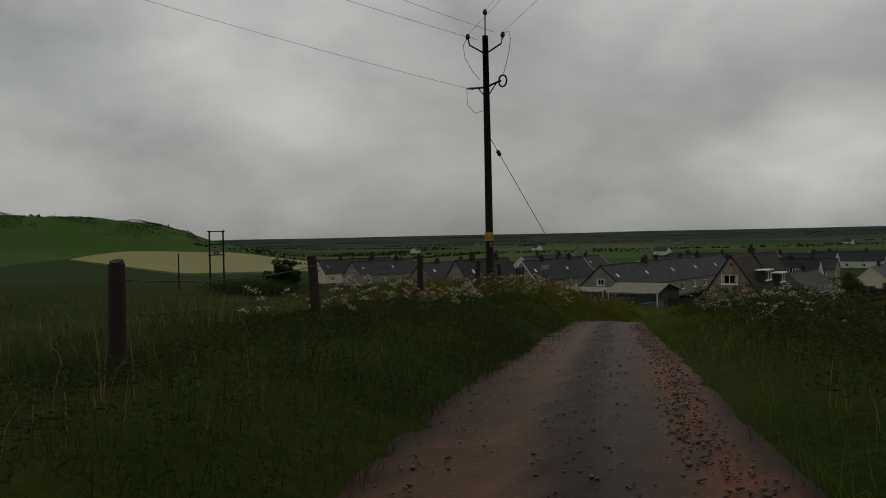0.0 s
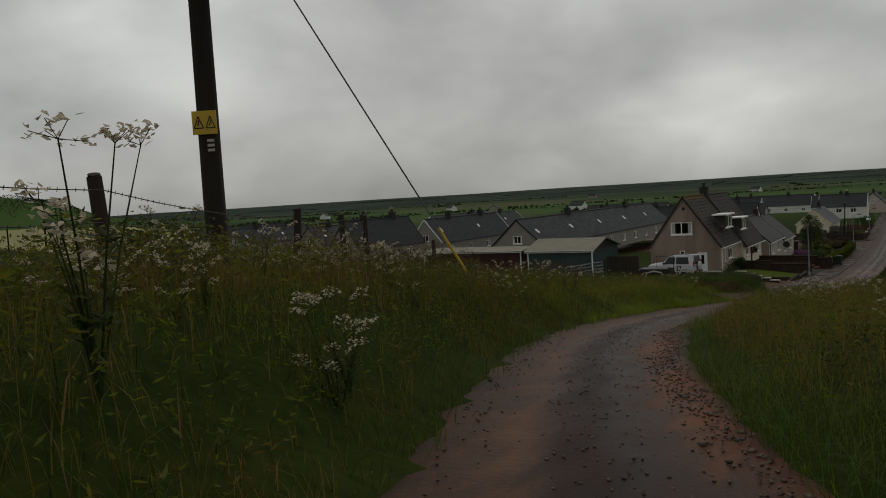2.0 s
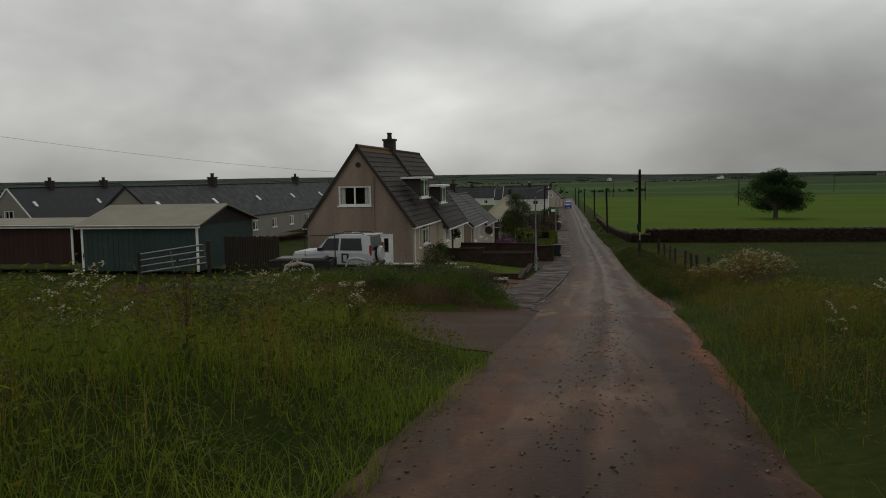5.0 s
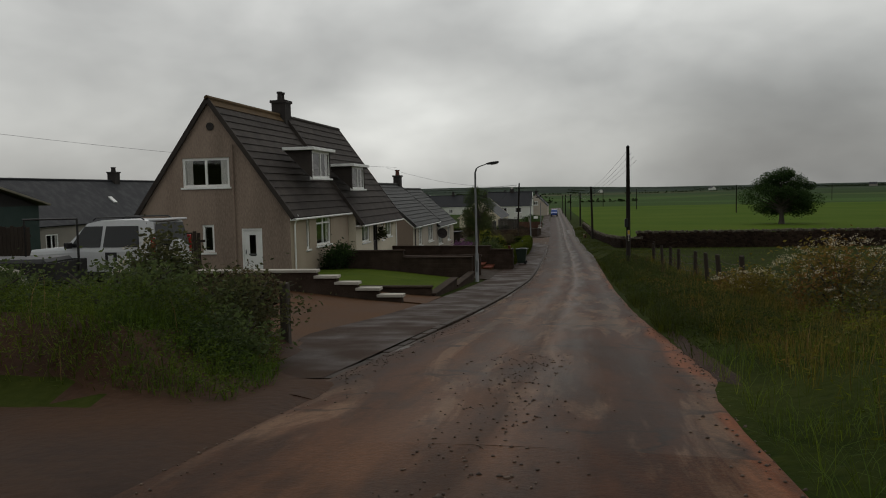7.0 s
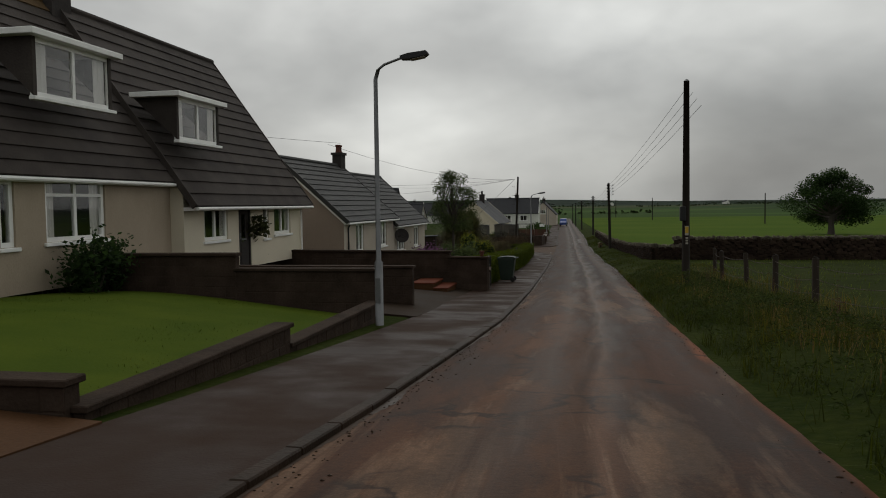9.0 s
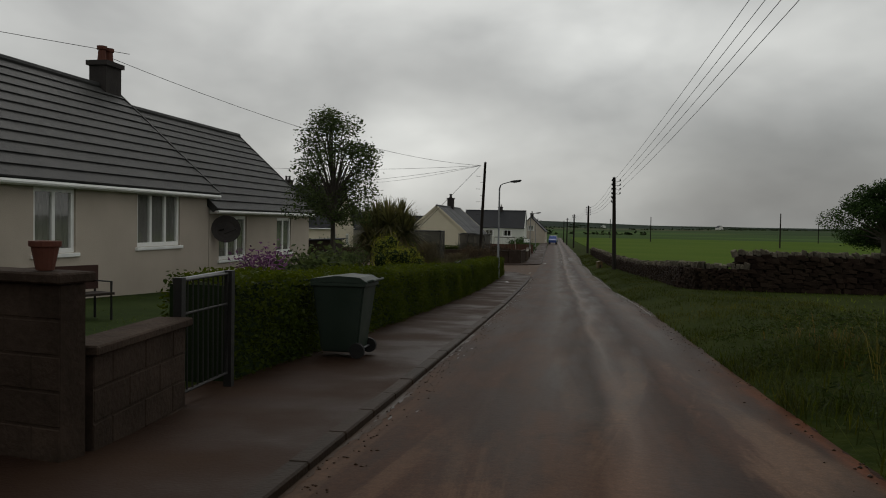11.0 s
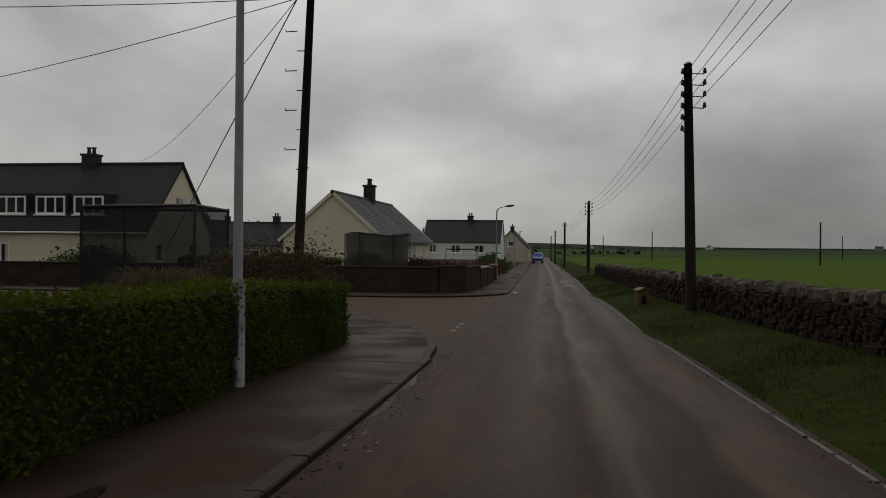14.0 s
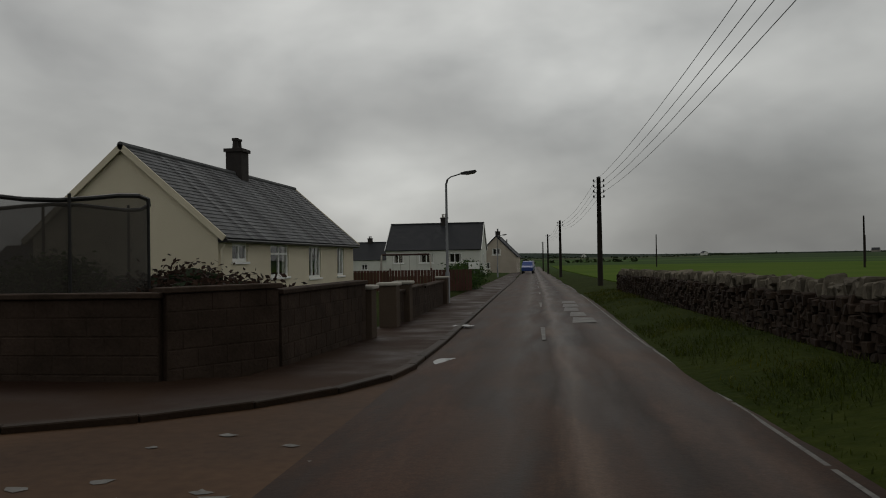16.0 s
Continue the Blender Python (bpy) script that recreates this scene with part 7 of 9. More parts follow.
grass_tuft(-25.6, 158.8, 1.6, 2.0, "fountain of dry brown pampas grass behind the hedge", 61)
grass_tuft(-24.6, 164.3, 1.2, 1.5, "tuft of dry brown grass beside the corner pole", 62)


def hedge(x0, y0, x1, y1, h, depth, label, seed, density=1080, top_lift=0.0):
    rng = np.random.default_rng(seed)
    d = math.hypot(x1 - x0, y1 - y0)
    hd = thing("hedge", label, "hedge", Matrix(), "clipped hedges")
    ux, uy = (x1 - x0) / d, (y1 - y0) / d
    n = int(d * (2 * h + depth) * density)
    s = rng.uniform(0, d, n)
    k = rng.uniform(0, 2 * h + depth, n)
    side = np.where(k < h, depth / 2, np.where(k < 2 * h, -depth / 2, k - 2 * h - depth / 2))
    hh = np.where(k < h, k, np.where(k < 2 * h, k - h, h))
    side = side + rng.normal(size=n) * 0.04 + 0.04 * np.sin(s * 2.1 + hh * 3)
    hh = hh + rng.normal(size=n) * 0.035 + 0.04 * np.sin(s * 1.3)
    x, y = x0 + ux * s - uy * side, y0 + uy * s + ux * side
    z = ground_z(x0 + ux * s, y0 + uy * s) + hh
    v, f = leaf_cards(np.stack([x, y, z], -1), 0.031, 0.0, rng=rng)
    o = raw_mesh("foliage", v, f, HEDGEL)
    o.parent = hd
    # inner block in a dark colour that stands for shade behind the leaves
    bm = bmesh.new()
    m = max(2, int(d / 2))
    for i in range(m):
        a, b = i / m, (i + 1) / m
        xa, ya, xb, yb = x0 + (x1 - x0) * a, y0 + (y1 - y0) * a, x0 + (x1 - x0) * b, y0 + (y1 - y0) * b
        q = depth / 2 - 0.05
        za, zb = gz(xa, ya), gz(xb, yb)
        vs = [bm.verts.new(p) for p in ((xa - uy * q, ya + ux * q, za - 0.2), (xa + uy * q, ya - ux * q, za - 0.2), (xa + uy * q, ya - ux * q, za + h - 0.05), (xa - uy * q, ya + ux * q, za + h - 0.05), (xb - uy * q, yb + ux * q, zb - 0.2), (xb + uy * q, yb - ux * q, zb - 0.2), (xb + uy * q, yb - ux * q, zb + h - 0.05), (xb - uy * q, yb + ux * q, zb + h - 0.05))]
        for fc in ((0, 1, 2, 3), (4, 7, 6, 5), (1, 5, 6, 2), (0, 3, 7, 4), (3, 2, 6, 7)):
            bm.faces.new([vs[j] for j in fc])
    part("hedge_shade_core", bm, SHADECORE, hd)


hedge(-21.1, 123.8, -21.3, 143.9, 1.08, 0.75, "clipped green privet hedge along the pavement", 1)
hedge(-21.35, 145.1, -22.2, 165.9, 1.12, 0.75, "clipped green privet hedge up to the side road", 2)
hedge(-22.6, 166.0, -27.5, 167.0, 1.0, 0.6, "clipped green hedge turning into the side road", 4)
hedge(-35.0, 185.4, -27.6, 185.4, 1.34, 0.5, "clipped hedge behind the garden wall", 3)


# ---- verges: grass, dry stalks and flowering weeds ----
def mound(x, y):
    return np.clip(0.55 + 0.3 * bumps(x, y, 0.9) + 0.25 * bumps(x, y + 31, 2.3) + 0.15 * bumps(x + 7, y, 5.1), 0.15, 1.3)


def blades(name, xs, ys, h, width, mat, label, seed, lean=0.35, lift=0.0, category="grass"):
    rng = np.random.default_rng(seed)
    n = len(xs)
    z = ground_z(xs, ys) - 0.03 + lift
    az = rng.uniform(0, 2 * math.pi, n)
    L = h * rng.uniform(0.5, 1.15, n) * (0.45 + mound(xs, ys))
    ln = lean * rng.uniform(0.1, 1.2, n)
    w = width * rng.uniform(0.6, 1.3, n)
    s = np.stack([-np.sin(az) * w, np.cos(az) * w, 0 * w], -1)
    p0 = np.stack([xs, ys, z], -1)
    p1 = p0 + np.stack([np.cos(az) * L * ln * 0.35, np.sin(az) * L * ln * 0.35, L * 0.55], -1)
    p2 = p0 + np.stack([np.cos(az) * L * ln, np.sin(az) * L * ln, L * (1 - 0.25 * ln)], -1)
    v = np.stack([p0 - s, p0 + s, p1 + s * 0.8, p1 - s * 0.8, p2 + s * 0.12, p2 - s * 0.12], 1).reshape(-1, 3)
    o = 6 * np.arange(n)[:, None]
    f = np.concatenate([o + [0, 1, 2, 3], o + [3, 2, 4, 5]])
    return tagged(raw_mesh(name, v, f, mat), label, category, kind="stuff")


def verge_points(n, y0, y1, side, near, far, seed, power=1.5):
    rng = np.random.default_rng(seed)
    y = rng.uniform(y0, y1, n)
    off = near + (far - near) * rng.uniform(0, 1, n) ** power
    e = 0.5
    tx, ty = way_x(y + e) - way_x(y - e), 2 * e
    k = np.hypot(tx, ty)
    o = side * (way_w(y) + off)
    x, y = way_x(y) + ty / k * o, y - tx / k * o
    clear = (x < way_x(y)) & (y > 69.5) & (y < 79.4) & (x > -34) | (x < -19) & (y > 84.6) | (x < way_x(y)) & (y > 79) & (x > -19.75 - 0.36 * (y - 80.5).clip(0, 9))
    return x[~clear], y[~clear]


def clumpy(x, y, seed, s=0.8, keep=0.5):
    rng = np.random.default_rng(seed)
    c = 0.5 + 0.5 * bumps(x + seed, y, s) * 0.7 + 0.25 * bumps(x, y + seed, s * 2.7)
    m = rng.uniform(0, 1, len(x)) < np.clip(c, 0.12, 1) ** (1 / keep) * 1.2
    return x[m], y[m]


for i, (n, y0, y1, side, near, far, h, mat) in enumerate((
    (60000, -4, 22, -1, -0.1, 6.0, 0.34, NETTLE), (45000, 18, 46, -1, -0.15, 4.5, 0.30, BLADE), (40000, 18, 46, -1, 0.2, 4.5, 0.42, HERB), (20000, 18, 46, -1, 0.0, 4.5, 0.36, NETTLE), (80000, 44, 70, -1, -0.15, 3.4, 0.42, LUSH), (45000, 22, 70, -1, 1.2, 9.0, 0.56, HERB), (60000, -4, 30, 1, -0.05, 5.0, 0.40, BLADE), (85000, 28, 84, 1, -0.05, 5.0, 0.42, BLADE), (46000, 30, 96, 1, 0.6, 6.0, 0.66, HERB),
    (36000, 79, 85, -1, 0.2, 9.0, 0.26, BLADE), (66000, 84, 128, 1, -0.1, 3.4, 0.40, SHORTBLADE), (46000, 126, 151, 1, -0.1, 5.0, 0.15, SHORTBLADE), (9000, 84, 130, 1, 0.9, 4.2, 0.50, HERB), (90000, 150, 215, 1, 0.0, 2.6, 0.13, SHORTBLADE))):
    x, y = verge_points(n * 3 // 4, y0, y1, side, near, far, 30 + i, 1.2)
    x, y = clumpy(x, y, 40 + i)
    blades("verge_grass", x, y, h, 0.0034 if y0 < 60 else 0.006, mat, "olive seeding herbs and long grass on the bank" if mat is HERB else "long wet green grass of the verge", 50 + i, 0.7 if mat is HERB else 1.25)
x, y = verge_points(15000, -4, 84, -1, 5.0, 40.0, 61)
blades("field_grass", x, y, 0.18, 0.014, BLADE, "coarse field grass beyond the fence", 62, 0.9)
x, y = verge_points(12000, -4, 150, 1, 4.5, 34.0, 63)
blades("field_grass", x, y, 0.18, 0.014, BLADE, "coarse field grass beyond the fence", 64, 0.9)
for i, (n, y0, y1, side, near, far) in enumerate(((6000, 0, 82, -1, 0.9, 8.0), (6000, 0, 84, 1, 0.8, 7.0), (1200, 84, 126, 1, 0.9, 2.4))):
    x, y = verge_points(n, y0, y1, side, near, far, 70 + i)
    x, y = clumpy(x, y, 80 + i, 0.45, 0.35)
    blades("seeding_grass", x, y, 0.55, 0.005, DRYBLADE, "tall seeding brown grass stalks", 90 + i, 0.5)


rng = np.random.default_rng(77)
for i, (x0, x1, y0, y1) in enumerate(((-28.0, -21.7, 99.1, 108.7), (-27.8, -21.6, 123.2, 146.0))):
    blades("lawn_grass", rng.uniform(x0, x1, 9000), rng.uniform(y0, y1, 9000), 0.07, 0.006, BLADE, "short mown grass of the front lawn", 120 + i, 0.8, 0.08 - 0.05 * i)


def weeds(n, y0, y1, side, near, far, low, high, seed, mat, leaf=0.036):
    """Rank leafy growth in uneven mounds, a continuous cover that nobody could count."""
    rng = np.random.default_rng(seed)
    x, y = verge_points(n * 4 // 5, y0, y1, side, near, far, seed, 1.0)
    n = len(x)
    m = mound(x, y)
    edge = smooth((np.abs(x - way_x(y)) - way_w(y) - near + 0.3) / 1.2)
    top = (low + (high - low) * np.clip(m, 0, 1)) * (0.25 + 0.75 * edge) * rng.uniform(0.85, 1.25, n)
    z = ground_z(x, y) + top * (1 - 0.75 * rng.uniform(0, 1, n) ** 2.2)
    v, f = leaf_cards(np.stack([x, y, z], -1), leaf, 0.02, rng=rng, slim=0.26)
    tagged(raw_mesh("verge_weeds", v, f, mat), "rank mixed weeds and nettles covering the bank", "weeds", kind="stuff")


weeds(26000, 31, 52, -1, 1.3, 5.0, 0.40, 0.85, 508, DOCK, 0.020)
weeds(60000, -4, 24, -1, 0.15, 4.2, 0.12, 0.50, 501, NETTLE, 0.028)
weeds(120000, 22, 70, -1, 0.5, 8.0, 0.2, 0.72, 502, WEED)
weeds(70000, 79, 85, -1, 0.2, 9.0, 0.12, 0.45, 505, BLADE, 0.024)
weeds(30000, 4, 19, 1, 0.6, 4.5, 0.30, 0.85, 506, NETTLE, 0.030)
weeds(22000, 18, 32, 1, 0.9, 4.5, 0.15, 0.45, 507, NETTLE, 0.030)
weeds(45000, 30, 84, 1, 0.5, 6.0, 0.2, 0.70, 503, WEED)
weeds(36000, 84, 130, 1, 0.1, 2.8, 0.18, 0.60, 504, NETTLE)


def cow_parsley(seed):
    rnd = random.Random(seed)
    p = thing("cow_parsley", "tall cow parsley with flat white flower heads", "wildflower", Matrix(), "cow parsley on the verge")
    stems, heads, vs = bmesh.new(), bmesh.new(), []
    for k in range(7):
        a, h = rnd.uniform(0, 6.28), rnd.uniform(0.3, 1.0)
        tip = Vector((math.cos(a) * 0.34 * rnd.uniform(0.3, 1.3), math.sin(a) * 0.34 * rnd.uniform(0.3, 1.3), h))
        tube(stems, [(0, 0, -0.05), tip * 0.5 + Vector((0, 0, 0.04)), tip], [0.007, 0.005, 0.003], 4)
        for j in range(6):
            b, r = j * 1.05 + rnd.uniform(0, 0.4), rnd.uniform(0.02, 0.085)
            q = tip + Vector((math.cos(b) * r, math.sin(b) * r, 0.05 - 5 * r * r + r * math.cos(b - a) * 0.5 + rnd.uniform(-0.015, 0.015)))
            tube(stems, [tip, q], 0.0018, 3, False)
            for s in range(6):
                c = q + Vector((rnd.uniform(-0.028, 0.028), rnd.uniform(-0.028, 0.028), rnd.uniform(-0.02, 0.02)))
                w = rnd.uniform(0.009, 0.018)
                t = rnd.uniform(0, 1.5)
                f = [heads.verts.new(c + Vector((math.cos(t + g) * w, math.sin(t + g) * w, rnd.uniform(-0.012, 0.012)))) for g in (0, 1.57, 3.14, 4.71)]
                heads.faces.new(f)
        for j in range(3):
            c = tip * rnd.uniform(0.25, 0.7)
            for g in range(9):
                b = rnd.uniform(0, 6.28)
                e = c + Vector((math.cos(b) * 0.09, math.sin(b) * 0.09, rnd.uniform(-0.03, 0.08))) * rnd.uniform(0.4, 1.2)
                n = Vector((-math.sin(b), math.cos(b), 0.2)) * 0.010
                f = [stems.verts.new(v) for v in (c, c.lerp(e, 0.6) + n, e, c.lerp(e, 0.6) - n)]
                stems.faces.new(f)
    part("stem", stems, STEM, p)["kind"] = "stuff"
    part("flower", heads, UMBEL, p)["kind"] = "stuff"
    return p


def scatter(kinds, spots, smin, smax, seed):
    rnd = random.Random(seed)
    used = set()
    for x, y in spots:
        k = rnd.randrange(len(kinds))
        s = rnd.uniform(smin, smax)
        m = pose(x, y, gz(x, y), rnd.uniform(-5, 5), rnd.uniform(-5, 5), rnd.uniform(0, 360)) @ Matrix.Diagonal((s, s, s, 1))
        if k not in used:
            kinds[k].matrix_world = m
            used.add(k)
        else:
            c = copy_thing(kinds[k], Matrix())
            c.matrix_basis = m


def spots(n, y0, y1, side, near, far, seed, keep=None):
    x, y = verge_points(n * 5, y0, y1, side, near, far, seed, 1.0)
    c = bumps(x * 1.0 + seed, y, 0.42) + 0.6 * bumps(x, y + seed, 1.1)
    i = np.argsort(-c)[: n * 2]
    i = np.random.default_rng(seed).permutation(i)[:n]
    return list(zip(x[i].tolist(), y[i].tolist()))


flower_spots = spots(34, 23, 42, -1, 1.0, 3.6, 6) + spots(30, 8, 34, -1, 1.6, 4.8, 1) + spots(44, 34, 80, -1, 1.6, 6.0, 2) + spots(20, 8, 26, 1, 1.2, 4.0, 5) + spots(28, 26, 84, 1, 1.4, 4.5, 3) + spots(16, 84, 96, 1, 2.6, 5.2, 4) + [(-13.6, 28.4), (-13.9, 28.9), (-10.7, 17.9), (-11.2, 18.6), (-11.8, 19.3), (-10.9, 18.9), (-13.2, 16.2), (-15.2, 27.6), (-15.8, 28.2), (-19.9, 45.5), (-20.3, 46.4), (-20.6, 47.2), (-20.3, 47.9), (-22.2, 47.8), (-26.1, 64.3), (-21.4, 57.2), (-12.8, 69.0), (-14.4, 61.3)]
parsley = [cow_parsley(s) for s in range(5)]
scatter(parsley, flower_spots, 0.6, 0.92, 9)
for k, (x, y, top) in enumerate(((-13.5, 26.4, -4.05),)):
    c, size = copy_thing(parsley[k], Matrix()), min(1.5, (top - gz(x, y)) / 0.92)
    c.matrix_basis = pose(x, y, gz(x, y), 0, 0, 70 * k) @ Matrix.Diagonal((size, size, size, 1))


def dock(seed):
    rnd = random.Random(seed)
    p = thing("dock", "rusty seeding dock plant with broad leaves", "wild plant", Matrix(), "docks on the verge")
    bm, lf = bmesh.new(), bmesh.new()
    for k in range(3):
        a, h = rnd.uniform(0, 6.28), rnd.uniform(0.7, 1.05)
        tip = Vector((math.cos(a) * 0.15, math.sin(a) * 0.15, h))
        tube(bm, [(0, 0, -0.05), tip], [0.006, 0.003], 4)
        for j in range(130):
            u = rnd.uniform(0.35, 1.0)
            c = tip * u + Vector([rnd.gauss(0, 0.05) for _ in range(3)])
            w = rnd.uniform(0.010, 0.022)
            f = [bm.verts.new(c + Vector([rnd.uniform(-w, w) for _ in range(3)])) for _ in range(3)]
            bm.faces.new(f)
    for k in range(9):
        b, L = rnd.uniform(0, 6.28), rnd.uniform(0.12, 0.24)
        d = Vector((math.cos(b), math.sin(b), 0))
        n = Vector((-d.y, d.x, 0)) * L * 0.18
        z = Vector((0, 0, 1))
        f = [lf.verts.new(v) for v in (z * 0.02, d * L * 0.5 + n + z * 0.22, d * L + z * 0.12, d * L * 0.5 - n + z * 0.22)]
        lf.faces.new(f)
    part("seed_head", bm, DOCK, p)["kind"] = "stuff"
    part("foliage", lf, STEM, p)["kind"] = "stuff"
    return p


scatter([dock(s) for s in range(4)], spots(24, 14, 30, -1, 2.6, 5.5, 21) + spots(40, 36, 50, -1, 1.4, 5.0, 25) + spots(26, 40, 82, -1, 1.6, 6.5, 22) + spots(16, 20, 120, 1, 1.6, 4.0, 23), 0.6, 0.9, 24)


def bramble(x, y, r, h, seed, mat, label):
    shrub("bramble", label, x, y, r, r, h, mat, 3000, 0.038, seed, -0.1, "bramble")


for i, (x, y, r, h, mat) in enumerate(((-15.2, 24.8, 1.5, 0.95, LEAFOLIVE), (-17.6, 29.5, 1.6, 0.9, LEAFOLIVE), (-20.2, 33.2, 1.5, 0.9, LEAFROWAN), (-20.9, 81.8, 0.7, 0.8, LEAFROWAN), (-25.2, 82.2, 1.4, 0.7, LEAFROWAN), (-10.6, 91.0, 1.7, 1.1, LEAFOLIVE), (-10.2, 87.0, 1.8, 1.1, LEAFOLIVE), (-8.6, 36, 1.7, 1.0, LEAFOLIVE), (-5.0, 27.5, 1.5, 0.9, LEAFOLIVE), (-0.8, 13.8, 1.2, 0.9, LEAFOLIVE), (-2.0, 18.0, 1.2, 0.9, LEAFOLIVE), (-22.6, 82.2, 1.3, 0.9, LEAFROWAN), (-21.4, 83.4, 0.9, 0.9, LEAFOLIVE), (-24.2, 81.2, 1.5, 0.7, LEAFROWAN), (-23.5, 58.0, 1.6, 0.8, LEAFROWAN), (-25.6, 62.0, 1.7, 0.9, LEAFOLIVE), (-22.6, 64.5, 1.3, 0.8, LEAFROWAN), (-27.2, 66.5, 1.8, 0.9, LEAFROWAN), (-24.6, 53.5, 1.6, 0.8, LEAFOLIVE), (-22.4, 50.0, 1.3, 0.7, LEAFROWAN), (0.8, 11.5, 1.2, 0.8, LEAFOLIVE))):
    bramble(x, y, r, h, 300 + i, mat, "tangled green-brown bramble and weeds on the verge")


# ---- fences ----
def fence_post(x, y, h, r, tilt, seed, group, top=None):
    rnd = random.Random(seed)
    z = gz(x, y) - 0.3
    h = top - gz(x, y) if top else h
    p = tagged(mesh_object("fence_post", tubes(([(0, 0, 0), (0.01, 0, h * 0.6), (0.0, 0.01, h + 0.27), (0, 0, h + 0.3)], [r, r * 0.97, r * 0.93, r * 0.8]), sides=9), POSTW, False), "weathered round wooden fence post", "fence post", group)
    p.matrix_world = pose(x, y, z, tilt + rnd.uniform(-3, 3), rnd.uniform(-4, 4), rnd.uniform(0, 90))
    return Vector((x, y, z + h + 0.2))


def fence(points, h, r, label, strands, tilt=0.0, seed=0, group="fence posts"):
    tops = [fence_post(p[0], p[1], h, r, tilt, seed + i, group, p[2] if len(p) > 2 else None) for i, p in enumerate(points)]
    for s in strands:
        bm = bmesh.new()
        for a, b in zip(tops, tops[1:]):
            dz = Vector((0, 0, -s))
            pts = [(a + dz).lerp(b + dz, k / 6) - Vector((0, 0, 0.10 * 4 * (k / 6) * (1 - k / 6))) for k in range(7)]
            tube(bm, pts, 0.006, 4, False)
            n = int((b - a).length / 0.16)
            for k in range(n):
                q = (a + dz).lerp(b + dz, (k + 0.5) / n) - Vector((0, 0, 0.10 * 4 * ((k + 0.5) / n) * (1 - (k + 0.5) / n)))
                tube(bm, [q - Vector((0, 0, 0.022)), q + Vector((0.008, 0.008, 0.022))], 0.004, 3, False)
        tagged(mesh_object("barbed_wire", bm, BARB), label, "wire", "fence wires")


fence([(-4.7, 3.8, -3.05), (-7.27, 8.81, -3.13), (-10.53, 15.36, -3.29), (-13.9, 22.6, -3.72), (-17.3, 29.2, -4.1), (-20.96, 35.98, -4.6), (-23.9, 41.2, -4.85), (-26.5, 45.6, -5.0), (-27.6, 51.5, -6.3), (-28.4, 57.5)], 1.28, 0.085, "rusty barbed wire strung between the posts", (0.08, 0.42), 0.0, 3)
fence([(-11.6, 97.2), (-11.7, 100.4), (-11.6, 103.8), (-11.6, 107.1), (-11.7, 111.9), (-11.6, 116.4), (-11.6, 120.5), (-11.7, 125.0), (-11.2, 130.2)], 1.15, 0.085, "rusty wire of the field fence", (0.10, 0.40, 0.72), 0.0, 30)


# twin-legged transformer pole and small poles in the far field
def far_h_pole(x, y, h):
    z = gz(x, y)
    p = thing("transformer_pole", "twin-legged wooden transformer pole in the field", "pole", pose(x, y, z, 0, 0, 35))
    for s in (-1.6, 1.6):
        part("leg", tubes(([(s, 0, -0.3), (s, 0, h)], 0.2)), POLEW, p)
    for zz in (h - 0.2, h - 3.2, h - 5.6):
        part("cross_bar", bbox(-2.0, 2.0, -0.12, 0.12, zz - 0.12, zz + 0.12), POLEW, p)
    part("transformer", bbox(-0.7, 0.7, -0.45, 0.45, h - 5.4, h - 4.2, 0.06), STEEL, p)


far_h_pole(-151, 112, 13.8)
telegraph_pole(-163, 110, gz(-163, 110) + 8.5, "lone pole at the hay field's edge", 0.16)


# hedgerows and scrub lines over the far country
def hedgerows():
    rng = np.random.default_rng(5)
    pts = []
    for k in range(70):
        a = math.radians(rng.uniform(-28, 72))
        r = rng.uniform(330 if a > 0.25 else 1000, 2600)
        x0, y0 = -15 - r * math.sin(a), 60 + r * math.cos(a)
        L, d = rng.uniform(60, 320), rng.choice([0.25, 1.75, 0.4]) + rng.normal() * 0.1
        n = int(L / 1.6)
        s = rng.uniform(0, L, n)
        h = rng.uniform(0.5, 1.8, n) * (1 + 1.3 * (rng.uniform(size=n) < 0.08))
        x, y = x0 + math.cos(d) * s + rng.normal(size=n), y0 + math.sin(d) * s + rng.normal(size=n)
        for j in range(4):
            pts.append(np.stack([x, y, ground_z(x, y) + h * rng.uniform(0.1, 0.9, n)], -1))
    p = np.concatenate(pts)
    v, f = leaf_cards(p, 1.15, 0.3, rng=rng)
    tagged(raw_mesh("hedgerow", v, f, HEDGEFAR), "dark hedgerows and scrub between far fields", "hedgerow", kind="stuff")
    th, r = np.radians(rng.uniform(54.6, 72, 14000)), 640 + rng.normal(0, 30, 14000)
    x, y = -r * np.sin(th), r * np.cos(th)
    ok = bumps(x, y, 0.05) + 0.5 * bumps(x, y, 0.17) > 0.25
    x, y = x[ok], y[ok]
    v, f = leaf_cards(np.stack([x, y, ground_z(x, y) + rng.uniform(0.0, 0.5, len(x))], -1), 0.55, 0.1, rng=rng)
    tagged(raw_mesh("scrub", v, f, HEDGEFAR), "low dark gorse scrub over the rough hill", "scrub", kind="stuff")


hedgerows()
for i, (x, y, rz) in enumerate(((-300, 560, 20), (-420, 700, 60), (-210, 520, 80), (-640, 900, 40), (180, 1300, 15), (320, 860, 80), (-380, 980, 85), (20, 1400, 5), (-170, 900, 75), (420, 1350, 60), (-520, 620, 20))):
    house("far pale farmhouse among the fields", (x, y, gz(x, y)), rz, 7.0, 10.0, 2.8, 5.6, WHITEW if i % 3 else GREYREN, DARKSLATE, gutter=False, group="far farms")


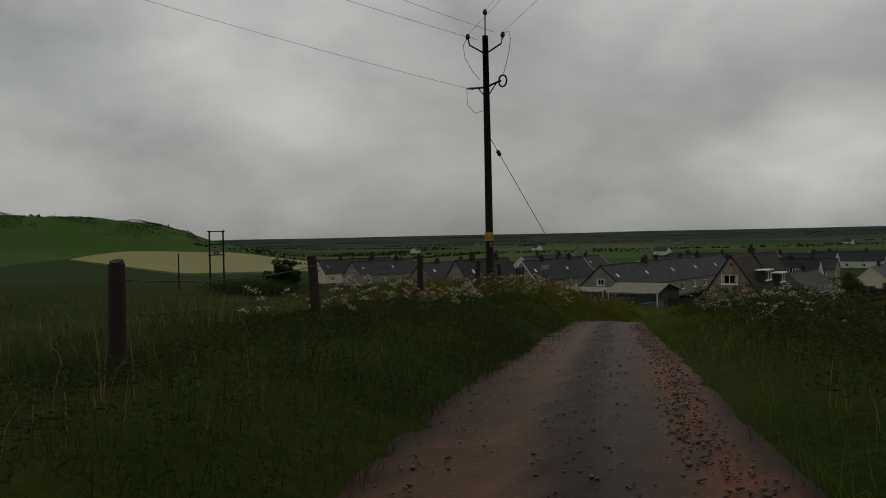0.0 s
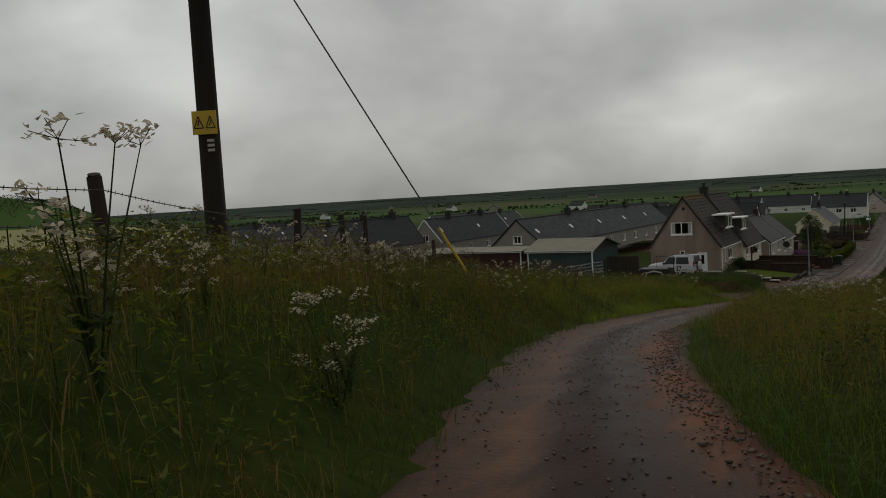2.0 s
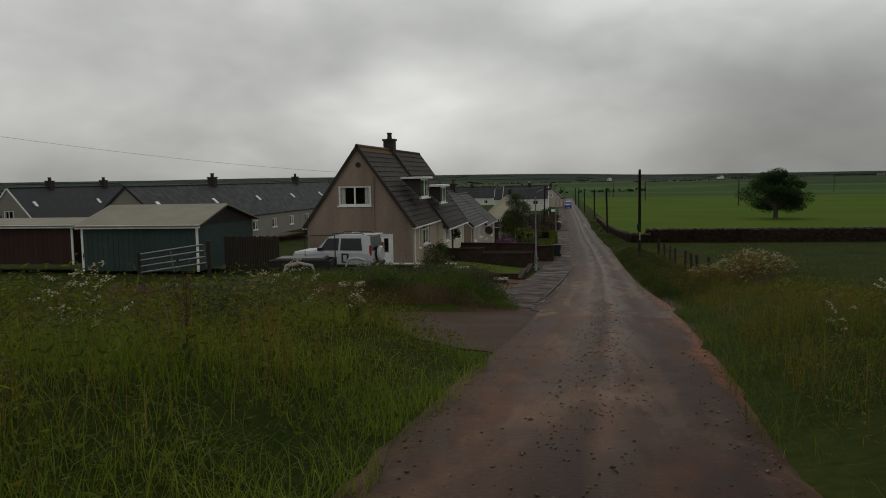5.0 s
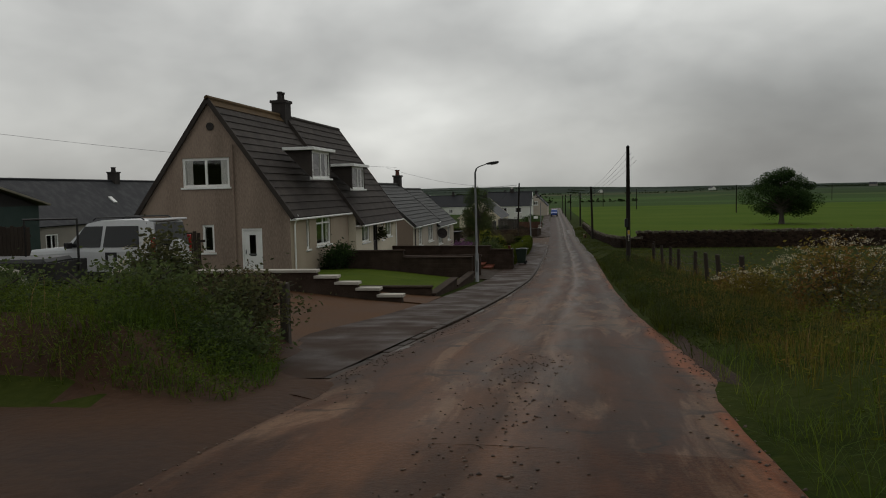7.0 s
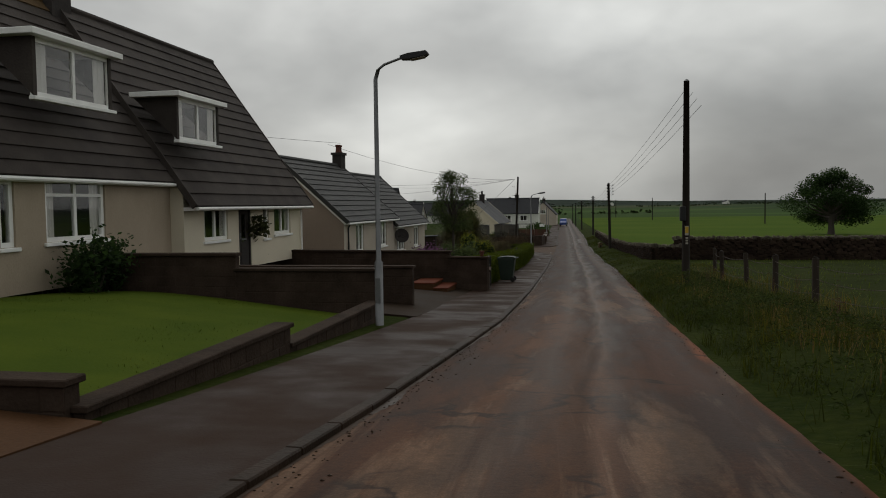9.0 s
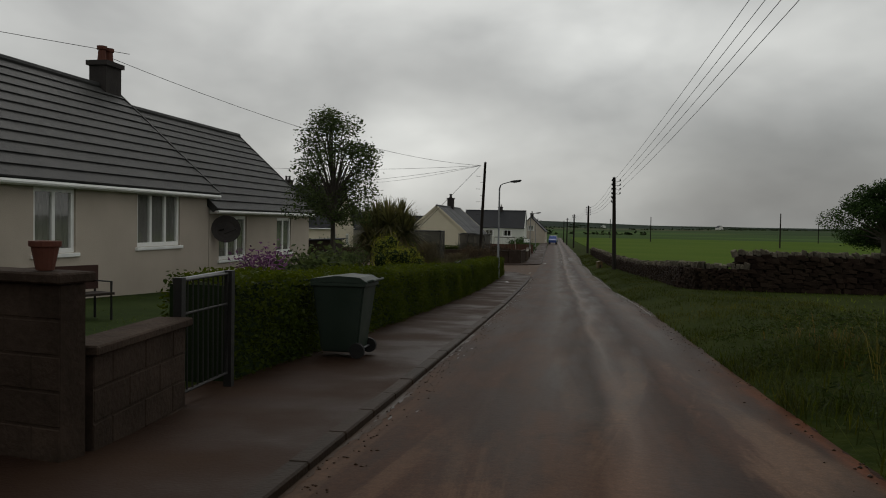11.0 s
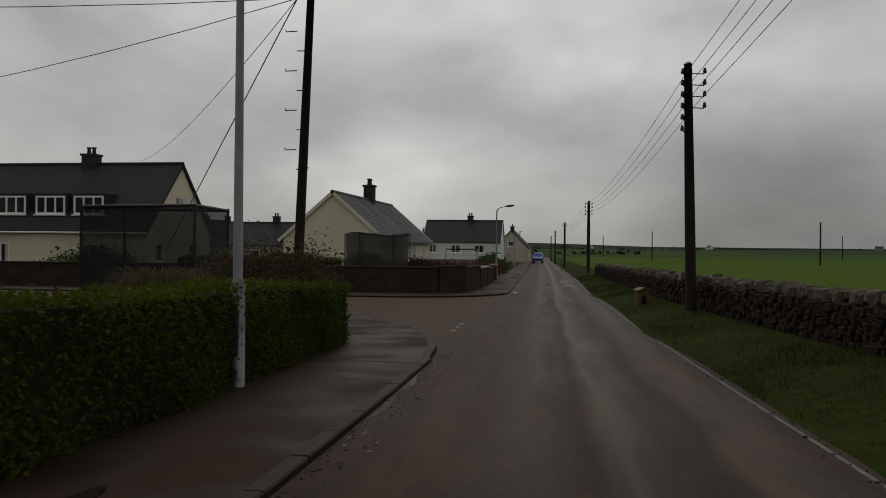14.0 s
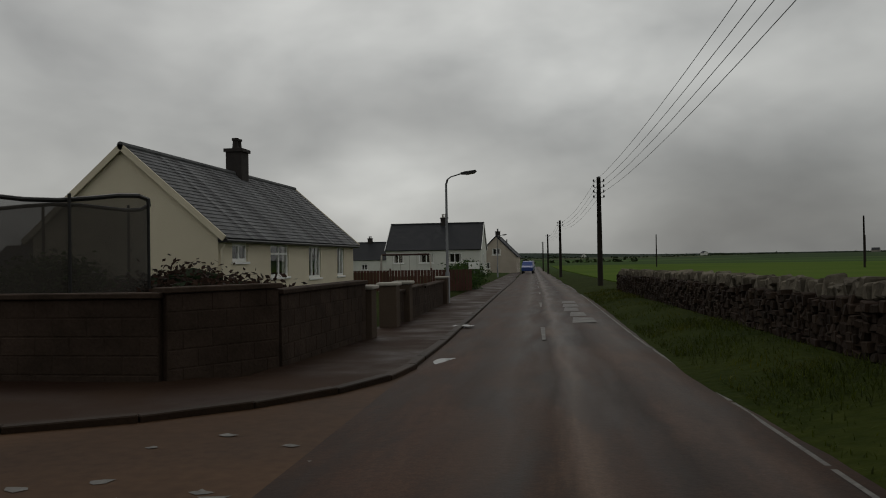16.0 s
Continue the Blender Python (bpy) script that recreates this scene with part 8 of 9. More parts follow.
# ---- bins, gate, sheds, vehicles ----
def wheelie_bin(x, y, rz, label):
    z = gz(x, y) if y < 100 else float(base_z(y)) + 0.10
    b = thing("wheelie_bin", label, "wheelie bin", pose(x, y, z - 0.05, 0, 0, rz), "wheelie bins")
    bm = bmesh.new()
    lo, hi = (0.22, 0.25), (0.29, 0.36)
    vs = [bm.verts.new(v) for v in ((-lo[0], -lo[1], 0.06), (lo[0], -lo[1], 0.06), (lo[0], lo[1], 0.06), (-lo[0], lo[1], 0.06), (-hi[0], -hi[1], 0.98), (hi[0], -hi[1], 0.98), (hi[0], hi[1], 0.98), (-hi[0], hi[1], 0.98))]
    for f in ((3, 2, 1, 0), (0, 1, 5, 4), (1, 2, 6, 5), (2, 3, 7, 6), (3, 0, 4, 7)):
        bm.faces.new([vs[i] for i in f])
    bmesh.ops.bevel(bm, geom=bm.edges[:], offset=0.025, segments=2, affect="EDGES")
    part("body", bm, BINGREEN, b)
    bm = bbox(-0.31, 0.31, -0.38, 0.38, 0.93, 0.985, 0.012)
    part("rim", bm, BINGREEN, b)
    bm = bmesh.new()
    prism(bm, [(-0.38, 0.99), (-0.36, 1.03), (0.0, 1.075), (0.30, 1.06), (0.40, 1.0), (0.40, 0.985)], 0.62, pose(0.31, 0, 0, 0, 0, 90))
    part("lid", bm, BINGREEN, b)
    part("handle", tubes(([(-0.24, 0.38, 1.0), (-0.24, 0.46, 1.02), (0.24, 0.46, 1.02), (0.24, 0.38, 1.0)], 0.016)), BINGREEN, b)
    for s in (-1, 1):
        part("wheel", tubes(([(s * 0.24, 0.27, 0.1), (s * 0.30, 0.27, 0.1)], 0.1), sides=14), RUBBER, b)
    part("axle", tubes(([(-0.25, 0.27, 0.1), (0.25, 0.27, 0.1)], 0.015)), STEEL, b)


wheelie_bin(-20.25, 126.3, -92, "dark green wheelie bin standing on the pavement")

# garden gates
def garden_gate(x, y, rz, label, rail):
    g = thing("garden_gate", label, "gate", pose(x, y, float(base_z(y + 0.5)) + 0.05, 0, 0, rz), "garden gates")
    part("gate_post", bbox(-0.04, 0.04, -0.04, 0.04, -0.2, 1.13), IRON, g)
    part("gate_post", bbox(1.06, 1.14, -0.04, 0.04, -0.2, 1.13), IRON, g)
    part("gate_frame", tubes(([(0.06, 0, 0.1), (0.06, 0, 1.1), (1.04, 0, 1.1), (1.04, 0, 0.1), (0.06, 0, 0.1)], 0.017), ([(0.06, 0, 0.8), (1.04, 0, 0.8)], 0.012)), IRON, g)
    for i in range(8):
        part("bar", tubes(([(0.16 + i * 0.11, 0, 0.1), (0.16 + i * 0.11, 0, 1.1)], 0.009), sides=6), IRON, g)
    if rail:
        part("handrail", tubes(([(0.0, 0.05, 1.10), (1.1, 0.05, 1.11)], 0.02)), STEEL, g)


garden_gate(-20.6, 122.45, 92, "black wrought iron garden gate beside the low wall", True)
garden_gate(-21.45, 143.95, 91, "black wrought iron garden gate in the hedge gap", False)

PINE = material("orange_stained_boards", (0.21, 0.095, 0.035), (0.14, 0.065, 0.028), 2.0, 0.7, 0.3, fine=20.0, per_object=0.15)
hut = thing("garden_hut", "small dark garden hut with orange stained boards and felt roof", "shed", pose(-29.6, 151.0, gz(-29.6, 151.0) - 0.05, 0, 0, 8))
part("body", bbox(0.0, 1.5, 0, 1.6, 0, 1.75), POSTW, hut)
for i in range(6):
    part("board", bbox(-1.1 + 0.18 * i, -0.93 + 0.18 * i, 0.02, 0.05, 0, 1.65, 0.004), PINE, hut)
part("side_wall", bbox(-1.1, -0.02, 0.055, 1.5, 0, 1.6), POSTW, hut)
# black plate added on the boards to pass for an unlit opening
part("opening_plate", bbox(-0.75, -0.35, -0.01, 0.018, 0.85, 1.25), BLACK, hut)
bm = bbox(-1.25, 1.65, -0.12, 1.75, 0, 0.06, 0.01)
bmesh.ops.transform(bm, matrix=pose(0, 0, 1.70, 0, -2.5, 0), verts=bm.verts)
part("roof", bm, DARKSLATE, hut)

# bench and pot before the cottage
bn = thing("garden_bench", "dark wooden garden bench with iron arms on the cottage lawn", "bench", pose(-25.2, 127.6, gz(-25.2, 127.6), 0, 0, 70))
part("seat", bbox(-0.65, 0.65, -0.22, 0.2, 0.42, 0.46), POSTW, bn)
part("backrest", bbox(-0.65, 0.65, 0.2, 0.24, 0.5, 0.9), REDSHED, bn)
for s in (-0.6, 0.6):
    part("arm", tubes(([(s, 0.22, 0.0), (s, 0.22, 0.64), (s, -0.2, 0.64), (s, -0.2, 0.0)], 0.022)), IRON, bn)
pot = tagged(mesh_object("plant_pot", tubes(([(0, 0, 0), (0, 0, 0.02), (0, 0, 0.15), (0, 0, 0.155), (0, 0, 0.19)], [0.055, 0.06, 0.085, 0.098, 0.10]), sides=14), POTCLAY), "terracotta plant pot standing on the wall top", "plant pot")
pot.matrix_world = pose(-20.58, 120.64, -13.745)
for i, (px, py) in enumerate(((-26.2, 141.2), (-26.3, 143.0))):
    tb = thing("picnic_table", "dark wooden picnic table before the cottage", "table", pose(px, py, gz(px, py), 0, 0, 80)) if i == 0 else None
    if tb:
        part("tabletop", bbox(-0.8, 0.8, -0.35, 0.35, 0.70, 0.75), REDSHED, tb)
        for s in (-0.75, 0.75):
            part("bench_board", bbox(-0.8, 0.8, s - 0.12, s + 0.12, 0.42, 0.46), REDSHED, tb)
        for s in (-0.55, 0.55):
            part("leg_frame", tubes(([(s, -0.7, 0), (s, -0.25, 0.72)], 0.035), ([(s, 0.7, 0), (s, 0.25, 0.72)], 0.035), ([(s, -0.8, 0.42), (s, 0.8, 0.42)], 0.035)), REDSHED, tb)


def shed(label, x, y, w, d, h, rise, mat, roof, rz=0.0, boards=True, gable_axis="x", z=None):
    """A boarded shed: w along local x, d along local y."""
    z = gz(x, y) - 0.1 if z is None else z
    s = thing("shed", label, "shed", pose(x, y, z, 0, 0, rz), "sheds")
    bm = bbox(0, w, 0, d, 0, h)
    part("body", bm, mat, s)
    n = int(w / 0.3)
    base = part("board", bbox(0.005, w / n - 0.012, -0.03, -0.002, 0.02, h), mat, s)
    for i in range(1, n):
        o = base.copy()
        scene.collection.objects.link(o)
        o.matrix_local = Matrix.Translation((w / n * i, 0, 0))
    part("fascia", bbox(-0.25, w + 0.3, -0.3, -0.25, h - 0.08, h + 0.10), UPVC, s)
    bm = bmesh.new()
    prism(bm, [(-0.35, h), (d * 0.45, h + rise), (d + 0.35, h), (d + 0.35, h + 0.07), (d * 0.45, h + rise + 0.09), (-0.35, h + 0.07)], w + 0.6, pose(w + 0.3, 0, 0, 0, 0, 90))
    part("roof", bm, roof, s)
    bm = bmesh.new()
    prism(bm, [(0, h), (d * 0.45, h + rise), (d, h)], 0.1, pose(w, 0, 0, 0, 0, 90))
    part("gable", bm, PIPE, s)
    for px in (0.0, w):
        part("corner_trim", bbox(px - 0.06, px + 0.06, -0.06, 0.0, 0, h), UPVC, s)
    return s


shed("dark green timber garage with a pale felt roof", -44.2, 94.0, 6.6, 7.0, 2.35, 1.0, SHEDG, SHEDROOF, 0, z=-12.75)
shed("long low red-brown shed with a flat grey roof", -57.0, 95.0, 11.5, 5.0, 2.1, 0.3, REDSHED, SHEDROOF, 0, z=-12.5)
# trailer frame with a cage beside the drive
cage = thing("trailer", "dark low-sided trailer with ladder rack parked in the drive", "trailer", pose(-30.6, 90.6, gz(-30.6, 90.6) + 0.10, 0, 0, 6))
part("bed", bbox(-1.4, 1.4, -0.8, 0.8, 0.45, 0.62, 0.02), BLACK, cage)
for y0 in (-0.8, 0.77):
    part("side_panel", bbox(-1.4, 1.4, y0, y0 + 0.03, 0.62, 0.95), IRON, cage)
for x0 in (-1.4, 1.37):
    part("end_panel", bbox(x0, x0 + 0.03, -0.76, 0.76, 0.62, 0.95), IRON, cage)
part("load", bbox(-1.2, 1.1, -0.7, 0.7, 0.62, 1.04, 0.08), BLACK, cage, "dark covered load")
part("ladder_rack", tubes(([(0.0, 0.35, 0.6), (0.0, 0.35, 2.0), (1.42, 0.35, 2.0), (1.42, 0.35, 0.6)], 0.035)), IRON, cage)
for s in (-0.85, 0.85):
    part("mudguard", tubes(([(-0.75, s, 0.3), (-0.6, s, 0.72), (0, s, 0.85), (0.6, s, 0.72), (0.75, s, 0.3)], 0.07)), COPE, cage)
    part("wheel", tubes(([(0, s - 0.08, 0.33), (0, s + 0.08, 0.33)], 0.33), sides=18), RUBBER, cage)
field_gate = thing("field_gate", "grey tubular steel field gate beside the shed", "gate", pose(-37.85, 89.0, -12.52, 0, -8, 0))
for i in range(4):
    part("rail", tubes(([(0, 0, 0.30 + 0.28 * i), (3.3, 0, 0.30 + 0.28 * i)], 0.045)), STEEL, field_gate)
for px in (0, 1.65, 3.3):
    part("upright", tubes(([(px, 0, 0.1), (px, 0, 1.2)], 0.03)), STEEL, field_gate)
for px, top in ((-37.95, -11.3), (-34.5, -10.75)):
    post = tagged(mesh_object("gate_post", tubes(([(0, 0, 0), (0, 0, top - gz(px, 89.0) + 0.3)], [0.1, 0.09])), POSTW, False), "dark wooden post of the field gate", "gate post", "field gate posts")
    post.matrix_world = pose(px, 89.0, gz(px, 89.0) - 0.3)
def board_fence(x, y, length, top, label):
    z = gz(x + length / 2, y) - 0.1
    f = thing("board_fence", label, "fence", pose(x, y, z), "board fences")
    t = top - z
    for i in range(int(length / 0.14)):
        part("board", bbox(0.14 * i, 0.14 * i + 0.125, -0.012, 0.012, 0.05, t + 0.03 * math.sin(i * 2.3), 0.003), POSTW, f)
    for zr in (0.35, t - 0.3):
        part("rail", bbox(0, length - 0.02, 0.015, 0.06, zr - 0.04, zr + 0.04), POSTW, f)


board_fence(-36.6, 95.0, 3.08, -11.0, "dark brown board fence between shed and drive")
board_fence(-30.3, 97.0, 1.68, -11.35, "dark brown board fence beside the gable")


def body_loft(bm, stations, m=None):
    """Closed loft through outlines of equal length."""
    rings = [[bm.verts.new(v) for v in s] for s in stations]
    k = len(rings[0])
    for a, b in zip(rings, rings[1:]):
        for i in range(k):
            bm.faces.new((a[i], a[(i + 1) % k], b[(i + 1) % k], b[i]))
    bm.faces.new(rings[0])
    bm.faces.new(list(reversed(rings[-1])))
    bmesh.ops.recalc_face_normals(bm, faces=bm.faces[:])
    return bm


def wheel(parent, x, y, r, w=0.24):
    part_w = part("wheel", tubes(([(x, y - w / 2, r), (x, y - w / 2 + 0.03, r), (x, y + w / 2 - 0.03, r), (x, y + w / 2, r)], [r * 0.86, r, r, r * 0.86]), sides=22), RUBBER, parent)
    for s in (-1, 1):
        part("rim", tubes(([(x, y + s * (w / 2 - 0.02), r), (x, y + s * (w / 2 + 0.012), r)], [r * 0.62, r * 0.5]), sides=16), STEEL, part_w)


def section(x, zs, half, shoulder, top_half):
    z0, z1, z2 = zs
    return [(x, -half * 0.92, z0), (x, half * 0.92, z0), (x, half, z0 + 0.12), (x, half, z1 - 0.08), (x, shoulder, z1), (x, top_half, z2), (x, -top_half, z2), (x, -shoulder, z1), (x, -half, z1 - 0.08), (x, -half, z0 + 0.12)]


def offroader(x, y, z, rz):
    c = thing("car", "silver-white off-road car with covered spare wheel parked in drive", "car", pose(x, y, z, 0, 0, rz) @ Matrix.Diagonal((1.06, 1.06, 1.06, 1)))
    bm = bmesh.new()
    st = [(-2.0, (0.5, 1.0, 1.02), 0.82, 0.8, 0.78), (-1.9, (0.42, 1.06, 1.12), 0.90, 0.88, 0.84), (-0.95, (0.40, 1.10, 1.18), 0.92, 0.90, 0.84), (-0.80, (0.40, 1.12, 1.22), 0.92, 0.90, 0.82), (-0.25, (0.40, 1.14, 1.80), 0.92, 0.90, 0.66), (0.2, (0.40, 1.14, 1.88), 0.92, 0.90, 0.68), (1.35, (0.40, 1.14, 1.88), 0.92, 0.90, 0.68), (1.75, (0.42, 1.12, 1.82), 0.90, 0.88, 0.66), (1.86, (0.46, 1.10, 1.14), 0.88, 0.86, 0.80)]
    body_loft(bm, [section(*s) for s in st])
    part("body", bm, CARWHITE, c)
    for s in (-1, 1):
        bm = bmesh.new()
        for a, b, a2, b2 in ((-0.62, 0.28, -0.28, 0.28), (0.38, 1.45, 0.38, 1.35)):
            pts = [(a, 0.885 * s, 1.18), (b, 0.885 * s, 1.18), (b2, 0.712 * s, 1.72), (a2, 0.712 * s, 1.72)]
            f = [bm.verts.new(p) for p in pts]
            g = [bm.verts.new((p[0], p[1] + 0.025 * s, p[2] + 0.008)) for p in pts]
            bm.faces.new(f)
            bm.faces.new(list(reversed(g)))
            for i in range(4):
                bm.faces.new((f[i], g[i], g[(i + 1) % 4], f[(i + 1) % 4]))
        part("side_window", bm, CARGLASS, c)
        part("sill_panel", bbox(-1.2, 1.2, s * 0.915 - 0.02, s * 0.915 + 0.02, 0.42, 0.55), BLACK, c)
        part("wing_mirror", bbox(-0.66, -0.52, s * 0.92, s * 1.12, 1.16, 1.32, 0.02), BLACK, c)
        part("roof_rail", tubes(([(-0.1, s * 0.62, 1.88), (0.0, s * 0.62, 1.95), (1.35, s * 0.62, 1.95), (1.45, s * 0.62, 1.88)], 0.02)), BLACK, c)
        part("wheel_arch", tubes(([(0.65, s * 0.9, 0.42), (0.8, s * 0.92, 0.78), (1.2, s * 0.92, 0.86), (1.6, s * 0.92, 0.74)], 0.06)), CARWHITE, c)
        part("tail_light", bbox(1.79, 1.875, s * 0.78, s * 0.885, 0.95, 1.42, 0.01), REDLENS, c)
        part("headlight", bbox(-2.03, -1.93, s * 0.55, s * 0.8, 0.82, 0.98, 0.02), COPE, c)
        part("door_graphic", bbox(0.45, 0.80, s * 0.922, s * 0.928, 0.62, 1.05), BLACK, c, "black and white panel on the flank")
        part("graphic_plate", bbox(0.54, 0.70, s * 0.926, s * 0.932, 0.68, 0.98), CARWHITE, c)
        wheel(c, -1.25, s * 0.78, 0.37)
        wheel(c, 1.2, s * 0.78, 0.37)
    bm = bmesh.new()
    f = [bm.verts.new(p) for p in ((1.878, -0.76, 1.16), (1.878, 0.76, 1.16), (1.79, 0.62, 1.78), (1.79, -0.62, 1.78))]
    bm.faces.new(f)
    part("rear_window", bm, CARGLASS, c)
    bm = bmesh.new()
    f = [bm.verts.new(p) for p in ((-0.80, -0.74, 1.24), (-0.80, 0.74, 1.24), (-0.30, 0.62, 1.76), (-0.30, -0.62, 1.76))]
    bm.faces.new(f)
    part("windscreen", bm, CARGLASS, c)
    sp = part("spare_wheel", tubes(([(1.88, 0, 0.98), (1.98, 0, 0.98)], 0.33), sides=24), RUBBER, c)
    part("wheel_cover", tubes(([(1.95, 0, 0.98), (1.97, 0, 0.98), (2.06, 0, 0.98), (2.11, 0, 0.98)], [0.33, 0.37, 0.36, 0.29]), sides=28), CARWHITE, sp, "silver hard cover of the spare wheel")
    part("bumper", bbox(1.84, 1.96, -0.85, 0.85, 0.42, 0.62, 0.04), BLACK, c)
    part("roof_spoiler", bbox(1.55, 1.95, -0.6, 0.6, 1.84, 1.90, 0.02), CARWHITE, c)
    part("number_plate", bbox(1.961, 1.968, -0.5, -0.1, 0.48, 0.58), YELLOW, c)


offroader(-29.75, 93.5, gz(-29.75, 93.5) + 0.08, -5)


def van(x, y, rz):
    z = float(base_z(y)) + 0.02
    c = thing("van", "blue van parked at the kerb down the street", "van", pose(x, y, z, 0, 0, rz))
    bm = bmesh.new()
    st = [(-2.3, (0.45, 0.95, 1.0), 0.86, 0.84, 0.8), (-1.6, (0.4, 1.15, 1.25), 0.92, 0.9, 0.84), (-0.9, (0.4, 1.2, 1.9), 0.92, 0.9, 0.74), (-0.4, (0.4, 1.2, 1.98), 0.92, 0.9, 0.78), (2.2, (0.4, 1.2, 1.98), 0.92, 0.9, 0.78), (2.35, (0.45, 1.2, 1.9), 0.9, 0.88, 0.74)]
    body_loft(bm, [section(*s) for s in st])
    part("body", bm, CARBLUE, c)
    bm = bmesh.new()
    bm.faces.new([bm.verts.new(p) for p in ((2.365, -0.72, 1.28), (2.365, 0.72, 1.28), (2.362, 0.66, 1.8), (2.362, -0.66, 1.8))])
    part("rear_window", bm, CARGLASS, c)
    for s in (-1, 1):
        part("tail_light", bbox(2.33, 2.37, s * 0.74, s * 0.88, 0.85, 1.2), REDLENS, c)
        wheel(c, -1.45, s * 0.78, 0.33)
        wheel(c, 1.45, s * 0.78, 0.33)
    part("bumper", bbox(2.3, 2.42, -0.85, 0.85, 0.4, 0.62, 0.03), BLACK, c)


van(-23.2, 303, 88)

# grit bin on the verge
GRIT = material("grit_bin_plastic", (0.124, 0.084, 0.030), (0.074, 0.051, 0.022), 3.0, 0.6, 0.3)
gb = thing("grit_bin", "yellow-brown grit bin with an arched mouth and sloping lid", "grit bin", pose(-15.62, 177.5, gz(-15.62, 177.5) - 0.05, 0, 0, 18) @ Matrix.Diagonal((0.62, 0.7, 0.8, 1)))
bm = bmesh.new()
arch = [(0.13 * math.cos(math.pi * k / 6), 0.26 + 0.13 * math.sin(math.pi * k / 6)) for k in range(7)]
prism(bm, [(0.13, 0), (0.30, 0), (0.27, 0.58), (-0.27, 0.58), (-0.30, 0), (-0.13, 0)] + arch[::-1], 0.06, pose(0, -0.26, 0))
box(bm, -0.30, -0.24, -0.20, 0.24, 0, 0.58)
box(bm, 0.24, 0.30, -0.20, 0.24, 0, 0.58)
box(bm, -0.24, 0.24, 0.18, 0.24, 0, 0.58)
bmesh.ops.recalc_face_normals(bm, faces=bm.faces[:])
part("body", bm, GRIT, gb)
# black block behind the arch, put in for the shade inside the bin
part("mouth_shade", bbox(-0.235, 0.235, -0.10, 0.175, 0.0, 0.50), BLACK, gb)
for sgn in (-1, 1):
    bm = bbox(0, 0.37, -0.33, 0.30, -0.02, 0.03, 0.008)
    bmesh.ops.transform(bm, matrix=pose(0, 0, 0.69) @ Matrix.Diagonal((sgn, 1, 1, 1)) @ pose(0, 0, 0, 0, 17, 0), verts=bm.verts)
    part("lid", bm, GRIT, gb)
bm = bmesh.new()
prism(bm, [(-0.27, 0.58), (0.27, 0.58), (0, 0.665)], 0.44, pose(0, -0.24, 0))
part("gable", bm, GRIT, gb)

# trampoline with its net
tp = thing("trampoline", "round trampoline with a dark safety net in the corner garden", "trampoline", pose(-26.42, 187.3, gz(-26.42, 187.3)))
R = 1.4
ring = [(R * math.cos(i * math.pi / 10), R * math.sin(i * math.pi / 10), 0.0) for i in range(21)]
part("rim", tubes(([(a, b, 0.75) for a, b, _ in ring], 0.06)), IRON, tp)
bm = bmesh.new()
bm.faces.new([bm.verts.new((a * 0.96, b * 0.96, 0.74)) for a, b, _ in ring[:-1]])
part("mat", bm, BLACK, tp)
bm = bmesh.new()
lo, hi = [bm.verts.new((a, b, 0.78)) for a, b, _ in ring[:-1]], [bm.verts.new((a * 1.02, b * 1.02, 2.35 + 0.07 * math.cos(i * math.pi / 10 * 3))) for i, (a, b, _) in enumerate(ring[:-1])]
for i in range(20):
    bm.faces.new((lo[i], lo[(i + 1) % 20], hi[(i + 1) % 20], hi[i]))
part("net", bm, NET, tp)
part("top_band", tubes(([(a * 1.02, b * 1.02, 2.35 + 0.07 * math.cos(i * math.pi / 10 * 3)) for i, (a, b, _) in enumerate(ring)], 0.035)), IRON, tp)
for i in range(6):
    a = i * math.pi / 3 + 0.2
    part("net_pole", tubes(([(R * 1.05 * math.cos(a), R * 1.05 * math.sin(a), 0.0), (R * 1.05 * math.cos(a), R * 1.05 * math.sin(a), 2.38)], 0.025)), IRON, tp)
# dark mesh enclosure in the terrace garden
en = thing("trampoline", "square netted trampoline in the terrace garden", "trampoline", pose(-27.9, 170.3, gz(-27.9, 170.3), 0, 0, 2))
part("net", bbox(-1.4, 1.4, -1.0, 1.0, 0.5, 2.8), DARKNET, en)
part("top_frame", tubes(([(-1.4, -1.0, 2.8), (1.4, -1.0, 2.84), (1.4, 1.0, 2.8), (-1.4, 1.0, 2.84), (-1.4, -1.0, 2.8)], 0.04)), IRON, en)
part("base_frame", tubes(([(-1.4, -1.0, 0.5), (1.4, -1.0, 0.5), (1.4, 1.0, 0.5), (-1.4, 1.0, 0.5), (-1.4, -1.0, 0.5)], 0.05)), IRON, en)
for a, b in ((-1.4, -1.0), (1.4, -1.0), (1.4, 1.0), (-1.4, 1.0)):
    part("net_pole", tubes(([(a, b, 0), (a, b, 2.85)], 0.035)), IRON, en)

# swing set
sw = thing("swing_set", "pale wooden swing frame on the bungalow's lawn", "swing", pose(-26.6, 218.0, gz(-26.6, 218.0), 0, 0, 8))
part("beam", tubes(([(-1.3, 0, 2.0), (1.3, 0, 2.0)], 0.05)), REDSHED, sw)
for s in (-1.3, 1.3):
    for d in (-0.8, 0.8):
        part("leg", tubes(([(s, 0, 2.0), (s * 1.1, d, 0)], 0.045)), COPE, sw)
for s in (-0.5, 0.4):
    part("swing", tubes(([(s - 0.2, 0, 2.0), (s - 0.2, 0, 0.5), (s + 0.2, 0, 0.5), (s + 0.2, 0, 2.0)], 0.012)), COPE, sw)
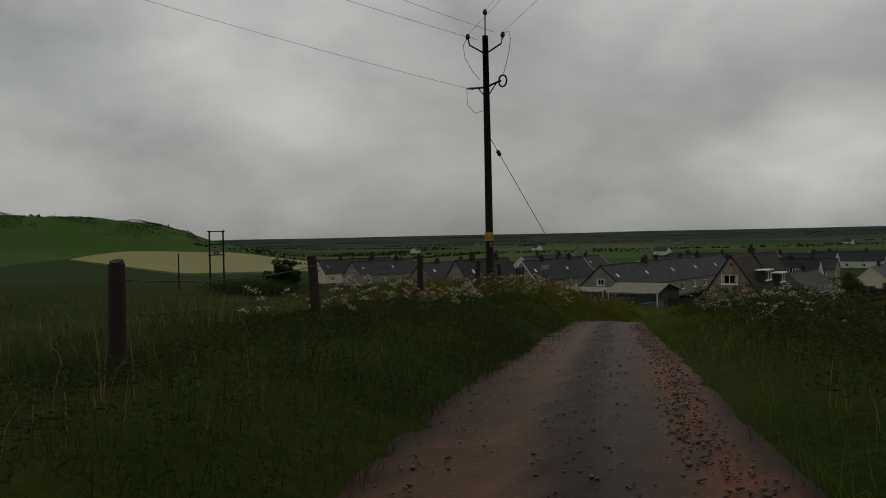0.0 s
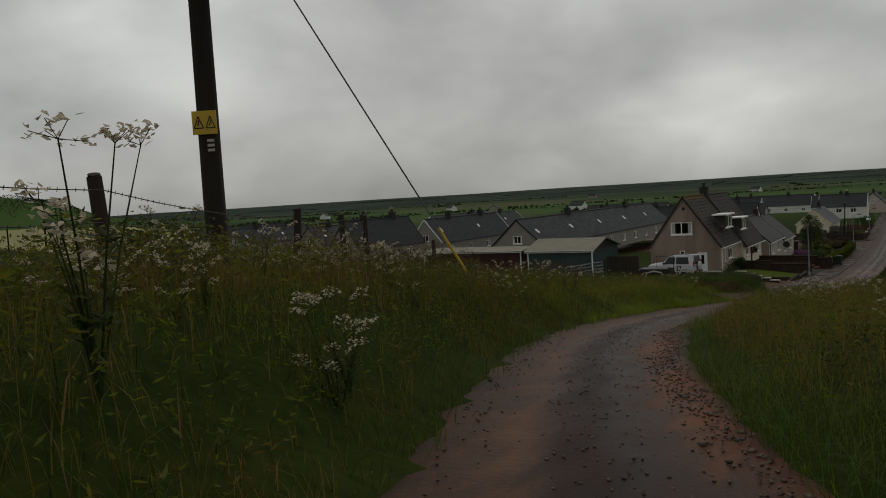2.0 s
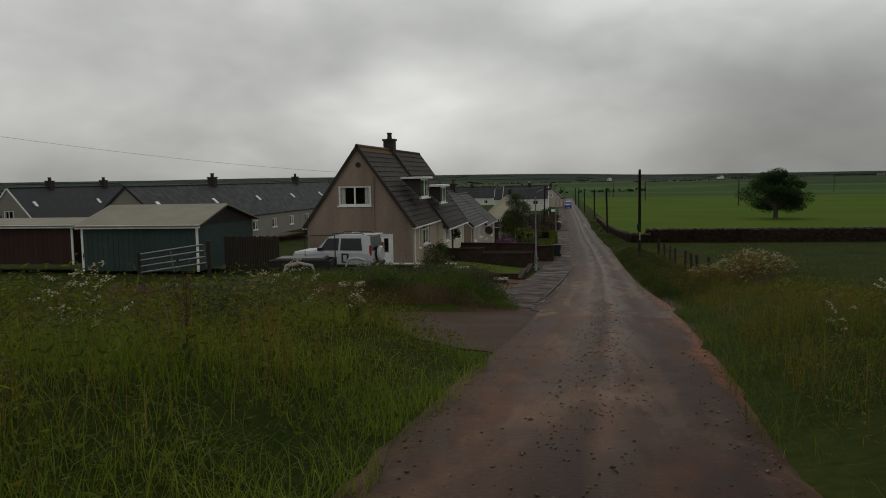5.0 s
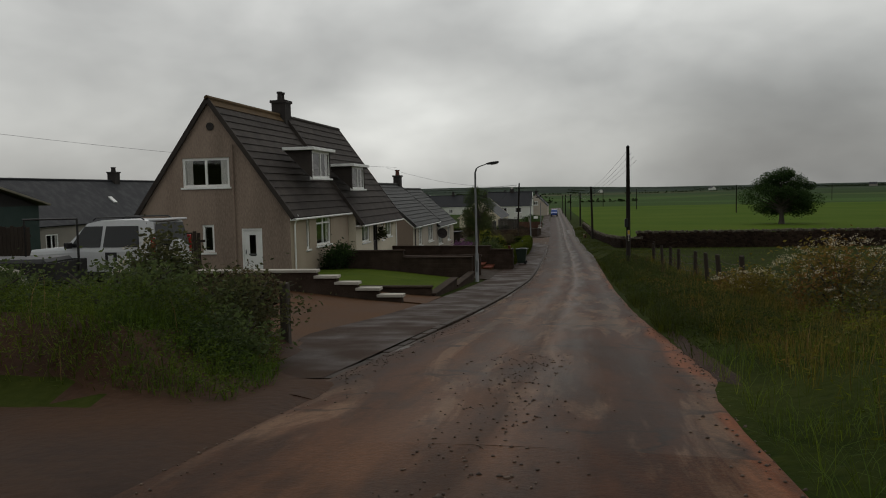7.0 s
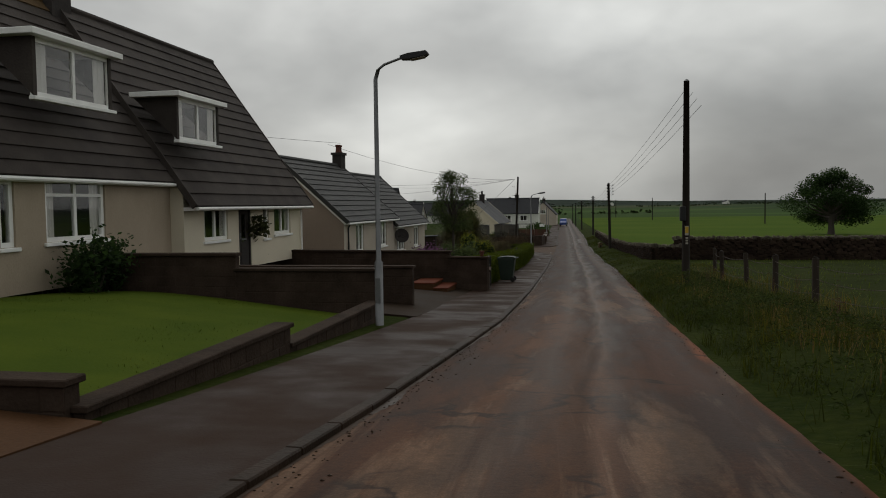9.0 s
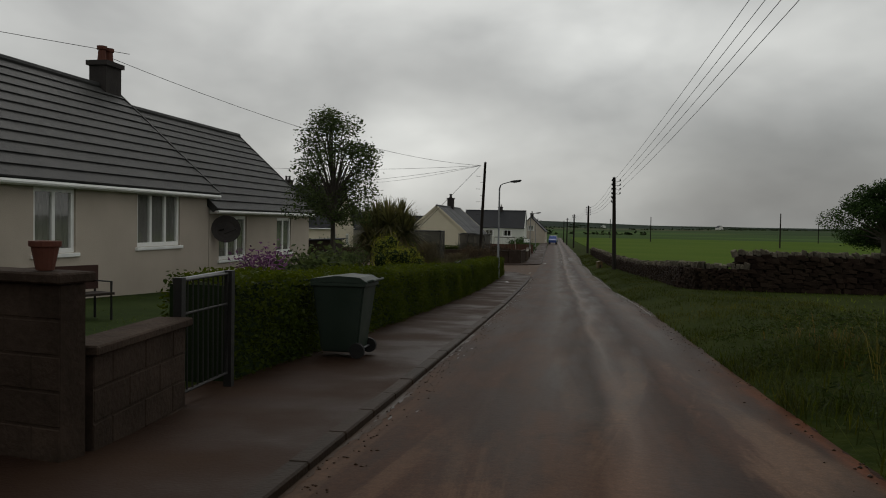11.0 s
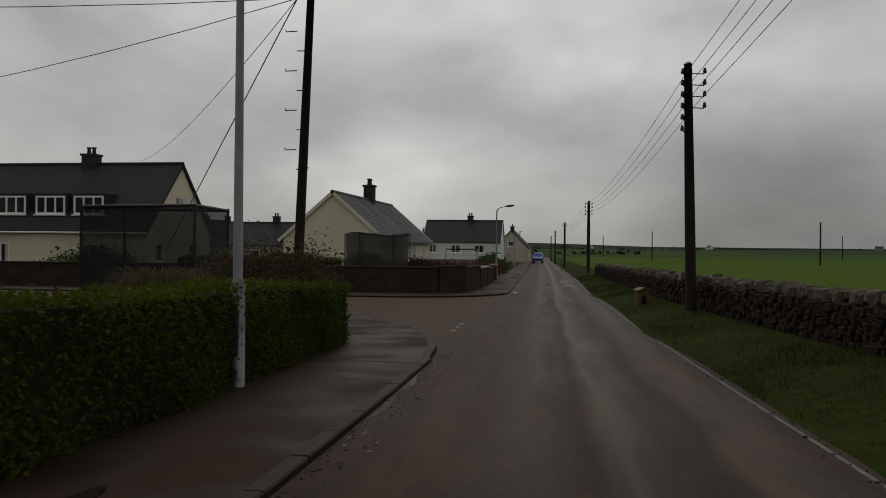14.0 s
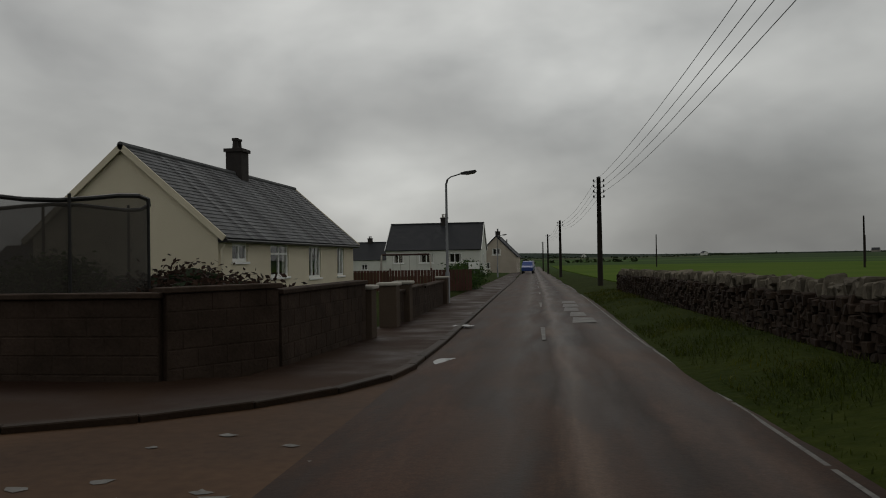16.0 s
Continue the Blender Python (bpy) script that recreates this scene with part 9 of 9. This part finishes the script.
# red-brown fence panels between gardens
gf = thing("garden_fence", "red-brown boarded fence between two gardens", "fence", pose(-29.5, 217.0, gz(-28, 217) - 0.05))
for i in range(3):
    pn = part("fence_panel", bbox(2.2 * i, 2.2 * i + 0.08, -0.02, 0.06, 0, 1.25), TRIM, gf)
    pn.matrix_local = Matrix()
    base = part("board", bbox(0.10, 0.25, 0, 0.02, 0.05, 1.15), TRIM, pn)
    base.matrix_local = Matrix.Translation((2.2 * i, 0, 0))
    for k in range(1, 12):
        o = base.copy()
        scene.collection.objects.link(o)
        o.matrix_local = Matrix.Translation((2.2 * i + 0.175 * k, 0, 0))
    part("rail", bbox(2.2 * i, 2.2 * i + 2.2, 0.02, 0.06, 0.3, 0.38), TRIM, pn)
signb = thing("garden_sign", "small white board sign by the far gate", "sign", pose(-25.2, 240, gz(-25.2, 240)))
part("post", tubes(([(0, 0, 0), (0, 0, 1.7)], 0.03)), STEEL, signb)
part("board", bbox(-0.45, 0.45, -0.06, -0.03, 1.2, 1.75, 0.005), UPVC, signb)

# loose stones on the track
def track_stones():
    rng = np.random.default_rng(77)
    n = 11000
    y = rng.uniform(0, 84, n)
    off = np.where(rng.uniform(size=n) < 0.55, rng.normal(0.0, 0.35, n), rng.choice([-1, 1], n) * (way_w(y) - np.abs(rng.normal(0, 0.25, n))))
    x = way_x(y) + off
    z = track_z(x, y, off) + 0.002
    s = rng.uniform(0.007, 0.021, n) * np.where(rng.uniform(size=n) < 0.05, 1.8, 1)
    base = np.array([(1, 0, 0), (-1, 0, 0), (0, 1, 0), (0, -1, 0), (0, 0, 0.7), (0, 0, -0.7)], float)
    fc = np.array([(0, 2, 4), (2, 1, 4), (1, 3, 4), (3, 0, 4), (2, 0, 5), (1, 2, 5), (3, 1, 5), (0, 3, 5)])
    v = base[None] * s[:, None, None] * rng.uniform(0.6, 1.3, (n, 6, 1)) + np.stack([x, y, z], -1)[:, None]
    f = fc[None] + 6 * np.arange(n)[:, None, None]
    # a ridge of thrown stones along the outer rut
    m = 5200
    i = slice(0, m)
    y[i] = rng.uniform(2, 60, m)
    off[i] = 1.12 + rng.normal(0, 0.17, m) + 0.12 * np.sin(y[i] * 0.7)
    x, s[i] = way_x(y) + off, s[i] * 1.15
    z = track_z(x, y, off) + 0.004
    v = base[None] * s[:, None, None] * rng.uniform(0.6, 1.3, (n, 6, 1)) + np.stack([x, y, z], -1)[:, None]
    tagged(raw_mesh("track_gravel", v.reshape(-1, 3), f.reshape(-1, 3), material("gravel_stone", (0.055, 0.038, 0.028), (0.13, 0.090, 0.066), 6.0, 0.6, 0.2, spots=0.5)), "loose wet gravel and stones on the track", "gravel", kind="stuff")


track_stones()
